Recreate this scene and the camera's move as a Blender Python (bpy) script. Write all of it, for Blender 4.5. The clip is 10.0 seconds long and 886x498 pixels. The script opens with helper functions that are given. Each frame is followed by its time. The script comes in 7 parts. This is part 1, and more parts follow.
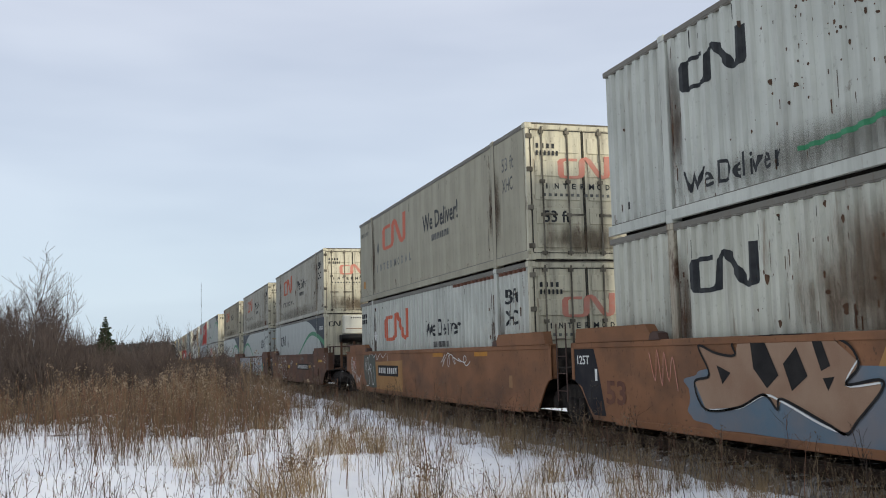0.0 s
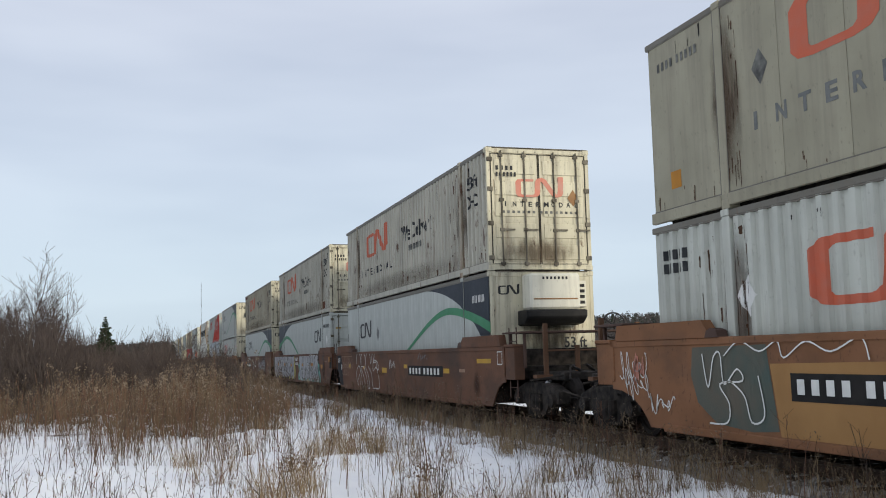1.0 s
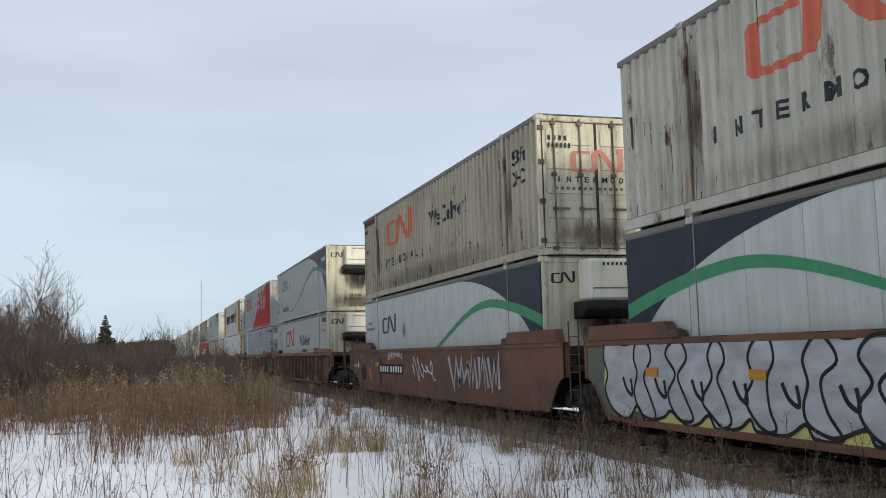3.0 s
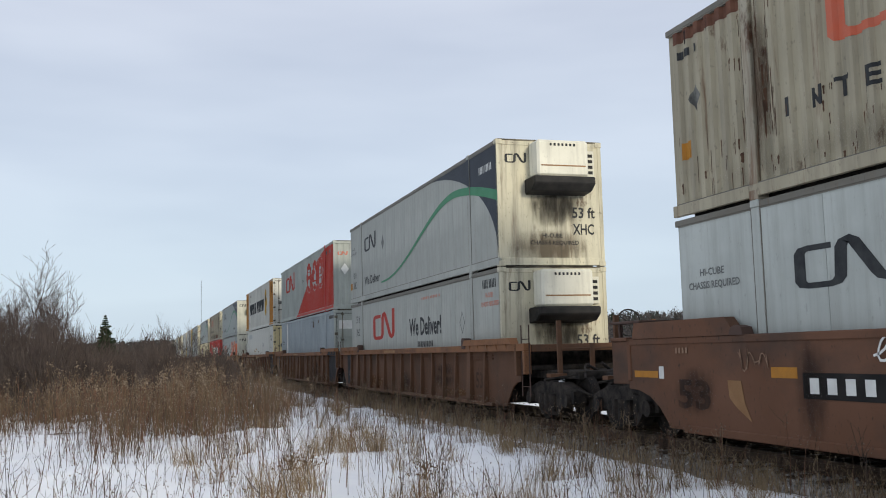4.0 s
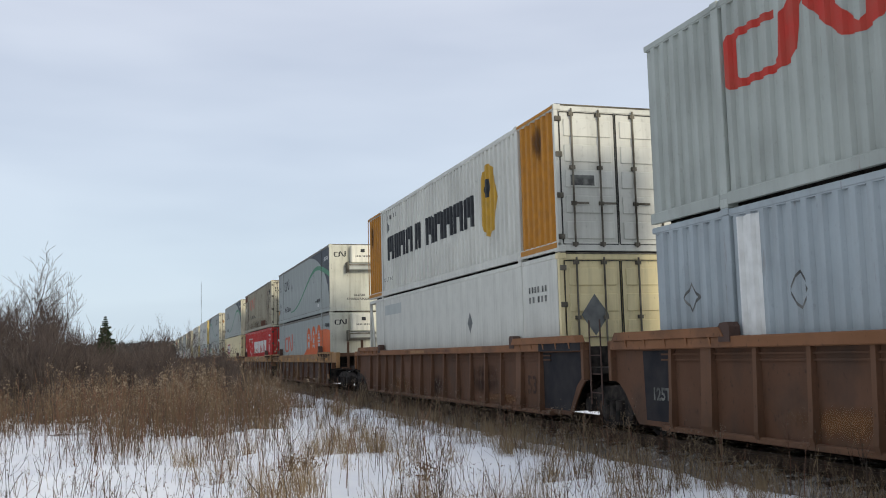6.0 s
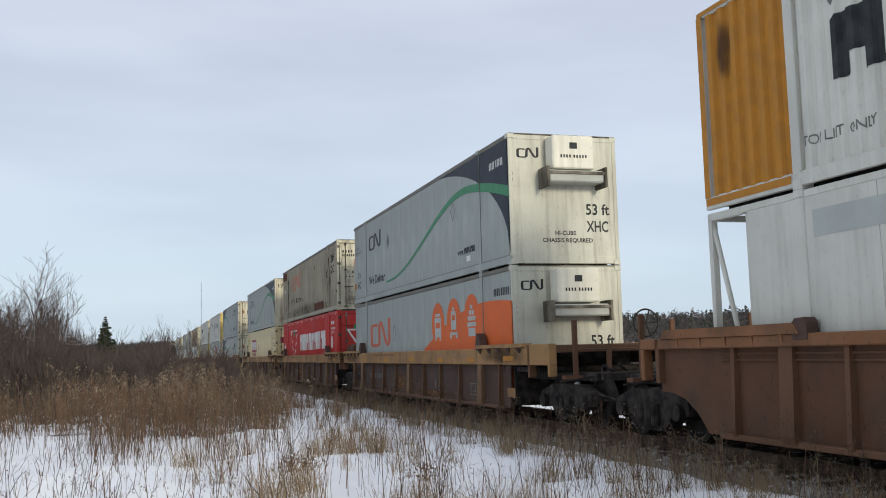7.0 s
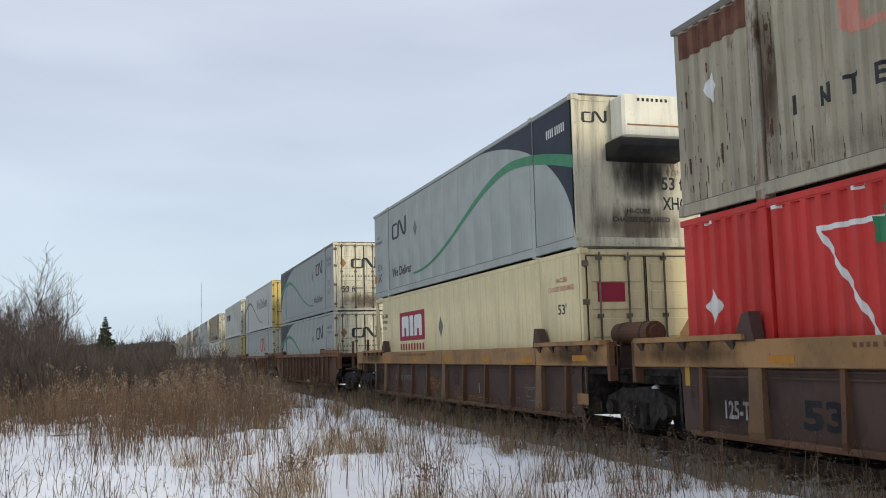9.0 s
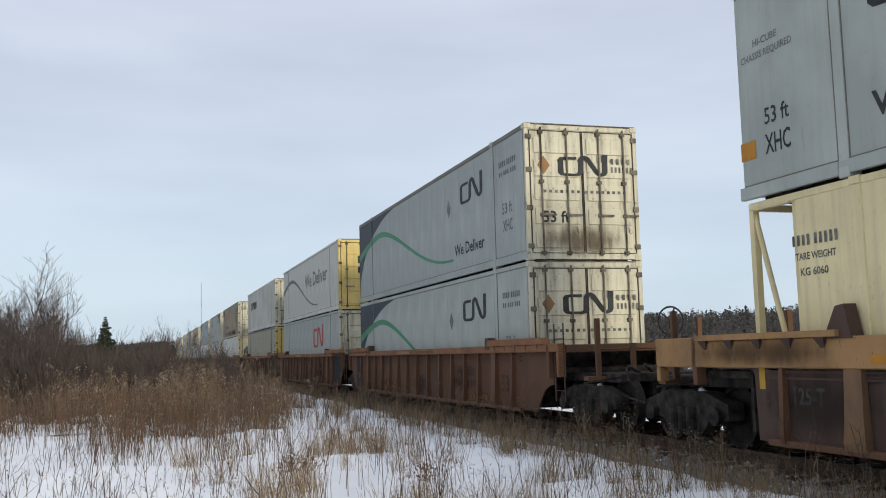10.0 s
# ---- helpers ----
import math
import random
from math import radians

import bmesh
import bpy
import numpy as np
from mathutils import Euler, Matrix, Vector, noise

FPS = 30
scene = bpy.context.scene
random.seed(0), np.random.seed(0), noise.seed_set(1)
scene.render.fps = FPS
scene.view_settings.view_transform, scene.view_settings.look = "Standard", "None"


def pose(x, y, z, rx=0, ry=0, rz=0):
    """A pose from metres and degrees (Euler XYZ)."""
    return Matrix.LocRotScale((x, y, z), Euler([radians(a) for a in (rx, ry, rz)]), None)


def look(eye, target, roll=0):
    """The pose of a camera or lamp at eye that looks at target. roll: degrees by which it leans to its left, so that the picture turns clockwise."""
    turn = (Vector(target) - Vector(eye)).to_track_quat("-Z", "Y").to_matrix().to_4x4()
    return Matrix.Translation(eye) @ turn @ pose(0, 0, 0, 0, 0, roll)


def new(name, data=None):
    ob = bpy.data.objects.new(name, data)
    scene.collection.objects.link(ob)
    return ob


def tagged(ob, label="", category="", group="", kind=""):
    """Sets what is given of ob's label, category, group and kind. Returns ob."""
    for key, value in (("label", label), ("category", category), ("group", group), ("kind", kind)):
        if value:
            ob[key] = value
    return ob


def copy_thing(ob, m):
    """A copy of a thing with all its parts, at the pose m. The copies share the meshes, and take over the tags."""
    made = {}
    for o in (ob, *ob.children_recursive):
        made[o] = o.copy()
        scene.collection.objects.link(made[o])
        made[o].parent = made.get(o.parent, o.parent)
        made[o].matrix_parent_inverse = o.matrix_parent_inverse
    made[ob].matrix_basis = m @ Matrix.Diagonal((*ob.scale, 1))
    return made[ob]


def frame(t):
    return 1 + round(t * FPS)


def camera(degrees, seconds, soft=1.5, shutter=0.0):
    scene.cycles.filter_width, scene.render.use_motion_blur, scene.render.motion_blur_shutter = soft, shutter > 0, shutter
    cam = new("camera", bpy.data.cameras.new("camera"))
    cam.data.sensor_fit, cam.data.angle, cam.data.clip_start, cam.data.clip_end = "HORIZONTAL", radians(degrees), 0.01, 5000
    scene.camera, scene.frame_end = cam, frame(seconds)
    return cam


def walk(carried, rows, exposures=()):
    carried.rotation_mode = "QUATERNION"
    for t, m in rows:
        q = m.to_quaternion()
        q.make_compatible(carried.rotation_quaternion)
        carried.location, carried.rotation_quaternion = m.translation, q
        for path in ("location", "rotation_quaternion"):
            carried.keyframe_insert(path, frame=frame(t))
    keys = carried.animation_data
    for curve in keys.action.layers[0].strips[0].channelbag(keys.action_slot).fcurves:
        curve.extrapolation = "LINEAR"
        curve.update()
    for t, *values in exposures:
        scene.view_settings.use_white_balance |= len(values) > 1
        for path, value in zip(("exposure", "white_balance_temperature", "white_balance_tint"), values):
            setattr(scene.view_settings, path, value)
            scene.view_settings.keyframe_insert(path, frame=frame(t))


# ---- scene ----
# eye 1.45 m above the rail heads, the track runs along +y, the near side of the train lies at x = 7.53
EYE = (0.0, 0.0, 1.45)
YAW, PITCH, ROLL = 17.30, 6.146, -1.465
cam = camera(49.31, 10.0, soft=1.0)


def aim(nod):
    """The pose of the hand-held camera, tilted by nod degrees more than usual."""
    a, p = radians(YAW), radians(PITCH + nod)
    way = Vector((math.sin(a) * math.cos(p), math.cos(a) * math.cos(p), math.sin(p)))
    return look(EYE, Vector(EYE) + way, ROLL)


walk(cam, [(0.0, aim(0.017)), (1.5, aim(0.017)), (2.0, aim(-0.074)), (4.5, aim(-0.077)), (5.0, aim(-0.017)),
           (5.5, aim(-0.017)), (7.0, aim(0.003)), (10.0, aim(0.01))])

# ---- light: thin overcast, a veiled sun behind the camera ----
SUN_EL, SUN_AZ = radians(15), radians(170)     # azimuth from +y towards +x
sun = new("sun", bpy.data.lights.new("sun", "SUN"))
sun.data.energy, sun.data.angle, sun.data.color = 2.3, radians(12), (1.0, 0.91, 0.74)
sun_way = Vector((math.sin(SUN_AZ) * math.cos(SUN_EL), math.cos(SUN_AZ) * math.cos(SUN_EL), math.sin(SUN_EL)))
sun.matrix_world = look(sun_way * 50, (0, 0, 0))
scene.view_settings.exposure = 0.0


def make_world():
    w = bpy.data.worlds.new("winter_sky")
    scene.world = w
    w.use_nodes = True
    nt = w.node_tree
    nt.nodes.clear()
    N, L = nt.nodes.new, nt.links.new
    out, bg = N("ShaderNodeOutputWorld"), N("ShaderNodeBackground")
    sky = N("ShaderNodeTexSky")
    sky.sky_type, sky.sun_disc, sky.sun_elevation, sky.sun_rotation = "NISHITA", False, SUN_EL, SUN_AZ
    dim = N("ShaderNodeVectorMath")
    dim.operation = "SCALE"
    dim.inputs["Scale"].default_value = 0.10
    L(sky.outputs[0], dim.inputs[0])
    co = N("ShaderNodeTexCoord")
    sep = N("ShaderNodeSeparateXYZ")
    L(co.outputs["Generated"], sep.inputs[0])
    # cloud layers: long soft bands
    mp = N("ShaderNodeMapping")
    mp.inputs["Scale"].default_value = (1.1, 1.1, 5.0)
    mp.inputs["Rotation"].default_value = (0.10, 0.05, 0.0)
    L(co.outputs["Generated"], mp.inputs[0])
    nz = N("ShaderNodeTexNoise")
    nz.inputs["Scale"].default_value, nz.inputs["Detail"].default_value = 1.6, 4.0
    nz.inputs["Roughness"].default_value = 0.45
    L(mp.outputs[0], nz.inputs["Vector"])
    up = N("ShaderNodeValToRGB")
    e = up.color_ramp.elements
    e[0].position, e[0].color = 0.0, (0.63, 0.76, 0.87, 1)
    e[1].position, e[1].color = 0.62, (0.69, 0.745, 0.86, 1)
    for p, c in ((0.09, (0.60, 0.72, 0.845, 1)), (0.20, (0.63, 0.725, 0.86, 1)), (0.34, (0.68, 0.745, 0.87, 1))):
        k = e.new(p)
        k.color = c
    L(sep.outputs["Z"], up.inputs[0])
    cl = N("ShaderNodeValToRGB")
    cl.color_ramp.elements[0].position, cl.color_ramp.elements[0].color = 0.36, (0.86, 0.87, 0.90, 1)
    cl.color_ramp.elements[1].position, cl.color_ramp.elements[1].color = 0.66, (1.10, 1.08, 1.06, 1)
    L(nz.outputs["Fac"], cl.inputs[0])
    mul = N("ShaderNodeMix")
    mul.data_type, mul.blend_type = "RGBA", "MULTIPLY"
    mul.inputs["Factor"].default_value = 1.0
    L(up.outputs[0], mul.inputs["A"])
    L(cl.outputs[0], mul.inputs["B"])
    mix = N("ShaderNodeMix")
    mix.data_type = "RGBA"
    mix.inputs["Factor"].default_value = 0.93
    L(dim.outputs[0], mix.inputs["A"])
    L(mul.outputs["Result"], mix.inputs["B"])
    L(mix.outputs["Result"], bg.inputs["Color"])
    bg.inputs["Strength"].default_value = 1.0
    L(bg.outputs[0], out.inputs[0])


make_world()

# ---- materials ----
def surface(name, base, other, scale=3.0, rough=0.6, metal=0.0, bump=0.15, bump_scale=40.0, stretch=(1, 1, 1), lo=0.35, hi=0.65,
            coords="Object", spread=0.0):
    """Two tones mixed by a noise, with a finer noise for relief. spread: change of value from object to object."""
    m = bpy.data.materials.new(name)
    m.use_nodes = True
    nt = m.node_tree
    N, L = nt.nodes.new, nt.links.new
    b = nt.nodes["Principled BSDF"]
    b.inputs["Roughness"].default_value, b.inputs["Metallic"].default_value = rough, metal
    b.inputs["Specular IOR Level"].default_value = 0.18
    co, mp, info = N("ShaderNodeTexCoord"), N("ShaderNodeMapping"), N("ShaderNodeObjectInfo")
    mp.inputs["Scale"].default_value = stretch
    off = N("ShaderNodeVectorMath")
    off.operation = "SCALE"
    off.inputs[0].default_value = (37.0, 11.0, 23.0)
    L(info.outputs["Random"], off.inputs["Scale"])
    L(off.outputs[0], mp.inputs["Location"])
    L(co.outputs[coords], mp.inputs["Vector"])
    n1, n2 = N("ShaderNodeTexNoise"), N("ShaderNodeTexNoise")
    n1.inputs["Scale"].default_value, n1.inputs["Detail"].default_value = scale, 6.0
    n2.inputs["Scale"].default_value, n2.inputs["Detail"].default_value = bump_scale, 3.0
    L(mp.outputs[0], n1.inputs["Vector"])
    L(mp.outputs[0], n2.inputs["Vector"])
    r = N("ShaderNodeValToRGB")
    r.color_ramp.elements[0].position, r.color_ramp.elements[0].color = lo, (*base, 1)
    r.color_ramp.elements[1].position, r.color_ramp.elements[1].color = hi, (*other, 1)
    L(n1.outputs["Fac"], r.inputs[0])
    last = r.outputs[0]
    if spread:
        hsv, mr = N("ShaderNodeHueSaturation"), N("ShaderNodeMapRange")
        mr.inputs["To Min"].default_value, mr.inputs["To Max"].default_value = 1 - spread, 1 + spread
        L(info.outputs["Random"], mr.inputs["Value"])
        L(mr.outputs[0], hsv.inputs["Value"])
        L(last, hsv.inputs["Color"])
        last = hsv.outputs[0]
    L(last, b.inputs["Base Color"])
    bp = N("ShaderNodeBump")
    bp.inputs["Strength"].default_value, bp.inputs["Distance"].default_value = bump, 0.02
    L(n2.outputs["Fac"], bp.inputs["Height"])
    L(bp.outputs[0], b.inputs["Normal"])
    return m


def painted(name, base, grime=0.35, rust=0.0, rough=0.55, grime_tone=(0.16, 0.14, 0.11), seed=0.0, run=(2.2, 2.2, 0.16)):
    """Weathered steel paint: soft blotches, vertical grime runs, and rust patches with runs below them."""
    m = bpy.data.materials.new(name)
    m.use_nodes = True
    nt = m.node_tree
    N, L = nt.nodes.new, nt.links.new
    b = nt.nodes["Principled BSDF"]
    co = N("ShaderNodeTexCoord")

    def noise_of(scale, stretch, detail=5.0, rough_n=0.55):
        mp, n = N("ShaderNodeMapping"), N("ShaderNodeTexNoise")
        mp.inputs["Scale"].default_value, mp.inputs["Location"].default_value = stretch, (seed * 7.3, seed * 3.1, seed * 1.7)
        n.inputs["Scale"].default_value, n.inputs["Detail"].default_value, n.inputs["Roughness"].default_value = scale, detail, rough_n
        L(co.outputs["Object"], mp.inputs[0])
        L(mp.outputs[0], n.inputs["Vector"])
        return n.outputs["Fac"]

    def span(value, lo, hi, top):
        k = N("ShaderNodeMapRange")
        k.inputs["From Min"].default_value, k.inputs["From Max"].default_value = lo, hi
        k.inputs["To Max"].default_value = top
        L(value, k.inputs["Value"])
        return k.outputs[0]

    def mixed(fac, a, bcol):
        k = N("ShaderNodeMix")
        k.data_type = "RGBA"
        L(fac, k.inputs["Factor"])
        if isinstance(a, tuple):
            k.inputs["A"].default_value = (*a, 1)
        else:
            L(a, k.inputs["A"])
        k.inputs["B"].default_value = (*bcol, 1)
        return k.outputs["Result"]

    pale = tuple(min(0.9, c * 1.15 + 0.01) for c in base)
    col = mixed(span(noise_of(0.7, (1, 1, 1)), 0.35, 0.7, 1.0), tuple(c * 0.90 for c in base), pale)
    runs = noise_of(3.0, run, 6.0, 0.6)
    col = mixed(span(runs, 0.46, 0.72, grime), col, grime_tone)
    specks = noise_of(16.0, (1, 1, 0.6), 4.0)
    col = mixed(span(specks, 0.62, 0.72, grime * 0.8), col, tuple(c * 0.6 for c in grime_tone))
    if rust:
        patch = noise_of(1.3, (1.4, 1.4, 0.55), 8.0, 0.68)
        col = mixed(span(patch, 0.70 - 0.22 * rust, 0.76 - 0.20 * rust, 0.95), col, (0.085, 0.040, 0.022))
        run2 = noise_of(2.4, (2.6, 2.6, 0.22), 7.0, 0.66)
        col = mixed(span(run2, 0.66 - 0.16 * rust, 0.78 - 0.16 * rust, 0.75), col, (0.16, 0.085, 0.045))
    L(col, b.inputs["Base Color"])
    b.inputs["Roughness"].default_value, b.inputs["Specular IOR Level"].default_value = rough, 0.22
    bp = N("ShaderNodeBump")
    bp.inputs["Strength"].default_value, bp.inputs["Distance"].default_value = 0.25, 0.01
    L(noise_of(5.0, (1, 1, 1)), bp.inputs["Height"])
    L(bp.outputs[0], b.inputs["Normal"])
    return m


PAINT = {
    "pale": painted("pale_grey_paint", (0.365, 0.375, 0.335), 0.26, 0.03, seed=2),
    "light": painted("light_grey_paint", (0.435, 0.46, 0.425), 0.27, 0.04, seed=3),
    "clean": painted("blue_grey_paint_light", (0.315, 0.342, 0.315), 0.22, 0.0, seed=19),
    "beige": painted("dirty_beige_paint", (0.43, 0.41, 0.335), 0.42, 0.46, seed=4),
    "tan": painted("sooty_tan_paint", (0.36, 0.32, 0.225), 0.50, 0.42, seed=5),
    "drab": painted("drab_grey_paint", (0.315, 0.292, 0.208), 0.36, 0.05, seed=6),
    "rusty": painted("rust_eaten_white_paint", (0.47, 0.47, 0.39), 0.42, 0.42, seed=7),
    "spotted": painted("white_paint_with_rust_spots", (0.480, 0.492, 0.432), 0.30, 0.20, seed=8),
    "blue": painted("blue_grey_paint", (0.315, 0.355, 0.365), 0.20, 0.10, seed=9),
    "silver": painted("silver_grey_paint", (0.35, 0.375, 0.337), 0.16, 0.04, seed=10),
    "white": painted("white_paint", (0.56, 0.555, 0.49), 0.20, 0.0, seed=11),
    "cream": painted("cream_paint", (0.67, 0.57, 0.32), 0.24, 0.0, seed=12),
    "stained": painted("rust_stained_post_paint", (0.35, 0.315, 0.235), 0.60, 0.85, seed=33),
    "soot": painted("darkened_rail_paint", (0.15, 0.14, 0.115), 0.70, 0.25, seed=31),
    # next two: end paints lighter, warmer than the sides, low sun put into colour
    "door": painted("grimy_sun_warmed_end_paint", (0.55, 0.515, 0.38), 0.75, 0.40, seed=13),
    "ashen": painted("sunlit_grey_end_paint", (0.50, 0.495, 0.405), 0.45, 0.12, seed=35),
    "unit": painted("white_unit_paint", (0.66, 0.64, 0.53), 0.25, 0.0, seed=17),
    "red": painted("bright_red_paint", (0.50, 0.032, 0.026), 0.22, 0.0, seed=14),
    "amber": painted("amber_paint", (0.55, 0.25, 0.030), 0.25, 0.10, seed=15),
    "ylw": painted("yellow_door_paint", (0.62, 0.47, 0.16), 0.25, 0.0, seed=16),
}
INK = {
    "black": surface("black_lettering", (0.022, 0.024, 0.026), (0.045, 0.047, 0.047), 5, 0.6),
    "faded": surface("faded_lettering", (0.07, 0.07, 0.065), (0.20, 0.20, 0.18), 6, 0.7),
    "red": surface("red_marking", (0.46, 0.040, 0.028), (0.40, 0.060, 0.040), 4, 0.6),
    "coral": surface("coral_marking", (0.55, 0.125, 0.065), (0.50, 0.14, 0.085), 4, 0.6),
    "crimson": surface("crimson_emblem_paint", (0.33, 0.022, 0.050), (0.28, 0.03, 0.05), 3, 0.6),
    "orange": surface("orange_field_paint", (0.68, 0.135, 0.028), (0.60, 0.13, 0.04), 1.5, 0.6),
    "rose": surface("faded_red_marking", (0.55, 0.20, 0.14), (0.50, 0.26, 0.20), 6, 0.7),
    "navy": surface("navy_marking", (0.014, 0.019, 0.030), (0.022, 0.028, 0.040), 3, 0.5),
    "green": surface("green_marking", (0.04, 0.20, 0.09), (0.055, 0.235, 0.115), 4, 0.5),
    "white": surface("white_marking", (0.72, 0.72, 0.68), (0.62, 0.62, 0.58), 5, 0.6),
    "grey": surface("grey_marking", (0.12, 0.125, 0.12), (0.18, 0.185, 0.175), 5, 0.6),
    "yellow": surface("yellow_marking", (0.50, 0.29, 0.035), (0.42, 0.25, 0.04), 5, 0.6),
    "amber": surface("amber_marking", (0.46, 0.20, 0.025), (0.38, 0.17, 0.03), 5, 0.6),
    "seam": surface("panel_seam", (0.25, 0.25, 0.23), (0.32, 0.32, 0.29), 3, 0.7),
    "teal": surface("teal_spray_paint", (0.13, 0.37, 0.31), (0.18, 0.42, 0.36), 3, 0.6),
    "chrome": surface("silver_spray_paint", (0.27, 0.27, 0.275), (0.40, 0.40, 0.405), 1.6, 0.45, stretch=(1, 1, 2.5)),
    "sand": surface("sand_spray_paint", (0.31, 0.205, 0.135), (0.25, 0.15, 0.095), 2.0, 0.6),
    "sky": surface("blue_grey_spray_paint", (0.11, 0.16, 0.20), (0.17, 0.17, 0.18), 2.0, 0.6),
    "pale_ink": surface("pale_marking", (0.42, 0.445, 0.415), (0.38, 0.40, 0.375), 3, 0.6),
    "ochre_ink": surface("ochre_marking", (0.30, 0.17, 0.08), (0.24, 0.13, 0.06), 3, 0.7),
    "tar": surface("blue_black_panel_paint", (0.015, 0.015, 0.018), (0.032, 0.029, 0.029), 2.5, 0.8),
    "mustard": surface("mustard_panel_paint", (0.36, 0.20, 0.075), (0.30, 0.16, 0.06), 1.2, 0.7),
    "moss": surface("grey_green_spray_paint", (0.075, 0.10, 0.085), (0.12, 0.105, 0.08), 1.6, 0.7),
    "lemon": surface("pale_yellow_spray_paint", (0.52, 0.45, 0.13), (0.42, 0.38, 0.14), 2.0, 0.7),
    "plate": surface("black_number_panel", (0.014, 0.013, 0.013), (0.026, 0.024, 0.022), 3, 0.85),
    "drip": surface("rust_run", (0.060, 0.036, 0.024), (0.125, 0.072, 0.044), 6, 0.9),
    "soot": surface("soot_stain", (0.10, 0.085, 0.06), (0.24, 0.215, 0.165), 2.5, 0.9),
    "rustpatch": surface("brown_primer_patch", (0.11, 0.05, 0.035), (0.17, 0.08, 0.05), 4, 0.8),
}


def fading(name, tone, across, top=0.8):
    """A soft-edged stain that thins out into the paint under it."""
    m = bpy.data.materials.new(name)
    m.use_nodes = True
    nt = m.node_tree
    N, L = nt.nodes.new, nt.links.new
    b = nt.nodes["Principled BSDF"]
    b.inputs["Base Color"].default_value, b.inputs["Roughness"].default_value = (*tone, 1), 0.9
    b.inputs["Specular IOR Level"].default_value = 0.1
    co, sep = N("ShaderNodeTexCoord"), N("ShaderNodeSeparateXYZ")
    L(co.outputs["Generated"], sep.inputs[0])

    def maths(op, p, q):
        k = N("ShaderNodeMath")
        k.operation = op
        for i, val in enumerate((p, q)):
            if isinstance(val, (int, float)):
                k.inputs[i].default_value = val
            elif val is not None:
                L(val, k.inputs[i])
        return k.outputs[0]

    def hump(axis):
        return maths("SUBTRACT", 1.0, maths("ABSOLUTE", maths("SUBTRACT", maths("MULTIPLY", sep.outputs[axis], 2.0), 1.0), None))
    mp, n = N("ShaderNodeMapping"), N("ShaderNodeTexNoise")
    mp.inputs["Scale"].default_value = (5, 5, 1.1)
    n.inputs["Scale"].default_value, n.inputs["Detail"].default_value = 1.6, 6.0
    L(co.outputs["Object"], mp.inputs[0])
    L(mp.outputs[0], n.inputs["Vector"])
    body = maths("MULTIPLY", maths("SQRT", hump(across), None), maths("SQRT", hump("Z"), None))
    k = N("ShaderNodeMapRange")
    k.interpolation_type = "SMOOTHSTEP"
    k.inputs["From Min"].default_value, k.inputs["From Max"].default_value, k.inputs["To Max"].default_value = 0.22, 0.75, top
    L(maths("MULTIPLY", body, maths("ADD", n.outputs["Fac"], 0.32)), k.inputs["Value"])
    L(k.outputs[0], b.inputs["Alpha"])
    return m


INK["rustfade"] = fading("rust_stain_beside_post", (0.085, 0.052, 0.034), "Y", 0.7)
INK["footfade"] = fading("road_grime_on_side", (0.13, 0.11, 0.085), "Y", 0.30)
INK["rustbloom"] = fading("flaking_rust_bloom", (0.19, 0.108, 0.056), "Y", 0.62)
INK["plate_fade"] = fading("dark_grime_on_car", (0.030, 0.024, 0.021), "Y", 0.50)
INK["ochrefade"] = fading("rust_dust_on_car", (0.23, 0.115, 0.05), "Y", 0.6)
INK["frost"] = surface("crusted_snow_streak", (0.70, 0.71, 0.73), (0.5, 0.5, 0.5), 8, 0.8)
INK["ghost"] = surface("worn_dark_stencil", (0.040, 0.026, 0.020), (0.085, 0.045, 0.027), 4, 0.85)
INK["sootfade"] = fading("exhaust_soot_on_end", (0.035, 0.032, 0.028), "X", 0.85)
INK["endfade"] = fading("brown_grime_on_end", (0.12, 0.085, 0.055), "X", 0.65)
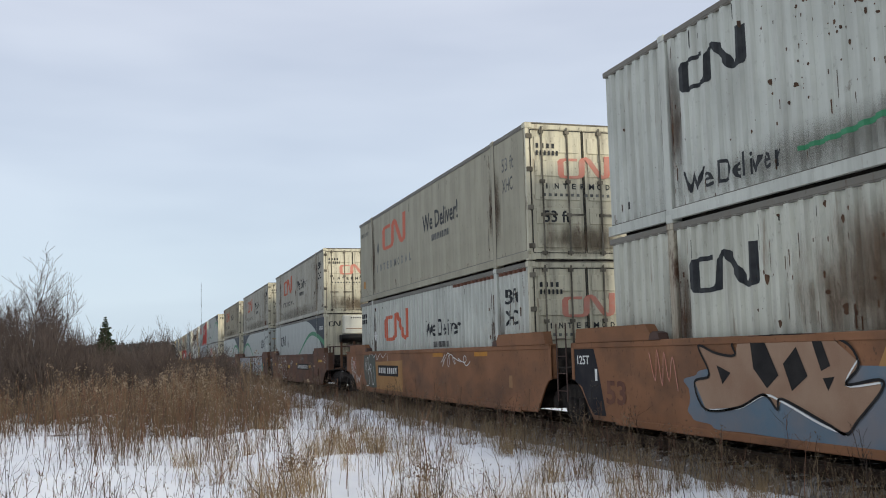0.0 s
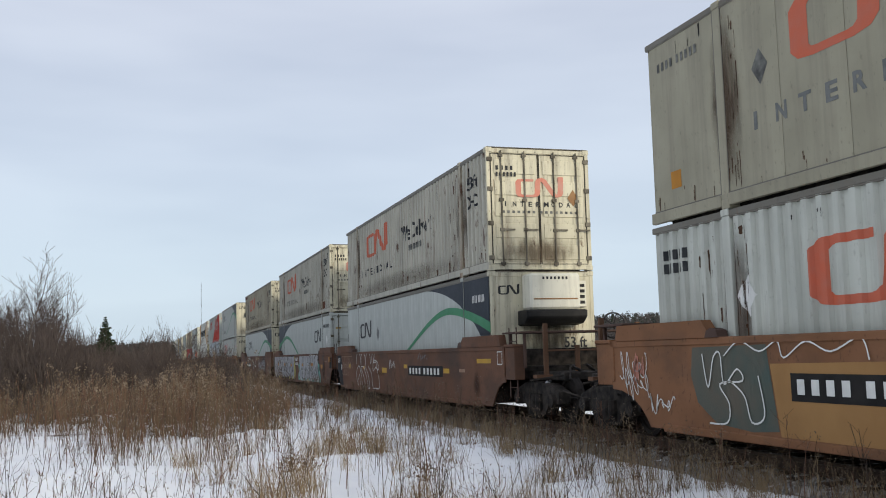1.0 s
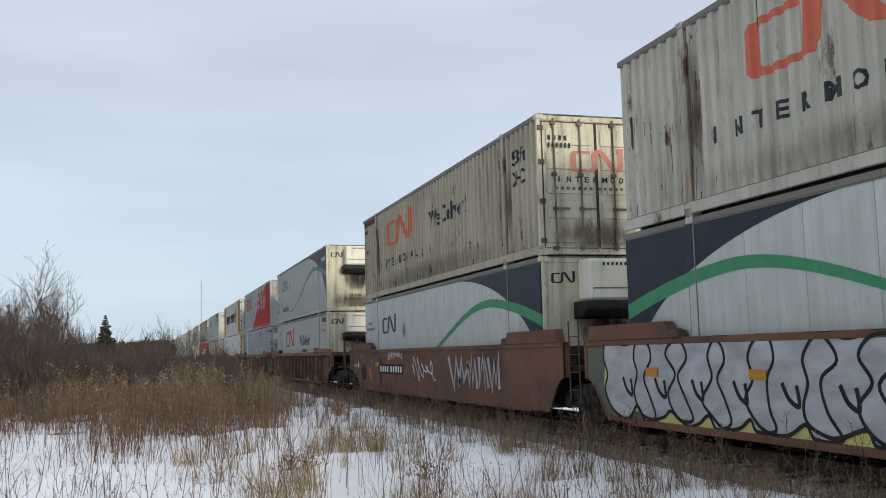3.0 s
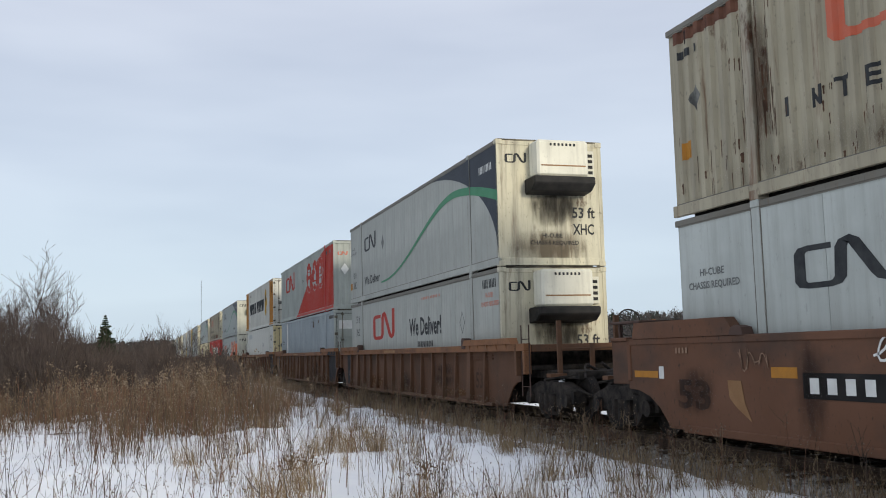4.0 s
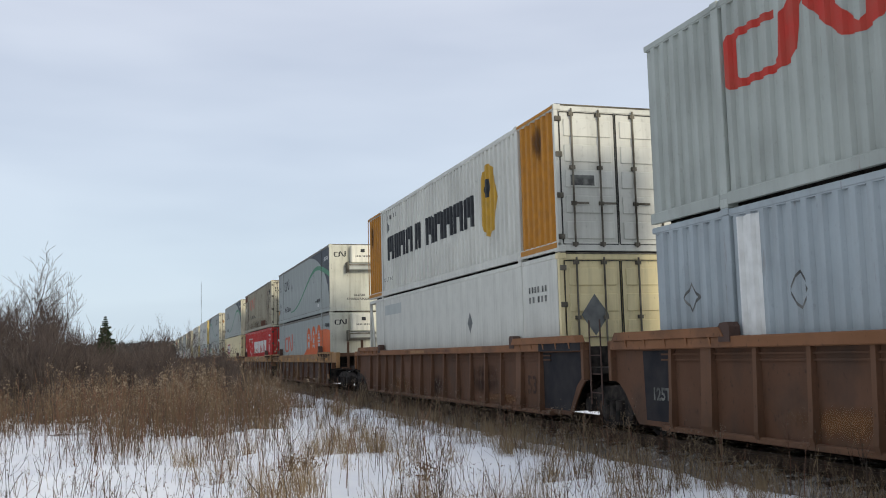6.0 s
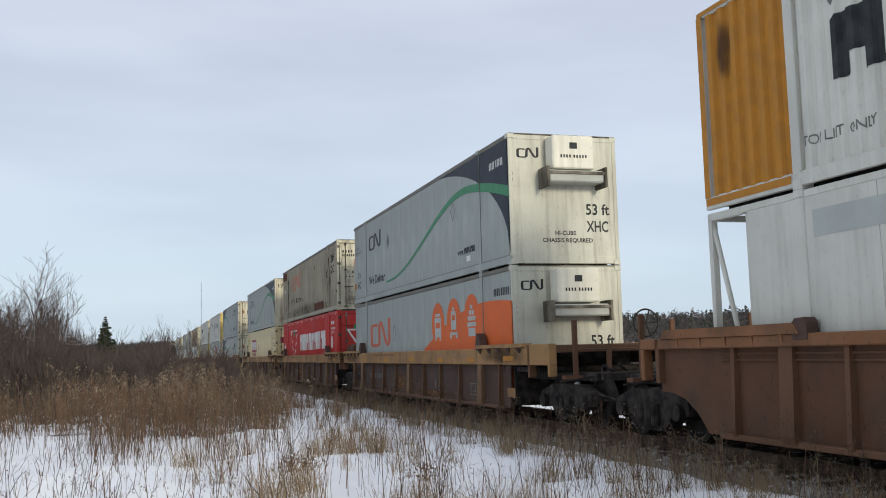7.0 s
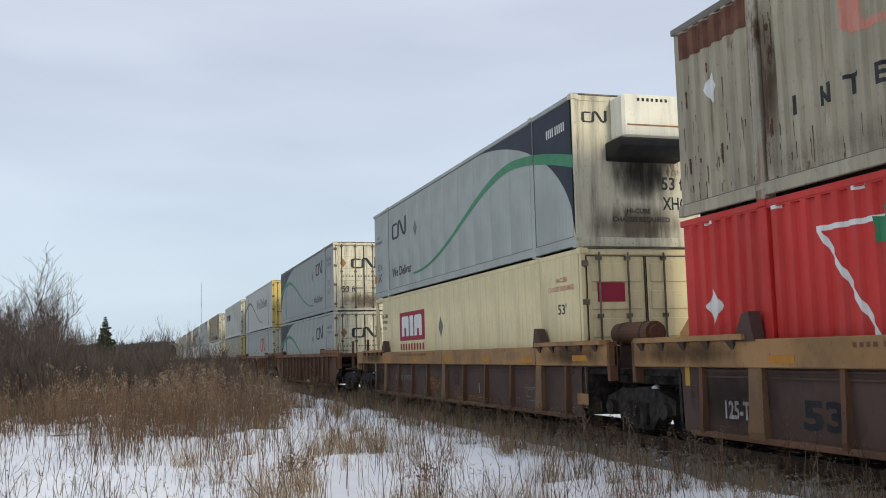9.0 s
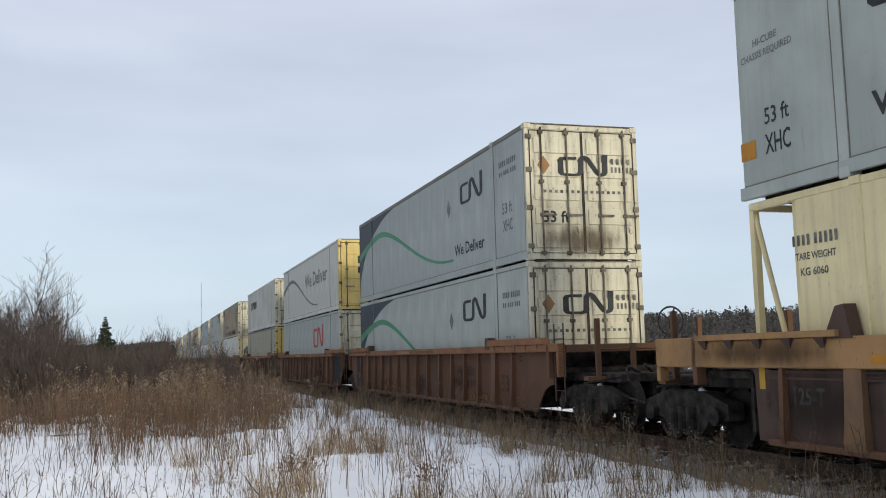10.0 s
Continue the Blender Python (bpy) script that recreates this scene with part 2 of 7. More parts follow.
STEEL = {
    "brown": painted("oxide_brown_car_paint", (0.130, 0.059, 0.031), 0.85, 0.0, 0.75, (0.052, 0.037, 0.029), 21, (0.20, 0.20, 0.34)),
    "tawny": painted("tawny_brown_car_paint", (0.215, 0.098, 0.045), 0.80, 0.0, 0.75, (0.075, 0.048, 0.033), 28, (0.20, 0.20, 0.34)),
    "rusted": painted("rust_orange_chord_paint", (0.205, 0.092, 0.040), 0.70, 0.0, 0.75, (0.06, 0.040, 0.030), 29, (0.35, 0.35, 0.5)),
    "oxide": painted("oxide_orange_brown_car_paint", (0.100, 0.047, 0.024), 0.66, 0.0, 0.8, (0.048, 0.034, 0.025), 25, (0.5, 0.5, 0.35)),
    "dark": painted("soot_brown_car_paint", (0.080, 0.048, 0.037), 0.55, 0.0, 0.8, (0.030, 0.024, 0.021), 22, (0.5, 0.5, 0.35)),
    "ochre": painted("ochre_brown_chord_paint", (0.325, 0.182, 0.074), 0.60, 0.0, 0.75, (0.075, 0.055, 0.04), 23, (0.5, 0.5, 0.35)),
    "grime": surface("sooty_running_gear_steel", (0.012, 0.011, 0.010), (0.052, 0.043, 0.036), 6, 0.85, 0.0, 0.5),
    "wheel": surface("worn_wheel_steel", (0.014, 0.012, 0.011), (0.035, 0.029, 0.024), 5, 0.7, 0.2, 0.2),
    "rib": painted("worn_brown_rib_paint", (0.122, 0.060, 0.031), 0.60, 0.0, 0.75, (0.05, 0.037, 0.028), 24, (0.5, 0.5, 0.35)),
    "flare": painted("ochre_brown_post_paint", (0.185, 0.105, 0.052), 0.70, 0.0, 0.75, (0.06, 0.045, 0.034), 27, (0.5, 0.5, 0.35)),
    "rail": surface("rail_steel", (0.055, 0.036, 0.026), (0.10, 0.068, 0.05), 6, 0.6, 0.3, 0.2),
    "bar": surface("grimy_locking_bar_steel", (0.055, 0.048, 0.036), (0.20, 0.18, 0.14), 3, 0.7, 0.1, 0.2, stretch=(1, 1, 0.5)),
    "black": surface("black_steel", (0.014, 0.014, 0.014), (0.03, 0.028, 0.026), 4, 0.6),
}

# ---- small builders ----
def part(name, bm, material, parent, label=""):
    """Links a bmesh (or a ready mesh) as one mesh object under a thing or a part."""
    if isinstance(bm, bmesh.types.BMesh):
        me = bpy.data.meshes.new(name)
        bm.to_mesh(me)
        bm.free()
    else:
        me = bm
    if material and not me.materials:
        me.materials.append(material)
    ob = new(name, me)
    ob.parent = parent
    if label:
        ob["label"] = label
    return ob


def thing(name, label, category, group="", kind=""):
    return tagged(new(name), label, category, group, kind)


def raw(name, verts, faces, mats=(), index=None, smooth=False):
    me = bpy.data.meshes.new(name)
    me.from_pydata(verts, [], faces)
    for m in mats:
        me.materials.append(m)
    if index is not None:
        me.polygons.foreach_set("material_index", index)
    if smooth:
        me.polygons.foreach_set("use_smooth", [True] * len(me.polygons))
    me.update()
    return me


def box(bm, x0, x1, y0, y1, z0, z1, bevel=0.0):
    v = [bm.verts.new(p) for p in ((x0, y0, z0), (x1, y0, z0), (x1, y1, z0), (x0, y1, z0), (x0, y0, z1), (x1, y0, z1), (x1, y1, z1), (x0, y1, z1))]
    f = [bm.faces.new([v[i] for i in q]) for q in ((0, 3, 2, 1), (4, 5, 6, 7), (0, 1, 5, 4), (1, 2, 6, 5), (2, 3, 7, 6), (3, 0, 4, 7))]
    if bevel:
        edges = list({e for k in f for e in k.edges})
        bmesh.ops.bevel(bm, geom=edges, offset=bevel, segments=1, affect="EDGES")
    return bm


def boxes(*dims, bevel=0.0):
    bm = bmesh.new()
    for d in dims:
        box(bm, *d, bevel=bevel)
    return bm


def prism(outline, x0, x1):
    """An outline in (y, z) given a thickness from x0 to x1."""
    bm = bmesh.new()
    a = [bm.verts.new((x0, y, z)) for y, z in outline]
    b = [bm.verts.new((x1, y, z)) for y, z in outline]
    bm.faces.new(a)
    bm.faces.new(b[::-1])
    n = len(a)
    for i in range(n):
        bm.faces.new((a[i], b[i], b[(i + 1) % n], a[(i + 1) % n]))
    bmesh.ops.recalc_face_normals(bm, faces=bm.faces)
    return bm


def rod(bm, a, b, r, n=8):
    a, b = Vector(a), Vector(b)
    q = (b - a).to_track_quat("Z", "Y")
    ring = [q @ Vector((r * math.cos(k * math.tau / n), r * math.sin(k * math.tau / n), 0)) for k in range(n)]
    lo, hi = [bm.verts.new(a + p) for p in ring], [bm.verts.new(b + p) for p in ring]
    for k in range(n):
        bm.faces.new((lo[k], lo[(k + 1) % n], hi[(k + 1) % n], hi[k]))
    bm.faces.new(lo[::-1])
    bm.faces.new(hi)
    return bm


# ---- ground ----
TRACK = 8.83          # middle of the track
NEAR = 7.53           # near side of the containers


def rise(x, y):
    """Height of the land: a flat snowy verge by the track, low hummocks, and wooded rises far off."""
    d = math.hypot(x, y)
    z = -0.27
    side = x - TRACK
    if d < 120:
        bump = 0.05 * math.sin(x * 1.7 + 0.6 * y) * math.sin(y * 0.9 - 0.4 * x) + 0.15 * noise.noise((x * 0.35, y * 0.35, 0.0)) \
            + 0.10 * noise.noise((x * 1.1, y * 1.1, 4.0))
        bump += 0.07 * noise.noise((x * 1.9, y * 1.5, 8.0)) if d < 45 else 0.0
        z += bump * min(1.0, max(0.0, abs(side) - 1.9))
    edge = 1.73 + 0.24 * noise.noise((3.0, y * 0.9, 1.0)) + 0.22 * noise.noise((9.0, y * 3.1, 1.0)) if d < 120 else 1.90
    if abs(side) < edge and d < 120:
        z -= 0.20 * min(1.0, (edge - abs(side)) / 0.3)
    if abs(side) > 2.4 and x > TRACK:
        z -= 0.35 * min(1.0, (side - 2.4) / 4)
    if d > 160:
        far = min(1.0, (d - 160) / 320)
        ang = math.atan2(x, y)
        z += far * far * (3 - 2 * far) * (5.0 + 8.0 * min(1.0, max(0.0, (ang - 0.12) / 0.35)) + 1.5 * math.sin(ang * 9.0))
    return z


def make_snow_material():
    m = surface("snow", (0.80, 0.81, 0.84), (0.87, 0.88, 0.89), 1.2, 0.7, 0.0, 0.5, 9.0)
    nt = m.node_tree
    N, L = nt.nodes.new, nt.links.new
    b = nt.nodes["Principled BSDF"]
    old = b.inputs["Base Color"].links[0].from_socket
    co, n = N("ShaderNodeTexCoord"), N("ShaderNodeTexNoise")
    n.inputs["Scale"].default_value, n.inputs["Detail"].default_value, n.inputs["Roughness"].default_value = 0.55, 8.0, 0.65
    L(co.outputs["Object"], n.inputs["Vector"])
    sep = N("ShaderNodeSeparateXYZ")
    L(co.outputs["Object"], sep.inputs[0])
    # bare litter shows where the weeds stand thick, away from the camera
    away = N("ShaderNodeMapRange")
    away.inputs["From Min"].default_value, away.inputs["From Max"].default_value = 19.0, 44.0
    away.inputs["To Min"].default_value, away.inputs["To Max"].default_value = -0.14, 0.16
    L(sep.outputs["Y"], away.inputs["Value"])
    by_track = N("ShaderNodeMapRange")
    by_track.inputs["From Min"].default_value, by_track.inputs["From Max"].default_value = 1.5, 4.5
    by_track.inputs["To Min"].default_value, by_track.inputs["To Max"].default_value = 0.0, -0.22
    L(sep.outputs["X"], by_track.inputs["Value"])
    less = N("ShaderNodeMath")
    L(away.outputs[0], less.inputs[0])
    L(by_track.outputs[0], less.inputs[1])
    add = N("ShaderNodeMath")
    L(n.outputs["Fac"], add.inputs[0])
    L(less.outputs[0], add.inputs[1])
    k = N("ShaderNodeMapRange")
    k.inputs["From Min"].default_value, k.inputs["From Max"].default_value = 0.52, 0.60
    L(add.outputs[0], k.inputs["Value"])
    mix = N("ShaderNodeMix")
    mix.data_type = "RGBA"
    L(k.outputs[0], mix.inputs["Factor"])
    L(old, mix.inputs["A"])
    mix.inputs["B"].default_value = (0.085, 0.058, 0.038, 1)
    L(mix.outputs["Result"], b.inputs["Base Color"])
    return m


SNOW = make_snow_material()
BALLAST = surface("dark_ballast", (0.10, 0.095, 0.088), (0.25, 0.235, 0.22), 14, 0.9, 0.0, 1.0, 45.0)
STONE = surface("ballast_stone", (0.10, 0.095, 0.088), (0.38, 0.36, 0.335), 20, 0.9, 0.0, 0.4, 30.0)
TIE = surface("creosoted_timber", (0.045, 0.033, 0.024), (0.085, 0.065, 0.05), 5, 0.9, 0.0, 0.5, 30.0, stretch=(0.3, 3, 3))


def make_ground():
    xs = sorted({*(i * 0.45 for i in range(-30, 32)), *(6.15 + i * 0.11 for i in range(12)), *(-13.5 - 1.6 ** i for i in range(1, 17)), *(13.95 + 1.6 ** i for i in range(1, 17))})
    ys = sorted({*(6 + i * 0.45 for i in range(0, 120)), *(60 + 1.4 ** i for i in range(1, 24)), *(5.5 - 1.7 ** i for i in range(1, 15))})
    verts = [(x, y, rise(x, y)) for y in ys for x in xs]
    n = len(xs)
    faces = [(j * n + i, j * n + i + 1, j * n + n + i + 1, j * n + n + i) for j in range(len(ys) - 1) for i in range(n - 1)]
    ob = new("ground", raw("ground", verts, faces, [SNOW], smooth=True))
    tagged(ob, "snow-covered verge with bare brown litter between the weeds", "ground", kind="structure")


def make_track():
    track = thing("railway_track", "dark ballasted railway track with timber sleepers and worn rails", "track", kind="structure")
    # ballast bed with sloped shoulders
    prof = [(-2.0, -0.40), (-1.58, -0.21), (1.75, -0.21), (2.6, -0.40)]
    ys = [-60 + i * 2.0 for i in range(0, 80)] + [100 + i * 20 for i in range(0, 32)]
    verts = [(TRACK + px, y, pz) for y in ys for px, pz in prof]
    faces = [(j * 4 + i, j * 4 + i + 1, j * 4 + i + 5, j * 4 + i + 4) for j in range(len(ys) - 1) for i in range(3)]
    part("ballast_bed", raw("ballast_bed", verts, faces), BALLAST, track)
    head = [(-0.075, 0), (0.075, 0), (0.075, 0.02), (0.012, 0.035), (0.012, 0.13), (0.036, 0.14), (0.036, 0.18), (-0.036, 0.18), (-0.036, 0.14), (-0.012, 0.13), (-0.012, 0.035), (-0.075, 0.02)]
    for side in (-0.753, 0.753):
        v = [(TRACK + side + a, y, b - 0.18) for y in (-60, 700) for a, b in head]
        k = len(head)
        f = [(i, (i + 1) % k, k + (i + 1) % k, k + i) for i in range(k)]
        part("rail", raw("rail", v, f), STEEL["rail"], track)
    tie = bmesh.new()
    box(tie, -1.28, 1.28, -0.11, 0.11, -0.36, -0.175, 0.012)
    first = part("sleeper", tie, TIE, track)
    first.location = (TRACK, 2.0, 0)
    for i in range(1, 130):
        ob = new("sleeper", first.data)
        ob.parent = track
        ob.location = (TRACK + 0.03 * math.sin(i * 2.4), 2.0 + i * 0.55, 0)
    # loose stones, denser on the near shoulder
    rnd = random.Random(5)
    verts, faces = [], []
    for _ in range(16000):
        y = 7.0 + 60 * rnd.random() ** 1.7
        x = TRACK - 1.84 + 1.3 * rnd.random() ** 0.8 if rnd.random() < 0.8 else TRACK + rnd.uniform(-1.6, 1.8)
        s = rnd.uniform(0.018, 0.045) if rnd.random() < 0.95 else rnd.uniform(0.05, 0.11)
        side = abs(x - TRACK)
        z = (-0.21 if side < 1.58 else -0.21 - 0.45 * (side - 1.58)) if side < 1.85 else rise(x, y) + 0.01
        k = len(verts)
        a = rnd.random() * math.tau
        ca, sa = math.cos(a), math.sin(a)
        for p in ((1, 0, -.2), (0.2, 1, -.1), (-1, .2, -.2), (-.1, -1, 0), (.35, .3, .8), (-.4, -.2, .7)):
            px, py, pz = (c * s * rnd.uniform(0.7, 1.25) for c in p)
            verts.append((x + px * ca - py * sa, y + px * sa + py * ca, z + pz))
        for t in ((0, 1, 4), (1, 2, 5), (1, 5, 4), (2, 3, 5), (3, 0, 4), (3, 4, 5)):
            faces.append(tuple(k + i for i in t))
    # thin patches of snow left lying on the ballast and between the sleepers
    sv, sf = [], []
    for _ in range(240):
        y, x = 6.5 + 55 * rnd.random() ** 1.5, TRACK - rnd.choice((rnd.uniform(1.2, 2.7), rnd.uniform(1.6, 2.7), rnd.uniform(-1.5, 1.2)))
        side = abs(x - TRACK)
        z = (-0.21 if side < 1.58 else -0.21 - 0.45 * (side - 1.58)) if side < 1.85 else rise(x, y)
        n, w, k = 9, rnd.uniform(0.03, 0.13), len(sv)
        sv.append((x, y, z + 0.022))
        for i in range(n):
            a = i * math.tau / n
            sv.append((x + 0.6 * w * math.cos(a) * rnd.uniform(0.5, 1.2), y + 1.4 * w * math.sin(a) * rnd.uniform(0.5, 1.2), z - 0.005))
            sf.append((k, k + 1 + i, k + 1 + (i + 1) % n))
    patches = new("snow_patches", raw("snow_patches", sv, sf, [SNOW], smooth=True))
    tagged(patches, "thin patches of snow on the dark ballast", "snow", kind="stuff")
    stones = new("ballast_stones", raw("ballast_stones", verts, faces, [STONE]))
    tagged(stones, "loose dark crushed stones on the track shoulder", "ballast", kind="stuff")


make_ground()
make_track()

# ---- containers: 16.15 m long, 2.59 m wide, 2.90 m high; local y = 0 is the leading end, x = 0 the near side ----
LEN, WID, HIG = 16.15, 2.59, 2.896
PITCH_Y, DEEP = 0.278, 0.048
POST = 1.98           # the load-bearing posts stand this far from the ends


def groove(y):
    """Depth of the pressed side sheet at y: flat outside, sloped flank, flat inside, sloped flank."""
    t = (y / PITCH_Y) % 1.0
    if t < 0.36:
        return 0.004
    if t < 0.50:
        return 0.004 + (t - 0.36) / 0.14 * DEEP
    if t < 0.86:
        return 0.004 + DEEP
    return 0.004 + (1.0 - t) / 0.14 * DEEP


KINKS = sorted(k * PITCH_Y + f * PITCH_Y for k in range(-1, 60) for f in (0.0, 0.36, 0.50, 0.86))


class Sketch:
    """Flat shapes in (u, v) metres, u to the right as one faces the surface."""

    def __init__(self):
        self.bm = bmesh.new()

    def poly(self, pts):
        self.bm.faces.new([self.bm.verts.new((u, v, 0)) for u, v in pts])
        return self

    def bar(self, u, v, w, h):
        return self.poly([(u, v), (u + w, v), (u + w, v + h), (u, v + h)])

    def band(self, lo, hi, u0, u1, n=40):
        """The area between two curves."""
        us = [u0 + (u1 - u0) * i / n for i in range(n + 1)]
        a = [self.bm.verts.new((u, lo(u), 0)) for u in us]
        b = [self.bm.verts.new((u, max(lo(u) + 0.001, hi(u)), 0)) for u in us]
        for i in range(n):
            self.bm.faces.new((a[i], a[i + 1], b[i + 1], b[i]))
        return self

    def stroke(self, pts, w, closed=False):
        """A line of width w with mitred corners."""
        n = len(pts)
        P = [Vector(p) for p in pts]
        L, R = [], []
        for i in range(n):
            a = P[i - 1] if i or closed else None
            c = P[(i + 1) % n] if i < n - 1 or closed else None
            d1 = (P[i] - a).normalized() if a is not None else None
            d2 = (c - P[i]).normalized() if c is not None else None
            d = ((d1 or d2) + (d2 or d1))
            d = d.normalized() if d.length > 1e-6 else (d1 or d2)
            nrm = Vector((-d.y, d.x))
            ref = d1 or d2
            k = 1.0 / max(0.72, abs(nrm.dot(Vector((-ref.y, ref.x)))))
            L.append(self.bm.verts.new((*(P[i] + nrm * w / 2 * k), 0)))
            R.append(self.bm.verts.new((*(P[i] - nrm * w / 2 * k), 0)))
        for i in range(n if closed else n - 1):
            j = (i + 1) % n
            self.bm.faces.new((R[i], R[j], L[j], L[i]))
        return self

    def oval(self, u, v, a, b, n=20):
        return self.poly([(u + a * math.cos(k * math.tau / n), v + b * math.sin(k * math.tau / n)) for k in range(n)])

    def text(self, body, u, v, size, bold=0.012, width=None):
        cu = bpy.data.curves.new("t", "FONT")
        cu.body, cu.size, cu.offset, cu.resolution_u = body, size, bold * size, 2
        ob = new("t", cu)
        bpy.context.view_layer.update()
        me = bpy.data.meshes.new_from_object(ob.evaluated_get(bpy.context.evaluated_depsgraph_get()))
        bpy.data.objects.remove(ob)
        bpy.data.curves.remove(cu)
        w = max((p.co.x for p in me.vertices), default=1)
        k = width / w if width else 1.0
        at = [self.bm.verts.new((p.co.x * k + u, p.co.y + v, 0)) for p in me.vertices]
        for f in me.polygons:
            try:
                self.bm.faces.new([at[i] for i in f.vertices])
            except ValueError:
                pass
        bpy.data.meshes.remove(me)
        return self

    def logo(self, u, v, w, h):
        """A bent ribbon: an open box that runs on into a zigzag."""
        pts = [(0.38, 0.80), (0.15, 0.80), (0.09, 0.78), (0.06, 0.70), (0.06, 0.16), (0.09, 0.08), (0.15, 0.06), (0.36, 0.06), (0.42, 0.09), (0.455, 0.18), (0.47, 0.74), (0.50, 0.84), (0.545, 0.87), (0.59, 0.82), (0.78, 0.20), (0.82, 0.11), (0.87, 0.08), (0.92, 0.12), (0.945, 0.22), (0.955, 1.0)]
        k = len(self.bm.verts)
        self.stroke(pts, 0.115)
        self.bm.verts.ensure_lookup_table()
        for p in self.bm.verts[k:]:
            p.co = Vector((u + p.co.x * w, v + p.co.y * h, 0))
        return self

    def diamond(self, u, v, s):
        return self.poly([(u, v - s), (u + s * 0.72, v), (u, v + s), (u - s * 0.72, v)])


def lay_side(sk, corrugated, lift=0.004):
    """Maps a sketch on the near side, u from the trailing end; on pressed sheet it follows the grooves."""
    bm = sk.bm
    for p in bm.verts:
        p.co = Vector((0, LEN - p.co.x, p.co.y))
    if corrugated and bm.verts:
        lo, hi = min(p.co.y for p in bm.verts), max(p.co.y for p in bm.verts)
        for k in KINKS:
            if lo < k < hi:
                bmesh.ops.bisect_plane(bm, geom=bm.verts[:] + bm.edges[:] + bm.faces[:], plane_co=(0, k, 0), plane_no=(0, 1, 0), dist=1e-5)
        for p in bm.verts:
            p.co.x = groove(p.co.y) - lift
    else:
        for p in bm.verts:
            p.co.x = 0.004 - lift
    return bm


def lay_end(sk, depth=-0.004):
    for p in sk.bm.verts:
        p.co = Vector((p.co.x, depth, p.co.y))
    return sk.bm


def side_sheet(corrugated):
    if corrugated:
        ys = [0.12] + [k for k in KINKS if 0.13 < k < LEN - 0.13] + [LEN - 0.12]
        v = [(groove(y), y, z) for y in ys for z in (0.19, 2.80)]
        f = [(2 * i, 2 * i + 1, 2 * i + 3, 2 * i + 2) for i in range(len(ys) - 1)]
        return raw("side_sheet", v, f)
    return boxes((0.014, 0.03, 0.12, LEN - 0.12, 0.19, 2.80))


def panel_mesh(w):
    """One flat wall panel, a little proud of the joints."""
    return boxes((0.004, 0.0135, 0.0035, w - 0.0035, 0.20, 2.79), bevel=0.002)


SHARED = {}


def shared(key, make):
    if key not in SHARED:
        b = make()
        if isinstance(b, bmesh.types.BMesh):
            me = bpy.data.meshes.new(key)
            b.to_mesh(me)
            b.free()
            b = me
        SHARED[key] = b
    return SHARED[key]


def tinted(key, make, mat):
    """The shared mesh in a given material."""
    k = key + "/" + mat.name
    if k not in SHARED:
        me = shared(key, make).copy()
        me.materials.clear()
        me.materials.append(mat)
        SHARED[k] = me
    return SHARED[k]


def post_mesh():
    return boxes((-0.012, 0.06, -0.085, 0.085, 0.16, 2.80), (-0.022, 0.10, -0.09, 0.09, 2.80, 2.896), (-0.022, 0.16, -0.09, 0.09, 0.0, 0.13), bevel=0.01)


def low_rail_mesh():
    return boxes((-0.016, 0.06, POST - 0.09, LEN - POST + 0.09, 0.045, 0.205), (-0.016, 0.06, 0.0, POST - 0.1, 0.04, 0.205), (-0.016, 0.06, LEN - POST + 0.1, LEN, 0.04, 0.205), bevel=0.008)


def seam_shade_mesh(flat):
    """Thin strips, mostly dark, that paint the shadow lines along the rails and, on flat sides, beside the posts."""
    x = -0.007 if flat else 0.003
    bm = boxes((x, 0.05, 0.1, LEN - 0.1, 0.206, 0.222), (x, 0.05, 0.1, LEN - 0.1, 2.774, 2.789))
    if flat:
        for y in (POST, LEN - POST):
            for k in (-0.102, 0.088):
                box(bm, -0.006, 0.05, y + k, y + k + 0.014, 0.223, 2.773)
    return bm


def top_rail_mesh():
    return boxes((-0.004, 0.07, 0.0, LEN, 2.79, 2.882), bevel=0.01)


def door_mesh(w):
    """A door leaf, pressed in shallow horizontal bands between a raised frame."""
    bm = bmesh.new()
    box(bm, 0, w, 0.010, 0.05, 0.14, 2.76, 0.004)
    for k in range(5):
        z = 0.26 + k * 0.5
        box(bm, 0.09, w - 0.09, -0.016, 0.0095, z, z + 0.34, 0.012)
    return bm


def lock_mesh():
    bm = bmesh.new()
    rod(bm, (0, -0.045, 0.10), (0, -0.045, 2.80), 0.02, 8)
    for z in (0.16, 0.95, 1.65, 2.70):
        box(bm, -0.05, 0.05, -0.055, 0.012, z - 0.035, z + 0.035)
    box(bm, 0.0, 0.30, -0.075, -0.055, 0.93, 0.97)
    return bm


def hinge_mesh():
    return boxes((-0.03, 0.10, -0.03, 0.03, -0.05, 0.05), bevel=0.006)


def end_wall_mesh():
    """A front wall of vertical pressed sheet."""
    xs = [0.10]
    while xs[-1] < WID - 0.14:
        xs.append(xs[-1] + 0.062)
    v, f = [], []
    for i, x in enumerate(xs):
        d = 0.012 if (i // 2) % 2 else 0.05
        v += [(x, d, 0.2), (x, d, 2.78)]
    f = [(2 * i, 2 * i + 2, 2 * i + 3, 2 * i + 1) for i in range(len(xs) - 1)]
    return raw("end_wall", v, f)


def end_frame_mesh():
    return boxes((0.0, 0.09, 0.0, 0.09, 0.015, 2.88), (WID - 0.09, WID, 0.0, 0.09, 0.015, 2.88), (0.09, WID - 0.09, 0.0, 0.09, 2.76, 2.865), (0.09, WID - 0.09, 0.0, 0.09, 0.03, 0.2), bevel=0.008)


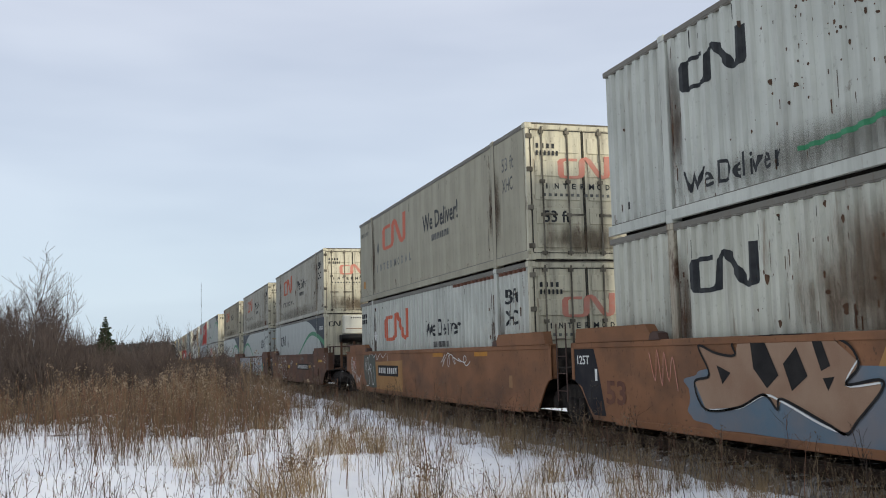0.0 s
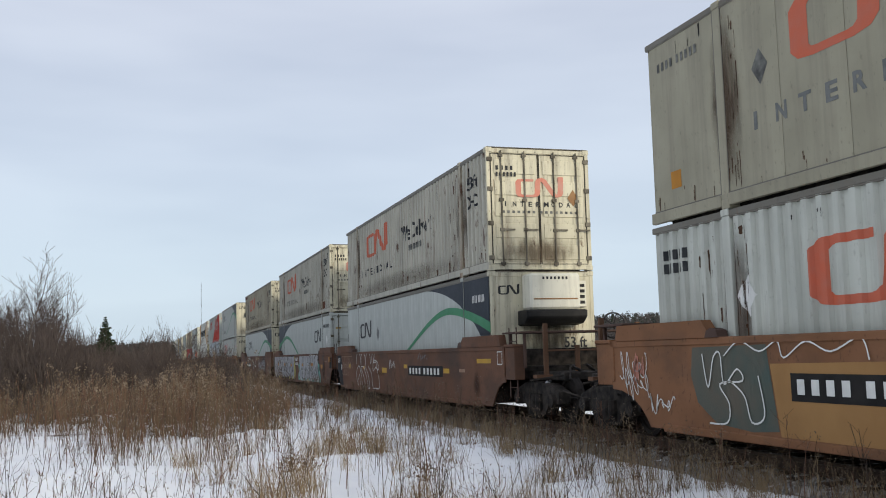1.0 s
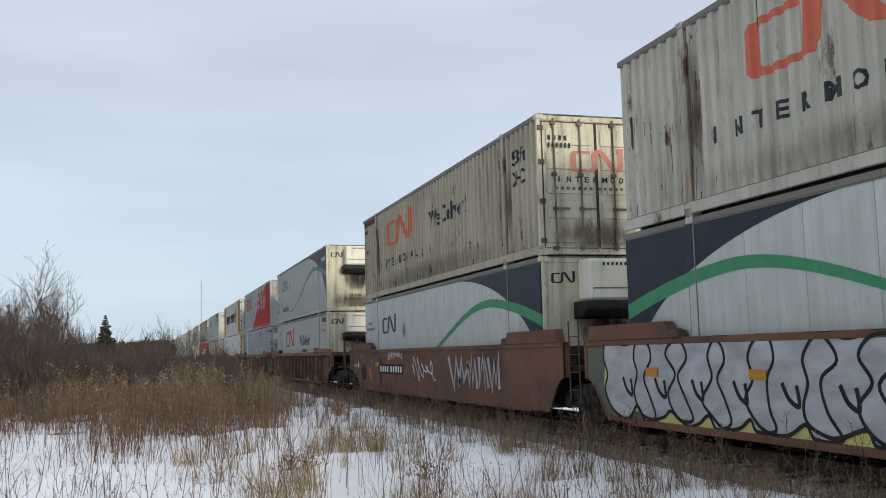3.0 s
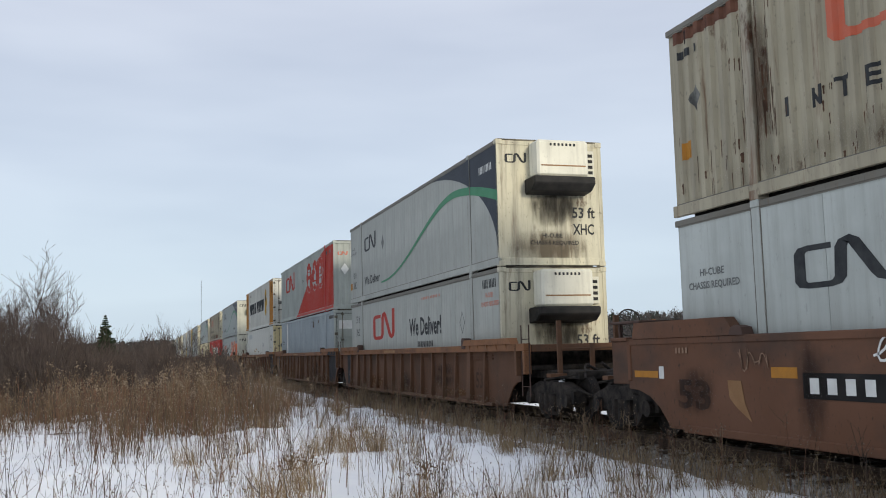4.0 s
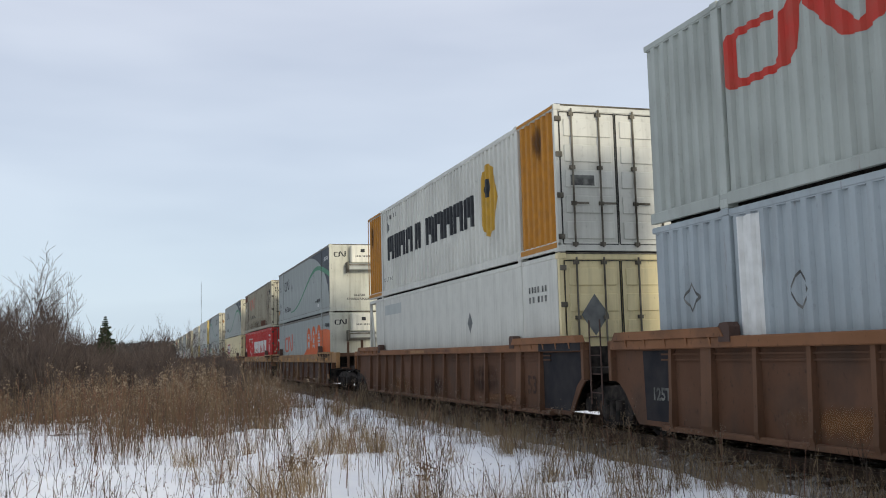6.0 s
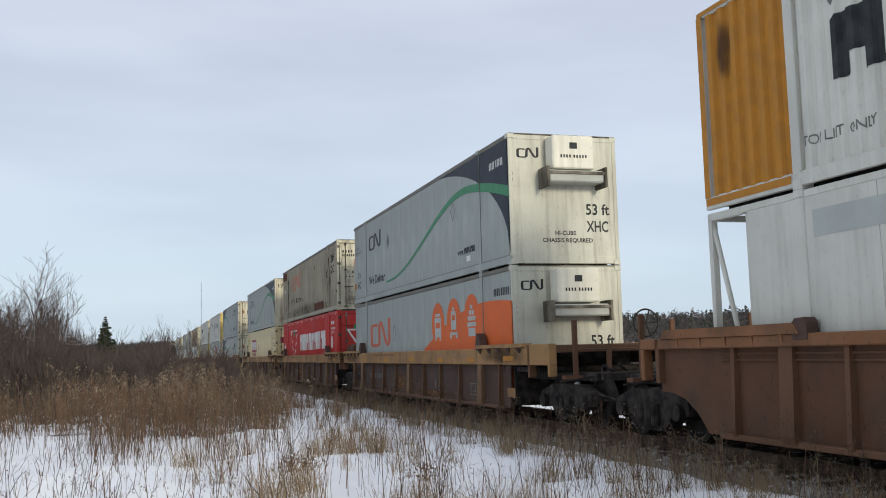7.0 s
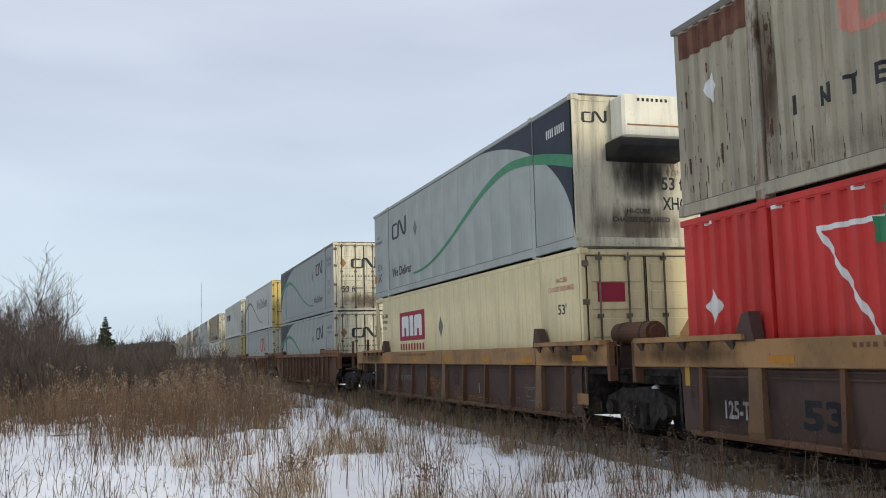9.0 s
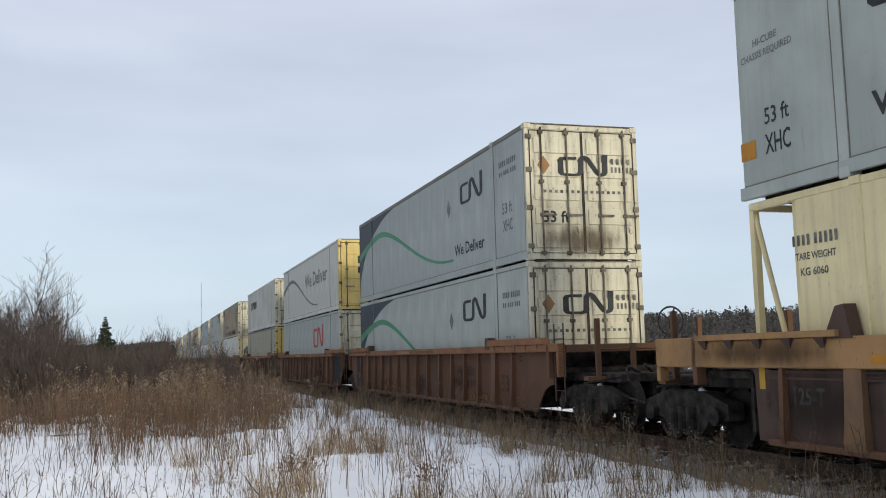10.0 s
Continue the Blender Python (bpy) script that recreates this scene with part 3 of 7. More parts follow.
def add_end(c, kind, mat):
    """The leading end: doors, a cooling unit on a flat wall, or a pressed front wall."""
    part("end_frame", tinted("end_frame", end_frame_mesh, mat), None, c)
    part("header", tinted("header", lambda: boxes((0.02, WID - 0.02, -0.012, 0.10, 2.866, 2.895), bevel=0.006), STEEL["bar"]), None, c, "grimy steel header")
    for x in (-0.012, WID - 0.15):
        for z in (0.01, 2.775):
            part("corner_casting", tinted("corner", lambda: boxes((0, 0.162, -0.014, 0.16, 0, 0.118), bevel=0.012), mat), None, c).location = (x, 0, z)
    if kind == "doors":
        w = (WID - 0.22) / 2
        for i in (0, 1):
            d = part("door", tinted("door", lambda: door_mesh(w), mat), None, c)
            d.location = (0.10 + i * (w + 0.02), 0, 0)
            part("gasket", tinted("gasket", lambda: boxes((0.0, 0.016, -0.004, 0.009, 0.16, 2.74), (w - 0.016, w, -0.004, 0.009, 0.16, 2.74), (0.017, w - 0.017, -0.004, 0.009, 0.15, 0.166), (0.017, w - 0.017, -0.004, 0.009, 2.73, 2.746)), STEEL["black"]), None, d)
            for u in (0.36, 0.94) if i else (w - 0.94, w - 0.36):
                part("locking_bar", tinted("locking_bar", lock_mesh, STEEL["bar"]), None, d).location = (u, 0, 0)
            for z in (0.3, 1.1, 1.9, 2.6):
                part("hinge", tinted("hinge", hinge_mesh, STEEL["bar"]), None, d).location = (-0.06 if i == 0 else w - 0.01, 0, z)
    elif kind == "cooler":
        part("end_wall", tinted("flat_wall", lambda: boxes((0.09, WID - 0.09, 0.012, 0.06, 0.2, 2.76)), mat), None, c)
        unit = part("cooling_unit", tinted("unit", lambda: boxes((0.78, 2.02, -0.52, 0.012, 1.98, 2.80), bevel=0.05), PAINT["unit"]), None, c, "white cooling unit housing with rounded corners")
        part("undertray", tinted("tray", tray_mesh, STEEL["black"]), None, unit, "black sooty undertray")
        part("control_box", tinted("control", lambda: boxes((2.05, 2.36, -0.10, 0.012, 2.05, 2.66), bevel=0.015), PAINT["unit"]), None, unit)
        part("grille", tinted("grille", lambda: boxes(*[(2.10, 2.31, -0.115, -0.101, 2.12 + k * 0.13, 2.19 + k * 0.13) for k in range(4)]), STEEL["black"]), None, unit)
        part("maker_mark", tinted("maker", lambda: lay_end(word_blocks(Sketch(), 1.08, 2.66, 0.62, 0.06, "1111111"), -0.525), INK["black"]), None, unit)
        part("stripe", tinted("unitstripe", lambda: lay_end(Sketch().bar(0.86, 2.20, 1.08, 0.03), -0.525), INK["ochre_ink"]), None, unit)
    elif kind == "heater":
        part("end_wall", tinted("flat_wall", None, mat), None, c)
        unit = part("heating_unit", tinted("heat_unit", lambda: boxes((0.88, 1.86, -0.40, 0.012, 2.06, 2.80), bevel=0.03), PAINT["unit"]), None, c, "white heating unit housing on a steel shelf")
        part("shelf", tinted("heat_shelf", lambda: boxes((0.76, 2.06, -0.46, 0.012, 1.76, 2.02), bevel=0.03), PAINT["pale"]), None, unit, "grey steel shelf")
        for x in (0.70, 2.06):
            part("bracket", tinted("heat_bracket", lambda: boxes((0, 0.06, -0.50, 0.012, 1.66, 2.10), bevel=0.01), STEEL["bar"]), None, unit).location = (x, 0, 0)
        part("front_bar", tinted("heat_bar", lambda: boxes((0.76, 2.06, -0.49, -0.462, 1.93, 1.99)), STEEL["bar"]), None, unit)
        part("maker_mark", tinted("heat_mark", lambda: lay_end(word_blocks(Sketch(), 1.06, 2.30, 0.62, 0.07, "1111011111"), -0.404), INK["black"]), None, unit)
        part("emblem", tinted("heat_emblem", lambda: lay_end(Sketch().bar(1.28, 2.50, 0.18, 0.14), -0.404), INK["black"]), None, unit)
    elif kind == "wall":
        part("end_wall", tinted("pressed_wall", end_wall_mesh, mat), None, c)


def tray_mesh():
    bm = prism([(0.012, 1.97), (-0.60, 1.97), (-0.60, 1.80), (-0.40, 1.66), (0.012, 1.62)], 0.66, 2.14)
    bmesh.ops.bevel(bm, geom=bm.edges[:], offset=0.025, segments=1, affect="EDGES")
    return bm


def word_blocks(sk, u, v, w, h, pattern):
    """A row of plain blocks in the place of a name; the digits of pattern give their widths."""
    gap = 0.9 if max(pattern) == "1" else 0.30
    total = sum(int(k) for k in pattern) + gap * (len(pattern) - 1)
    x = u
    for i, k in enumerate(pattern):
        if k != "0":
            b = int(k) * w / total
            if k == "1":
                sk.bar(x, v, b, h)
            else:
                m = (0.52, 0.34, 0.58, 0.42)[(i + len(pattern)) % 4] * h
                sk.poly([(x, v), (x + b * 0.36, v), (x + b * 0.36, v + m), (x + b * 0.62, v + m), (x + b * 0.62, v), (x + b, v), (x + b, v + h * 0.92), (x + b * 0.9, v + h), (x + b * 0.1, v + h), (x, v + h * 0.92)])
        x += (int(k) + gap) * w / total
    return sk


def sweep_low(u):
    t = max(0.0, 1 - ((u - 10.15) / 5.97) ** 2)
    return 0.22 + 2.58 * math.sqrt(t)


def wave(u):
    if u < 13.0:
        t = max(0.0, (u - 5.0) / 8.0) ** 1.14
        return 0.50 + 1.62 * t * t * (3 - 2 * t)
    return 2.12 - 0.52 * ((u - 13.0) / 3.15) ** 1.6


def add_decals(c, spec, corrugated, end="doors"):
    """What is painted on the container. Each entry: surface ('s' side, 'e' end), kind, ink, numbers."""
    for where, kind, ink, *a in spec:
        sk, lift = Sketch(), 0.004
        if kind == "logo":
            sk.logo(*a)
            name = "emblem"
        elif kind == "text":
            sk.text(*a)
            name = "lettering"
        elif kind == "spaced":
            # letters set wide apart
            body, u, v, size, bold, wide = a
            for i, ch in enumerate(body):
                step = wide / len(body)
                sk.text(ch, u + i * step, v, size, bold, step * (0.20 if ch == "I" else 0.66 if ch == "M" else 0.50))
            name = "lettering"
        elif kind == "stack":
            # letters one below another
            body, u, v, size, step = a
            for i, ch in enumerate(body):
                if ch != " ":
                    sk.text(ch, u, v - i * step, size, 0.02)
            name = "lettering"
        elif kind == "bars":
            word_blocks(sk, *a)
            name, lift = "number", 0.007
        elif kind in ("bar", "railbar"):
            sk.bar(*a)
            name = "marking"
        elif kind == "diamond":
            sk.diamond(*a)
            name = "placard"
        elif kind == "ring":
            u, v, s = a
            sk.stroke([(u, v - s), (u + s * 0.72, v), (u, v + s), (u - s * 0.72, v)], 0.03, True)
            name = "placard"
        elif kind == "sweep":
            flip = (lambda u: LEN - u) if a and a[0] else (lambda u: u)
            sk.band(lambda u: sweep_low(flip(u)), lambda u: 2.79, *((0.02, 6.1) if a and a[0] else (10.05, LEN - 0.02)))
            name = "sweep"
        elif kind == "wave":
            flip = (lambda u: LEN - u) if a and a[0] else (lambda u: u)
            wide = lambda u: 0.030 + 0.088 * max(0.0, (flip(u) - 5) / 11) ** 1.3
            sk.band(lambda u: wave(flip(u)) - wide(u), lambda u: wave(flip(u)) + wide(u), *((0.02, LEN - 5.0) if a and a[0] else (5.0, LEN - 0.02)))
            name, lift = "wave", 0.008
        elif kind == "swoosh":
            # a red field that climbs in an arc towards the leading end
            def edge(u):
                t = max(0.0, (u - a[0]) / a[1])
                return min(2.78, 0.05 + a[2] * math.sin(min(t, 1.35) * math.pi / 2) ** 1.05)
            sk.band(lambda u: 0.03, edge, a[0], LEN - 0.02, 60)
            name = "swoosh"
        elif kind == "oval":
            sk.oval(*a)
            name, lift = "oval", 0.008 if ink != "black" else 0.011
        elif kind == "ovalring":
            u, v, p, q = a
            sk.stroke([(u + p * math.cos(k * math.tau / 24), v + q * math.sin(k * math.tau / 24)) for k in range(24)], 0.028, True)
            name, lift = "oval_ring", 0.012
        elif kind == "picto":
            u, v, w, h, rows = a
            for bu, bv, bw, bh in rows:
                sk.bar(u + bu * w, v + bv * h, bw * w, bh * h)
            name, lift = "pictogram", 0.012
        elif kind == "drips":
            # rust runs: narrow tapered streaks hanging from chips in the paint
            n, seed, u0, u1, v0, v1 = a
            r = random.Random(seed)
            for _ in range(n):
                u, v, w, h = r.uniform(u0, u1), r.uniform(v0, v1), r.uniform(0.004, 0.011) * (2.2 if r.random() < 0.15 else 1), r.uniform(0.05, 0.55) * r.random() + 0.03
                h = min(h, v - 0.21)
                if h > 0.03:
                    sk.poly([(u - w, v), (u - w * 0.4, v + w), (u + w * 0.7, v + w * 1.6), (u + w * 1.1, v), (u + w * 0.8, v - h * 0.5), (u + w * 0.9, v - h * 0.85), (u + w * 0.1, v - h), (u - w * 0.7, v - h * 0.8), (u - w * 0.5, v - h * 0.4)])
            name = "rust_streak"
        elif kind == "specks":
            # rust spots where the paint has chipped, some with a short run
            n, seed, u0, u1, v0, v1 = a
            r = random.Random(seed)
            for _ in range(n):
                u, v, w = r.uniform(u0, u1), r.uniform(v0, v1), 0.007 + 0.030 * r.random() ** 2.5
                run = w * (1 + 4.0 * r.random() ** 3)
                sk.poly([(u + w * math.cos(k * math.tau / 9) * r.uniform(0.6, 1.1), v + (w if k < 5 else run) * math.sin(k * math.tau / 9) * r.uniform(0.7, 1.1)) for k in range(9)])
            name = "rust_spot"
        elif kind == "frame":
            u, v, w, h = a
            sk.stroke([(u, v), (u + w, v), (u + w, v + h), (u, v + h)], 0.03, True)
            name = "marking"
        elif kind == "fade":
            u, v, w, h = a
            sk.bar(u - w, v - h, 2 * w, 2 * h)
            name, lift = "grime_stain", 0.0022 if ink != "rustfade" or corrugated and v < 2.0 else 0.0065
        elif kind == "triangle":
            u, v, s = a
            sk.stroke([(u - s, v + s * 0.55), (u + s, v + s * 0.55), (u, v - s * 0.9)], 0.10, True)
            name = "emblem"
        elif kind == "leaf":
            u, v, s = a
            sk.poly([(u + s * r * math.sin(k), v + s * r * math.cos(k)) for k, r in ((0, 1), (0.45, .55), (0.9, .9), (1.5, .6), (2.2, .8), (3.14, .45), (4.08, .8), (4.78, .6), (5.38, .9), (5.83, .55))])
            name, lift = "leaf", 0.010
        else:
            continue
        if kind in ("sweep", "wave", "swoosh"):
            # the paint runs on over the posts and rails
            lo_f, hi_f = {"sweep": lambda: (lambda u: sweep_low(flip(u)), lambda u: 2.79), "wave": lambda: (lambda u: wave(flip(u)) - wide(u), lambda u: wave(flip(u)) + wide(u)), "swoosh": lambda: (lambda u: 0.21, edge)}[kind]()
            for mid in (POST, LEN - POST):
                if (kind == "swoosh" and mid < a[0]) or (kind == "sweep" and (mid < 8) != bool(a and a[0])) or (kind == "wave" and not (0.0 < (mid if not (a and a[0]) else LEN - mid) - 5.0)):
                    continue
                s2 = Sketch().band(lo_f, hi_f, mid - 0.084, mid + 0.084, 4)
                for p in s2.bm.verts:
                    p.co = Vector((-0.016 if kind != "wave" else -0.020, LEN - p.co.x, p.co.y))
                part(name, s2.bm, INK[ink], c)
            if kind == "swoosh":
                s2 = Sketch().band(lambda u: 0.09, lambda u: min(0.195, edge(u)), a[0], LEN - 0.01, 40)
                for p in s2.bm.verts:
                    p.co = Vector((-0.020, LEN - p.co.x, p.co.y))
                part(name, s2.bm, INK[ink], c)
        if kind == "railbar":
            for p in sk.bm.verts:
                p.co = Vector((-0.020, LEN - p.co.x, p.co.y))
            bm = sk.bm
        elif where == "s":
            bm = lay_side(sk, corrugated, lift)
        else:
            bm = lay_end(sk, (-0.021 if end == "doors" else 0.007) - (lift - 0.004))
        ob = part(name, bm, INK[ink], c)
        if kind in ("drips", "specks"):
            tagged(ob, kind="stuff")


def open_tail(c, mat):
    """A bare frame behind a shorter box: end posts, rails and a brace."""
    y0, y1 = LEN - 0.80, LEN
    part("tail_frame", tinted("tail_frame", lambda: boxes((0, 0.09, y1 - 0.09, y1, 0.1, 2.86), (WID - 0.09, WID, y1 - 0.09, y1, 0.1, 2.86), (0, 0.08, y0, y1, 2.78, 2.865), (WID - 0.08, WID, y0, y1, 2.78, 2.865),
                                                      (0, 0.08, y0, y1, 0.08, 0.2), (0, WID, y1 - 0.08, y1, 2.78, 2.864), (0, WID, y1 - 0.08, y1, 0.08, 0.2)), mat), None, c)
    bm = bmesh.new()
    rod(bm, (0.05, y0, 0.3), (0.05, y1 - 0.05, 2.75), 0.035, 8)
    part("brace", bm, mat, c)


def container(label, paint, corrugated=True, end="doors", end_paint="door", decals=(), tail=False, front_post=None, group="containers on the train"):
    c = thing("shipping_container", label, "container", group)
    m = PAINT[paint]
    cut = 0.80 if tail else 0.0
    tag = "cut" if tail else ""
    part("shell", tinted("shell" + tag, lambda: boxes((0.056, WID, 0.06, LEN - cut, 0.10, 2.876)), m), None, c)
    part("underframe", tinted("underframe" + tag, lambda: boxes((0.22, WID - 0.22, 0.20, LEN - 0.20 - cut, -0.012, 0.099)), STEEL["grime"]), None, c, "dark sooty underframe")
    if corrugated:
        part("side_sheet", tinted("side_corrugated", lambda: side_sheet(True), m), None, c)
    else:
        part("side_backing", tinted("side_flat" + tag, lambda: boxes((0.014, 0.055, 0.12, LEN - 0.12 - cut, 0.19, 2.80)), m), None, c)
        w = (LEN - 2 * POST - 0.16) / 10
        spans = [(POST + 0.08 + k * w, w, "panel") for k in range(10)] + [(0.12, POST - 0.20, "end_panel"), (LEN - POST + 0.08, POST - 0.20 - cut, "tail_panel" + tag)]
        for y, wide, key in spans:
            part("side_panel", tinted(key, lambda: panel_mesh(wide), m), None, c).location = (0, y, 0)
    part("bottom_rail", tinted("low_rail", low_rail_mesh, m), None, c)
    worn = paint in ("beige", "tan", "rusty", "spotted", "drab")
    # the top rail is darker than the side on worn and pale boxes
    part("top_rail", tinted("top_rail", top_rail_mesh, PAINT["soot"] if worn or paint in ("light", "clean", "pale") else m), None, c, "darker top rail" if worn or paint in ("light", "clean", "pale") else "")
    if not tail:
        # shadow lines at the rails, put in as dark strips on most boxes
        part("seal", tinted("seam_shade_flat" if not corrugated else "seal", lambda: seam_shade_mesh(not corrugated), PAINT["soot"] if worn or not corrugated else m), None, c, "thin seam strips with the rails' shadow lines put in as colour")
    for y in (POST, LEN - POST):
        part("post", tinted("post", post_mesh, PAINT[front_post] if front_post and y == POST else PAINT["stained"] if paint in ("beige", "tan", "rusty") else m), None, c).location = (0, y, 0)
    if tail:
        open_tail(c, m)
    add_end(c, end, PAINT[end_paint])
    add_decals(c, decals, corrugated, end)
    grubby = [("e", "fade", "sootfade", 1.40, 1.42, 0.85, 0.62), ("e", "fade", "endfade", 1.25, 0.42, 1.2, 0.5)] if end == "cooler" else []
    grubby += [("e", "fade", "endfade", 1.25, 0.42, 1.2, 0.40)] if end == "doors" and end_paint in ("door", "cream") else []
    add_decals(c, grubby, corrugated, end)
    if worn:
        # rust runs beside the posts and chips along the foot of the side
        k = len(label)
        add_decals(c, [("s", "drips", "drip", 22, k, POST + 0.10, POST + 0.42, 0.4, 2.72), ("s", "drips", "drip", 22, k + 1, LEN - POST - 0.42, LEN - POST - 0.10, 0.4, 2.72),
                       ("s", "drips", "drip", 30, k + 2, 0.2, LEN - 0.2, 0.26, 0.5), ("s", "drips", "plate", 12, k + 3, 0.2, LEN - 0.2, 2.55, 2.74),
                       ("s", "fade", "rustfade", POST + 0.12, 1.45, 0.42, 1.33), ("s", "fade", "rustfade", LEN - POST + 0.05, 1.3, 0.5, 1.1)] + ([("s", "fade", "footfade", LEN / 2, 0.42, LEN / 2 - 0.15, 0.38)] if corrugated else []), corrugated, end)
    return c

# ---- well cars ----
def truck_frame_mesh():
    bm = bmesh.new()
    for x in (0.16, 2.17):
        b = prism([(-1.12, 0.62), (-1.12, 0.40), (-0.62, 0.36), (-0.40, 0.14), (0.40, 0.14), (0.62, 0.36), (1.12, 0.40), (1.12, 0.62), (0.55, 0.78), (-0.55, 0.78)], x, x + 0.26)
        me = bpy.data.meshes.new("f")
        b.to_mesh(me)
        b.free()
        bm.from_mesh(me)
        bpy.data.meshes.remove(me)
        for k in (-0.22, 0.0, 0.22):
            rod(bm, (x - 0.03, k, 0.22), (x - 0.03, k, 0.56), 0.085, 10)
        for k in (-0.89, 0.89):
            rod(bm, (x - 0.09, k, 0.45), (x + 0.3, k, 0.45), 0.13, 12)
    box(bm, 0.2, 2.39, -0.22, 0.22, 0.5, 0.8, 0.03)
    for k in (-0.89, 0.89):
        rod(bm, (0.4, k, 0.45), (2.2, k, 0.45), 0.09, 10)
    return bm


def wheel_mesh():
    """A flanged wheel with a dished web, axle along x."""
    prof = [(0.0, 0.08), (0.05, 0.12), (0.03, 0.36), (0.0, 0.38), (0.0, 0.45), (0.10, 0.455), (0.135, 0.485), (0.14, 0.37), (0.10, 0.35), (0.10, 0.12), (0.14, 0.08)]
    n, v, f = 24, [], []
    for k in range(n):
        a = k * math.tau / n
        v += [(x, r * math.cos(a), r * math.sin(a)) for x, r in prof]
    m = len(prof)
    for k in range(n):
        for i in range(m - 1):
            f.append((k * m + i, k * m + i + 1, (k + 1) % n * m + i + 1, (k + 1) % n * m + i))
    return raw("wheel", v, f)


def add_truck(car, y):
    t = part("truck", tinted("truck", truck_frame_mesh, STEEL["grime"]), None, car, "sooty cast-steel truck")
    t.location = (0, y, 0.02)
    part("snow_dust", tinted("snow_dust", snow_dust_mesh, SNOW), None, t, "wind-blown snow caught on the castings")
    for k in (-0.89, 0.89):
        for x, flip in ((0.475, 0), (2.115, 180)):
            w = part("wheel", tinted("wheel", wheel_mesh, STEEL["wheel"]), None, t)
            w.matrix_basis = pose(x, k, 0.45, 0, 0, flip)


def snow_dust_mesh():
    """Small lumps of snow lying on the truck's castings."""
    rnd = random.Random(12)
    bm = bmesh.new()
    for x, y, z in ((0.25, -0.80, 0.66), (0.22, 0.62, 0.74), (0.5, 0.05, 0.80), (1.2, -0.1, 0.80), (0.3, -0.25, 0.78), (1.8, 0.1, 0.80)):
        n, w, h = 9, rnd.uniform(0.08, 0.16), rnd.uniform(0.02, 0.05)
        rim = [bm.verts.new((x + w * 0.6 * math.cos(k * math.tau / n) * rnd.uniform(0.6, 1.1), y + w * math.sin(k * math.tau / n) * rnd.uniform(0.6, 1.2), z - 0.01)) for k in range(n)]
        top = bm.verts.new((x, y, z + h))
        for k in range(n):
            bm.faces.new((rim[k], rim[(k + 1) % n], top))
    return bm


def rigging_mesh():
    """Rods, hoses and boxes slung under and over the end deck."""
    rnd = random.Random(31)
    bm = bmesh.new()
    for _ in range(22):
        a = Vector((rnd.uniform(0.1, 2.4), rnd.uniform(-1.1, 1.1), rnd.uniform(0.45, 1.05)))
        b = a + Vector((rnd.uniform(-0.7, 0.7), rnd.uniform(-0.6, 0.6), rnd.uniform(-0.2, 0.35)))
        rod(bm, a, b, rnd.uniform(0.015, 0.04), 6)
    for _ in range(9):
        x, y, z = rnd.uniform(0.2, 2.2), rnd.uniform(-1.0, 1.0), rnd.uniform(0.5, 1.05)
        w, d, h = rnd.uniform(0.1, 0.3), rnd.uniform(0.1, 0.3), rnd.uniform(0.08, 0.25)
        box(bm, x, x + w, y, y + d, z, z + h, 0.015)
    return bm


def ladder_mesh(h):
    bm = bmesh.new()
    for k in (0.0, 0.42):
        box(bm, -0.008, 0.008, k - 0.016, k + 0.016, 0, h)
    for i in range(int(h / 0.32)):
        rod(bm, (0, 0, 0.2 + i * 0.32), (0, 0.42, 0.2 + i * 0.32), 0.010, 6)
    return bm


def brake_wheel_mesh():
    bm = bmesh.new()
    n, R, r = 20, 0.27, 0.018
    ring = []
    for k in range(n):
        a = k * math.tau / n
        ring.append([bm.verts.new(((R + r * math.cos(b)) * math.cos(a), r * math.sin(b), (R + r * math.cos(b)) * math.sin(a))) for b in (0, math.pi / 2, math.pi, 1.5 * math.pi)])
    for k in range(n):
        for i in range(4):
            bm.faces.new((ring[k][i], ring[(k + 1) % n][i], ring[(k + 1) % n][(i + 1) % 4], ring[k][(i + 1) % 4]))
    for k in range(5):
        a = k * math.tau / 5
        rod(bm, (0, 0, 0), (R * math.cos(a), 0, R * math.sin(a)), 0.014, 6)
    return bm


REACH = 1.3     # how far the sides run past the load
NEAR_ARCH = [(-REACH, 0.80), (-0.98, 0.78), (-0.66, 0.70), (-0.38, 0.54), (-0.20, 0.38), (-0.10, 0.26)]
FAR_ARCH = [(-REACH, 0.92), (-1.12, 0.88), (-0.95, 0.75), (-0.75, 0.52), (-0.62, 0.36), (-0.52, 0.26)]
FRONT_ARCH = [(-REACH, 0.80), (-1.10, 0.78), (-0.86, 0.69), (-0.66, 0.51), (-0.52, 0.35), (-0.45, 0.26)]
DEEP_ARCH = [(-REACH, 1.16), (-0.04, 1.14), (0.0, 1.05), (0.03, 0.26)]


def plate_outline(style, front, rear):
    """The side plate, cut away over the trucks: further in at the ends of a car than at the joints."""
    a, b = (DEEP_ARCH if style == "deep" else FAR_ARCH if how != "end" else arch for how, arch in ((front, FRONT_ARCH), (rear, NEAR_ARCH)))
    return [(-REACH, 1.50)] + a + [(LEN - y, z) for y, z in b[::-1]] + [(LEN + REACH, 1.50)]


OUT = -0.20     # outer face of the top chord
SWOLLEN = ((0.06, 0.55), (-0.04, 0.80), (0.14, 1.0), (0.52, 0.96), (0.90, 1.0), (1.04, 0.78), (0.88, 0.55), (0.97, 0.28), (1.08, 0.03), (0.84, 0.0), (0.68, 0.15), (0.52, 0.02), (0.26, 0.0), (0.06, 0.10), (-0.06, 0.32))


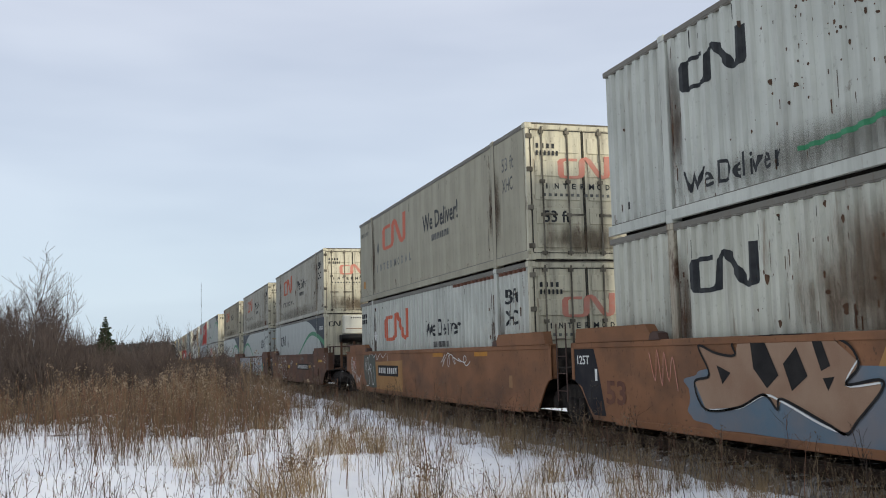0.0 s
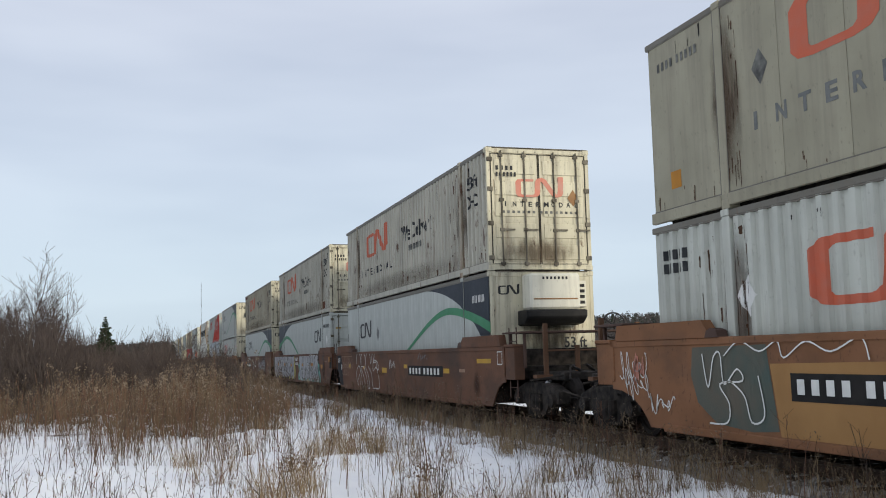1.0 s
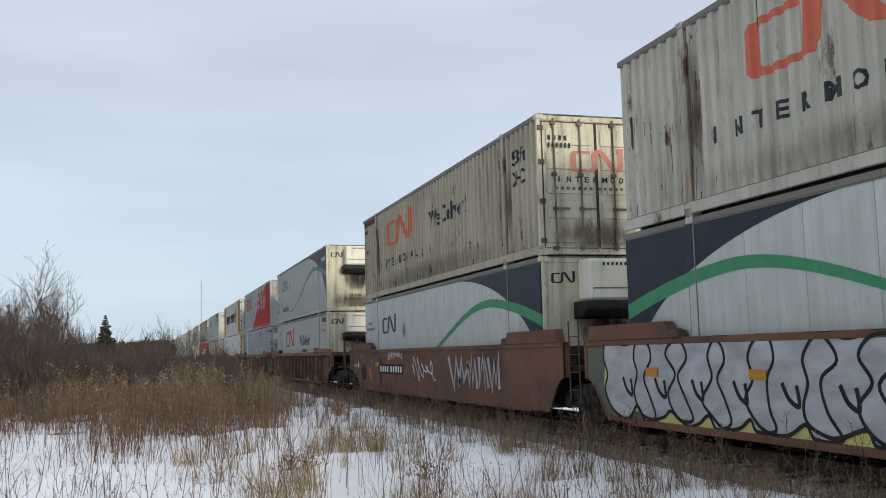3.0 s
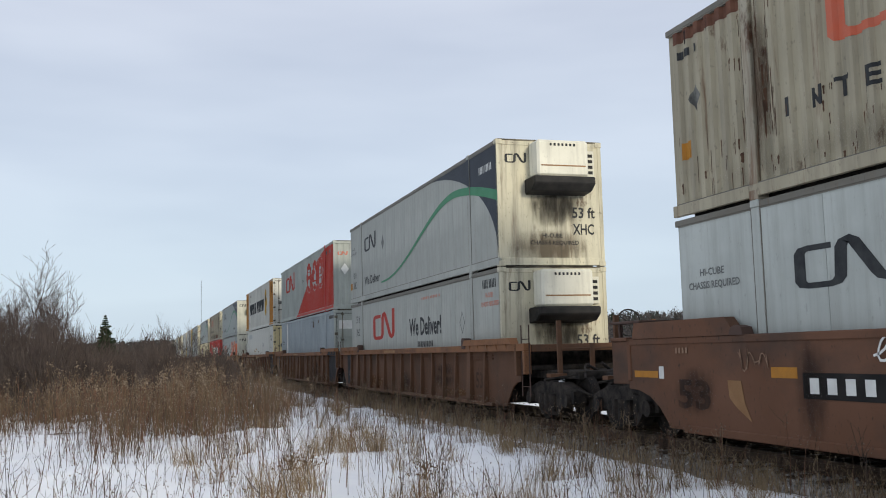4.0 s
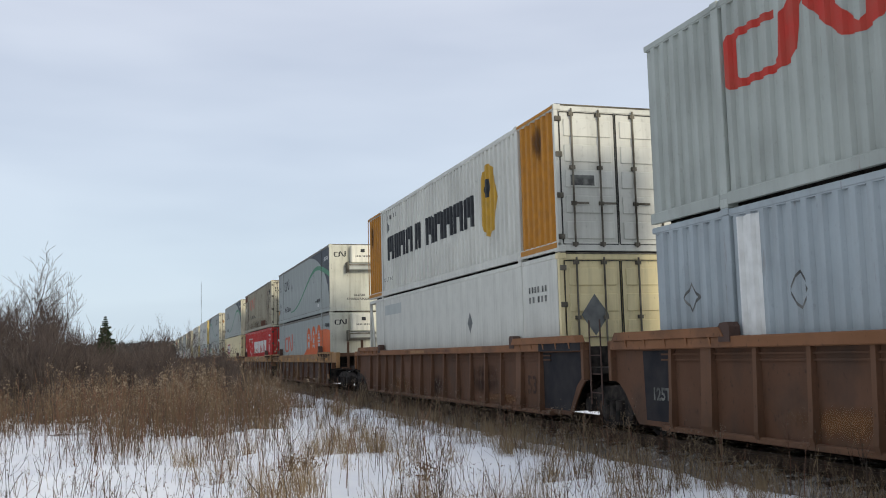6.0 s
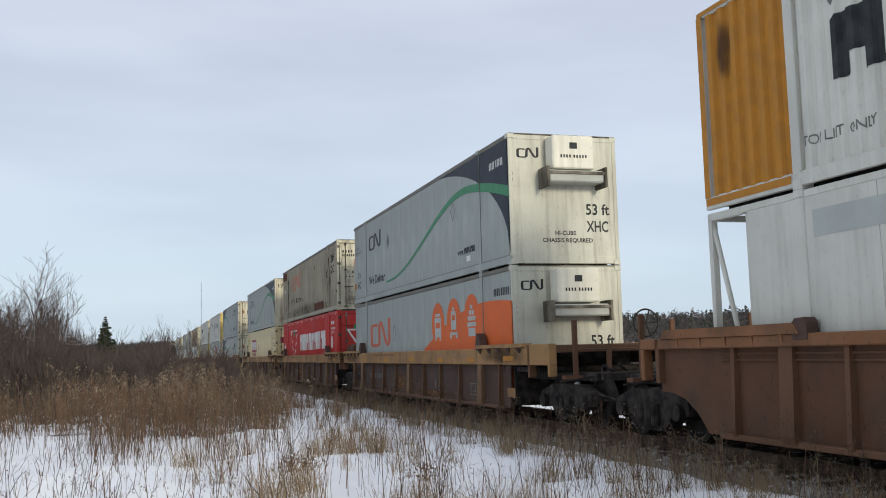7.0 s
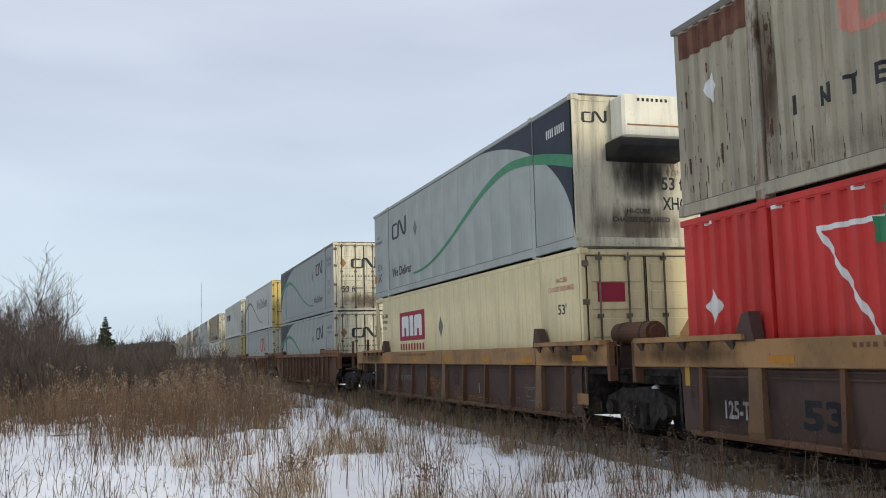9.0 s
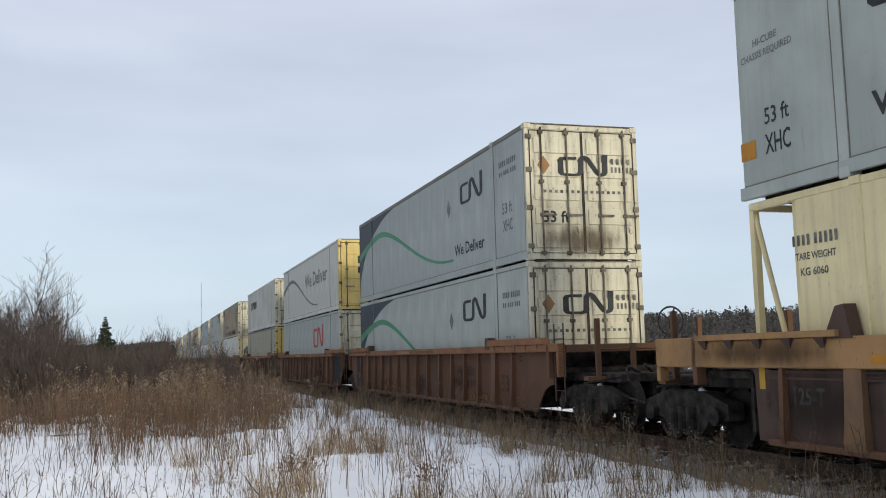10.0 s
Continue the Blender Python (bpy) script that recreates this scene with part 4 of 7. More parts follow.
def eased(pts, closed):
    """A smooth curve through the points."""
    n, out = len(pts), []
    P = lambda i: Vector(pts[i % n] if closed else pts[max(0, min(n - 1, i))])
    for i in range(n if closed else n - 1):
        a, b, c, d = P(i - 1), P(i), P(i + 1), P(i + 2)
        for k in range(5):
            t = k / 5
            q = 0.5 * ((2 * b) + (c - a) * t + (2 * a - 5 * b + 4 * c - d) * t * t + (3 * b - a - 3 * c + d) * t ** 3)
            out.append((q.x, q.y))
    if not closed:
        out.append(tuple(pts[-1]))
    return out



def deck_mesh(y, s, long):
    """The end deck over a truck, running from the end wall outwards along s."""
    bm = bmesh.new()
    a, b = sorted((y, y + s * (3.0 if long else 1.45)))
    box(bm, 0.35, 2.24, a, b, 0.86, 1.02, 0.015)
    box(bm, 0.95, 1.64, a, b + (0.4 if long and s > 0 else 0), 0.62, 0.86, 0.015)
    a, b = sorted((y, y + s * 1.25))
    box(bm, -0.02, 2.61, a, b, 1.02, 1.12, 0.01)
    return bm


# where the side ribs stand, from the trailing end, and which of them are broad
RIBS = {"even": ((0.65, 1.75, 2.82, 3.82, 4.82, 5.85, 6.90, 7.98, 9.08, 10.18, 11.22, 12.24, 13.27, 14.31, 15.41), (1.75, 14.31)),
        "split": ((0.62, 1.57, 2.68, 3.73, 4.77, 5.78, 7.18, 7.88, 8.66, 10.06, 11.14, 12.14, 13.21, 14.25, 15.37), (1.57, 7.88, 14.25)),
        "deep": ((0.62, 1.87, 3.47, 5.00, 6.55, 8.10, 9.68, 11.23, 12.83, 14.37, 15.63), (1.87, 8.10, 14.37))}


def well_car(style, label, front, rear, marks=(), spacing="even", tawny=False):
    """One well unit. style: smooth, ribbed or deep (deep top chord). front and rear: 'end' with a truck and coupler of its own, or 'joint'."""
    car = thing("well_car", label, "railway car", "well cars of the train")
    hue = STEEL["tawny" if tawny else "brown"]
    sheet, top, ribs = {"smooth": (hue, hue, hue), "ribbed": (STEEL["oxide"], STEEL["rusted"], STEEL["rib"]),
                        "deep": (STEEL["dark"], STEEL["ochre"], STEEL["rib"])}[style]
    face = OUT + 0.02 if style == "smooth" else OUT + 0.10
    for x0, x1, tag in ((face, face + 0.03, "n"), (WID + 0.10, WID + 0.13, "f")):
        part("side_plate", tinted("plate_" + tag + style + front + rear, lambda: prism(plate_outline(style, front, rear), x0, x1), sheet), None, car)
    low = {"smooth": 1.47, "ribbed": 1.42, "deep": 1.165}[style]
    part("top_chord", tinted("chord_" + style, lambda: boxes((OUT, -0.04, -REACH, LEN + REACH, low, 1.525 if style == "deep" else 1.575), bevel=0.015), top), None, car)
    part("top_chord", tinted("chord_far", lambda: boxes((WID + 0.04, WID + 0.18, -REACH, LEN + REACH, 1.44, 1.575), bevel=0.012), top), None, car)
    part("bottom_chord", tinted("sill_" + style, lambda: boxes((OUT + (0.0 if style == "smooth" else 0.02), 0.12, 0.3, LEN - 0.3, 0.22, 0.33 if style == "smooth" else 0.30), bevel=0.012), ribs), None, car)
    part("floor", tinted("well_floor", lambda: boxes((-0.06, WID + 0.06, 0, LEN, 0.30, 0.385), (-0.06, WID + 0.06, -0.16, -0.10, 0.35, 1.5), (-0.06, WID + 0.06, LEN + 0.1, LEN + 0.16, 0.35, 1.5)), STEEL["grime"]), None, car)
    if style != "smooth":
        at, broad = RIBS["deep" if style == "deep" else spacing]
        for u in at:
            if u in broad:
                key, make, mat = "rib_broad_" + style, (lambda: prism_rib(0.26, 0.34 if style == "deep" else 0.27)), STEEL["flare"] if style == "deep" else ribs
            else:
                key, make, mat = "rib", (lambda: prism_rib(0.075, 0.085)), ribs
            part("rib", tinted(key, make, mat), None, car).location = (0, LEN - u, 0)
        for z in (1.33, 1.25):
            part("stiffener", tinted("stiff%s%d" % (style, z * 100), lambda: boxes((face - 0.03, face - 0.001, 0.3, LEN - 0.3, z - (0 if style == "ribbed" else 0.22), z + 0.025 - (0 if style == "ribbed" else 0.22))), sheet), None, car)
    # raised guide plates at both ends, on gussets or over dark shadow wedges, with a stop at the inner end
    reach = {"smooth": 1.70, "ribbed": 2.1, "deep": 1.75}[style]
    for a, b in ((-1.1, reach), (LEN - reach, LEN + 1.1)):
        key = "guide_%s_%s" % (style, "a" if a < 0 else "b")
        inner = b if a < 0 else a
        if style == "smooth":
            cut = 0.25 if a < 0 else 0.08
            part("guide_plate", tinted(key, lambda: prism([(a, 1.57), (b, 1.57), (b - cut, 1.815), (a + 0.33 - cut, 1.815)], OUT - 0.012, -0.05), top), None, car)
            stop = [(-0.16, 1.57), (0.16, 1.57), (0.12, 1.66), (0.02, 1.70), (-0.12, 1.67)]
        elif style == "ribbed":
            part("guide_plate", tinted(key, lambda: prism([(a, 1.57), (b, 1.57), (b - 0.12, 1.70), (a + 0.1, 1.70)], OUT - 0.03, -0.05), top), None, car)
            stop = [(-0.13, 1.50), (0.13, 1.50), (0.15, 1.68), (0.08, 1.75), (-0.08, 1.76), (-0.13, 1.70)]
            for k in range(5):
                part("gusset", tinted("gusset", prism_gusset, top), None, car).location = (0, a + 0.35 + k * 0.6, 0)
        else:
            part("guide_plate", tinted(key, lambda: prism([(a, 1.525), (b, 1.525), (b, 1.60), (a, 1.60)], OUT - 0.07, -0.05), top), None, car)
            stop = [(-0.20, 1.50), (0.20, 1.50), (0.20, 1.60), (0.04, 1.86), (-0.10, 1.88), (-0.14, 1.70)]
            # shadow pockets under the ledge, modelled as dark wedges
            for k in range(5):
                part("gusset", tinted("shadow_wedge_deep", lambda: shadow_wedge(), STEEL["dark"]), None, car).location = (0, a + 0.3 + k * 0.6, 0)
        stops = [(y, z) for y, z in stop] if a > 0 else [(-y, z) for y, z in stop[::-1]]
        part("guide_stop", tinted("stop_%s_%d" % (style, a > 0), lambda: prism(stops, OUT - 0.015, -0.045), STEEL["dark"]), None, car, "dark worn steel stop").location = (0, inner, 0)
    for y in (-REACH, LEN + REACH - 0.10):
        part("end_post", tinted("end_post", lambda: boxes((OUT, -0.04, 0, 0.10, 0.92, 1.57), bevel=0.01), ribs), None, car).location = (0, y, 0)
    for y, s, how in ((-0.16, -1, front), (LEN + 0.16, 1, rear)):
        long = how == "end"
        part("end_deck", tinted("deck%d%s" % (s, long), lambda: deck_mesh(y, s, long), STEEL["grime"]), None, car)
        if long:
            add_truck(car, -2.15 if s < 0 else LEN + 2.15)
            ye = -3.3 if s < 0 else LEN + 3.3
            part("coupler", tinted("coupler", lambda: boxes((1.14, 1.45, -0.52, 0.52, 0.62, 0.92), (1.02, 1.30, -0.62, -0.25, 0.58, 0.96), bevel=0.03), STEEL["grime"]), None, car).location = (0, ye, 0)
            rail = part("end_railing", tinted("railing", railing_mesh, STEEL["rib"]), None, car)
            rail.location = (0, -2.5 if s < 0 else LEN + 2.5, 0)
            part("brake_rigging", tinted("rigging", rigging_mesh, STEEL["grime"]), None, car, "sooty rods, hoses and boxes").location = (0, -2.6 if s < 0 else LEN + 2.6, 0)
            if style == "smooth":
                a, b = (-1.85, -REACH - 0.003) if s < 0 else (LEN + REACH + 0.003, LEN + 1.85)
                part("end_bracket", tinted("bracket_%d" % s, lambda: boxes((OUT + 0.02, 0.05, a, b, 0.86, 1.54), (OUT - 0.01, 0.06, a, b, 1.54, 1.60), bevel=0.012), hue), None, car)
                a, b = (-2.05, -1.0) if s < 0 else (LEN + 1.0, LEN + 2.05)
                part("end_walkway", tinted("walkway_%d" % s, lambda: boxes((-0.12, WID + 0.12, a, b, 1.82, 1.86), (0.0, 0.06, a + 0.1, a + 0.16, 1.1, 1.82), (0.0, 0.06, b - 0.16, b - 0.1, 1.1, 1.82), bevel=0.008), STEEL["dark"]), None, car, "thin dark steel walkway")
            if style != "smooth":
                far = 2.3 if style == "deep" else 1.75
                p0, p1 = (LEN + 0.3, LEN + far) if s > 0 else (-far, -0.3)
                part("end_platform", tinted("plat_%s%d" % (style, s), lambda: boxes((-0.03, WID + 0.03, p0, p1, 1.40, 1.55), bevel=0.012), STEEL["rib"]), None, car)
                a, b, c = (LEN + REACH, LEN + far, LEN + far - 0.10) if s > 0 else (-far, -REACH, -far)
                part("chord_extension", tinted("ext_%s%d" % (style, s), lambda: boxes((OUT, -0.04, a, b, low, 1.575), (OUT, -0.04, c, c + 0.10, 0.95, low), bevel=0.012), top), None, car)
            if s < 0:
                bw = part("brake_wheel", tinted("brake_wheel", brake_wheel_mesh, STEEL["black"]), None, car, "black spoked hand-brake wheel")
                bw.location = (2.05, -2.0, 1.95)
        elif s > 0:
            add_truck(car, LEN + 1.77)
        if s < 0 and style == "deep" and not long:
            bm = bmesh.new()
            rod(bm, (0.48, -1.65, 1.70), (0.48, -0.42, 1.70), 0.19, 20)
            for k in (-1.72, -0.42):
                rod(bm, (0.48, k, 1.70), (0.48, k + 0.07, 1.70), 0.13, 16)
            tank = part("air_reservoir", bm, STEEL["rib"], car, "brown steel air reservoir with bands")
            for k in (-1.45, -0.70):
                part("band", tinted("tank_band", lambda: rod(bmesh.new(), (0.48, 0, 1.70), (0.48, 0.06, 1.70), 0.20, 20), STEEL["dark"]), None, tank).location = (0, k, 0)
                part("saddle", tinted("tank_saddle", lambda: boxes((0.34, 0.62, 0, 0.06, 1.10, 1.56), bevel=0.008), STEEL["dark"]), None, tank).location = (0, k, 0)
        if s < 0 and style != "deep":
            lad = part("ladder", tinted("ladder", lambda: ladder_mesh(1.45), STEEL["dark"]), None, car)
            lad.location = (-0.10, -1.80, 0.50)
    for kind, ink, *a in marks:
        sk, lift = Sketch(), face - 0.006
        if kind in ("chordbar", "chordbars", "chordwash"):
            lift = OUT - (0.005 if kind != "chordwash" else 0.002)
        if kind in ("bar", "chordbar"):
            sk.bar(*a)
            name = "marking"
        elif kind == "text":
            sk.text(*a)
            name = "lettering"
        elif kind in ("bars", "chordbars"):
            word_blocks(sk, *a)
            name, lift = "number", lift - (0.006 if kind == "bars" else 0.001)
        elif kind == "panel":
            # a painted area with straight edges
            sk.poly(a[0])
            name, lift = "painted_panel", lift + 0.003 - 0.004 * a[1]
        elif kind == "frame":
            u, v, w, h = a
            sk.stroke([(u, v), (u + w, v), (u + w, v + h), (u, v + h)], 0.02, True)
            name = "marking"
        elif kind in ("wash", "chordwash"):
            # a soft-edged patch of thin paint or grime
            u, v, w, h = a
            sk.bar(u - w, v - h, 2 * w, 2 * h)
            name, lift = "grime_stain", lift - 0.001
        elif kind == "line":
            # a smooth spray line through a few points, thick or thin
            u, v, w, h, wid, pts, *more = a
            sk.stroke([(u + x * w, v + y * h) for x, y in eased(pts, bool(more))], wid, bool(more))
            name, lift = "spray_stroke", lift - 0.013
        elif kind == "swell":
            # swollen overlapping shapes on short legs: fill, dark rim and pale inner line
            u, v, w, h, n, seed, wid = a
            r = random.Random(seed)
            step = w / n
            for k in range(n):
                tilt, fat, old = r.uniform(-0.16, 0.18), r.uniform(1.30, 1.50), len(sk.bm.verts)
                body = [(x + r.uniform(-0.05, 0.05), y + r.uniform(-0.03, 0.03)) for x, y in SWOLLEN]
                pts = [(u + (k + 0.5 + (x - 0.5) * fat + tilt * (y - 0.5)) * step, max(0.31, min(1.545, v - h / 2 + y * h))) for x, y in eased(body, True)]
                sk.stroke(pts, wid, True) if wid else sk.poly(pts)
                if wid:
                    sk.stroke([(u + (k + 0.5 + x * fat) * step, v - h / 2 + y * h) for x, y in eased([(-0.08, 0.52), (0.0, 0.36), (0.12, 0.30), (0.1, 0.5)], False)], wid * 1.3)
                # each shape lies a little over the one before it
                sk.bm.verts.ensure_lookup_table()
                for p in sk.bm.verts[old:]:
                    p.co.z = 0.001 * k
            name, lift = "spray_shape", lift - (0.0085 + (0.003 if ink == "white" else 0.0) if wid else 0.005)
        elif kind == "blob":
            # a bulging spray-painted outline
            u, v, w, h, seed = a
            r = random.Random(seed)
            n = 90
            ph = [r.uniform(0, 6.3) for _ in range(3)]
            pts = []
            for k in range(n):
                t = k * math.tau / n
                q = 1 + 0.022 * math.sin(9 * t + ph[0]) + 0.018 * math.sin(14 * t + ph[1])
                cx, cy = math.copysign(abs(math.cos(t)) ** 0.45, math.cos(t)), math.copysign(abs(math.sin(t)) ** 0.5, math.sin(t))
                pts.append((u + w / 2 * cx * q, max(0.30, min(1.55, v + h / 2 * cy * q))))
            sk.poly(pts)
            name = "spray_field"
            if ink in ("chrome", "sand"):
                lift -= 0.003
        elif kind == "spikes":
            # jagged overlapping spray strokes with no meaning
            u, v, w, h, n, seed, wid = a
            r = random.Random(seed)
            step = w / n
            for k in range(n):
                x0, m = u + k * step, r.choice((4, 5, 5, 6))
                up = r.random() < 0.5
                pts = []
                for j in range(m):
                    py = (0.8 + 0.2 * r.random()) if (j % 2 == 0) == up else 0.25 * r.random()
                    pts.append((x0 + step * (0.05 + 1.0 * j / (m - 1) + r.uniform(-0.16, 0.16)), max(0.31 + wid, min(1.54 - wid, v - h / 2 + py * h))))
                sk.stroke(pts, wid)
            name, lift = "spray_stroke", lift - (0.005 if wid > 0.1 else 0.008)
        elif kind == "scrawl":
            # a thin looping spray line
            u, v, w, h, seed, thick = a
            r = random.Random(seed)
            n = 70
            pts, x = [], 0.0
            f1, f2 = r.uniform(5, 8), r.uniform(9, 14)
            for k in range(n):
                t = k / (n - 1)
                pts.append((u + w * t + 0.09 * w * math.sin(f1 * 5 * t), v + h * 0.5 * math.sin(f2 * 3.1 * t + seed) * (0.6 + 0.4 * math.sin(7 * t))))
            sk.stroke(pts, thick)
            name, lift = "scrawl", lift - 0.012
        for p in sk.bm.verts:
            p.co = Vector((lift - p.co.z, LEN - p.co.x, p.co.y))
        part(name, sk.bm, INK[ink], car)
    return car


def prism_gusset():
    """A small triangular bracket between guide plate and chord."""
    bm = bmesh.new()
    v = [bm.verts.new(p) for p in ((OUT - 0.03, -0.02, 1.58), (OUT - 0.03, 0.02, 1.58), (OUT - 0.001, 0.02, 1.44), (OUT - 0.001, -0.02, 1.44), (OUT - 0.001, -0.02, 1.58), (OUT - 0.001, 0.02, 1.58))]
    for q in ((0, 1, 2, 3), (0, 3, 4), (1, 5, 2), (0, 4, 5, 1), (3, 2, 5, 4)):
        bm.faces.new([v[i] for i in q])
    bmesh.ops.recalc_face_normals(bm, faces=bm.faces)
    return bm


def shadow_wedge():
    """A dark triangular wedge that stands in for a shadow pocket under the ledge of a guide plate."""
    bm = bmesh.new()
    v = [bm.verts.new(p) for p in ((OUT - 0.065, -0.09, 1.524), (OUT - 0.065, 0.09, 1.524), (OUT - 0.004, 0.03, 1.40), (OUT - 0.004, -0.03, 1.40), (OUT - 0.004, -0.09, 1.524), (OUT - 0.004, 0.09, 1.524))]
    for q in ((0, 1, 2, 3), (0, 3, 4), (1, 5, 2), (0, 4, 5, 1), (3, 2, 5, 4)):
        bm.faces.new([v[i] for i in q])
    bmesh.ops.recalc_face_normals(bm, faces=bm.faces)
    return bm


def prism_rib(top, foot):
    """A stiffening rib: shallow at the top, deep and a little broader above the sill, cut back at the foot."""
    bm = bmesh.new()
    rows = ((1.43, top / 2, OUT + 0.035), (0.60, (top + foot) / 4, OUT + 0.004), (0.36, foot / 2, OUT - 0.012), (0.27, foot / 2, OUT + 0.012))
    rings = [[bm.verts.new(p) for p in ((x, -h, z), (x, h, z), (OUT + 0.11, h, z), (OUT + 0.11, -h, z))] for z, h, x in rows]
    bm.faces.new(rings[0])
    bm.faces.new(rings[-1][::-1])
    for a, b in zip(rings, rings[1:]):
        for i in range(4):
            bm.faces.new((a[i], a[(i + 1) % 4], b[(i + 1) % 4], b[i]))
    bmesh.ops.recalc_face_normals(bm, faces=bm.faces)
    return bm


def railing_mesh():
    bm = bmesh.new()
    for x in (0.25, 0.95, 1.65, 2.34):
        box(bm, x - 0.045, x + 0.045, -0.03, 0.03, 0.95, 1.55 if 0.5 < x < 2.0 else 2.0)
    box(bm, 0.0, 2.6, -0.10, 0.10, 0.90, 0.97)
    for z in (1.45,):
        rod(bm, (0.25, 0, z), (2.34, 0, z), 0.02, 6)
    return bm

# ---- the train ----
B, R_, W_ = "black", "red", "white"
WORD = [("s", "spaced", "black", "INTERMODAL", 2.68, 0.93, 0.32, 0.035, 4.6)]
INTER = [("s", "logo", "coral", 3.5, 1.55, 2.95, 0.92)] + WORD
DELIVER = [("s", "text", "black", "We Deliver!", 8.35, 1.56, 0.66, 0.02, 3.2), ("s", "bars", "faded", 9.2, 1.22, 1.55, 0.17, "11121121")]
DOORS_RED = [("e", "logo", "rose", 0.70, 1.72, 1.20, 0.50), ("e", "spaced", "black", "INTERMODAL", 0.42, 1.50, 0.16, 0.03, 1.95), ("e", "bars", "black", 0.22, 2.35, 0.42, 0.10, "1111"), ("e", "bars", "black", 0.22, 2.20, 0.5, 0.10, "111111"),
             ("e", "bars", "faded", 0.35, 1.34, 1.9, 0.06, "1111111011111111"), ("e", "diamond", "ochre_ink", 2.15, 1.72, 0.2)]
SIZE_E = [("e", "text", "black", "53 ft", 0.34, 0.80, 0.34, 0.02, 0.62)]
SIZE_S = [("s", "text", "black", "53 ft", 14.72, 2.08, 0.44, 0.02, 0.72), ("s", "text", "black", "XHC", 14.74, 1.62, 0.44, 0.02, 0.62)]
REEFER = [("s", "sweep", "navy"), ("s", "wave", "green"), ("s", "logo", "black", 2.5, 1.75, 1.75, 0.58), ("s", "diamond", "grey", 5.25, 1.80, 0.26),
          ("s", "text", "black", "We Deliver", 2.48, 0.58, 0.40, 0.02, 2.3), ("s", "bars", "white", 14.95, 2.26, 0.85, 0.17, "1111011111"), ("s", "text", "black", "53 ft", 0.57, 0.94, 0.30, 0.01, 0.50), ("s", "text", "black", "XHC", 0.57, 0.56, 0.36, 0.01, 0.50),
          ("s", "text", "grey", "HI-CUBE", 0.42, 2.0, 0.13, 0.01, 0.50), ("s", "text", "grey", "CHASSIS REQUIRED", 0.15, 1.83, 0.13, 0.01, 1.05), ("s", "bar", "amber", 0.05, 0.55, 0.32, 0.24)]
COOL_E = [("e", "logo", "black", 0.20, 2.35, 0.52, 0.24), ("e", "text", "black", "53 ft", 1.80, 1.12, 0.34, 0.02, 0.58), ("e", "text", "black", "XHC", 1.82, 0.74, 0.34, 0.02, 0.52),
          ("e", "text", "black", "HI-CUBE", 1.05, 0.66, 0.13, 0.02, 0.5), ("e", "text", "black", "CHASSIS REQUIRED", 0.75, 0.50, 0.13, 0.02, 1.2)] + [("e", "stack", "faded", "CAUTION 9' 6 HIGH", 0.022, 2.58, 0.105, 0.125)] + [("e", "bar", "faded", 2.52, 1.1 + k * 0.12, 0.03, 0.06) for k in range(10)]
BUS = [(0.1, 0.62, 0.8, 0.16), (0.1, 0.30, 0.8, 0.13), (0.1, 0.43, 0.14, 0.19), (0.76, 0.43, 0.14, 0.19), (0.2, 0.82, 0.6, 0.1), (0.1, 0.12, 0.8, 0.18), (0.12, 0.0, 0.18, 0.12), (0.68, 0.0, 0.18, 0.12)]
ENGINE = [(0.2, 0.28, 0.6, 0.30), (0.2, 0.58, 0.14, 0.18), (0.66, 0.58, 0.14, 0.18), (0.25, 0.76, 0.5, 0.12), (0.38, 0.90, 0.24, 0.1), (0.08, 0.0, 0.2, 0.2), (0.72, 0.0, 0.2, 0.2), (0.3, 0.1, 0.4, 0.1)]
SHIP = [(0.15, 0.0, 0.7, 0.25), (0.05, 0.30, 0.9, 0.13), (0.1, 0.48, 0.24, 0.14), (0.38, 0.48, 0.24, 0.14), (0.66, 0.48, 0.24, 0.14), (0.24, 0.66, 0.24, 0.14), (0.52, 0.66, 0.24, 0.14), (0.38, 0.84, 0.24, 0.12)]


def pictures(field, ring, spots, big):
    """Three ovals with a bus, an engine and a ship, on the edge of the coloured field."""
    out = []
    for (u, v), rows in zip(spots, (BUS, ENGINE, SHIP)):
        out += [("s", "oval", field, u, v, big, big * 1.05), ("s", "picto", ring, u - big * 0.62, v - big * 0.70, big * 1.24, big * 1.35, rows)]
        if big > 0.6:
            out.append(("s", "ovalring", ring, u, v, big * 0.97, big * 1.03))
    return out


CONT = {}
C = lambda key, *a, **k: CONT.setdefault(key, container(*a, **k))
C("W0u", "white corrugated container with rust spots and black lettering", "spotted", True, "doors", "door",
  [("s", "logo", B, 2.42, 1.85, 1.62, 0.56), ("s", "text", B, "We Deliver", 2.42, 0.38, 0.46, 0.01, 2.25), ("s", "wave", "green", 0), ("s", "bar", "black", 0.62, 0.42, 0.10, 0.12)] + [("s", "specks", "drip", 130, 1, 4.4, 9.5, 0.8, 2.65), ("s", "specks", "drip", 70, 41, 5.0, 7.5, 1.3, 2.4), ("s", "specks", "drip", 22, 2, 0.2, 4.5, 0.3, 2.6), ("s", "drips", "drip", 26, 42, 4.6, 9.0, 0.9, 2.3), ("s", "fade", "footfade", 6.0, 0.5, 4.5, 0.4)])
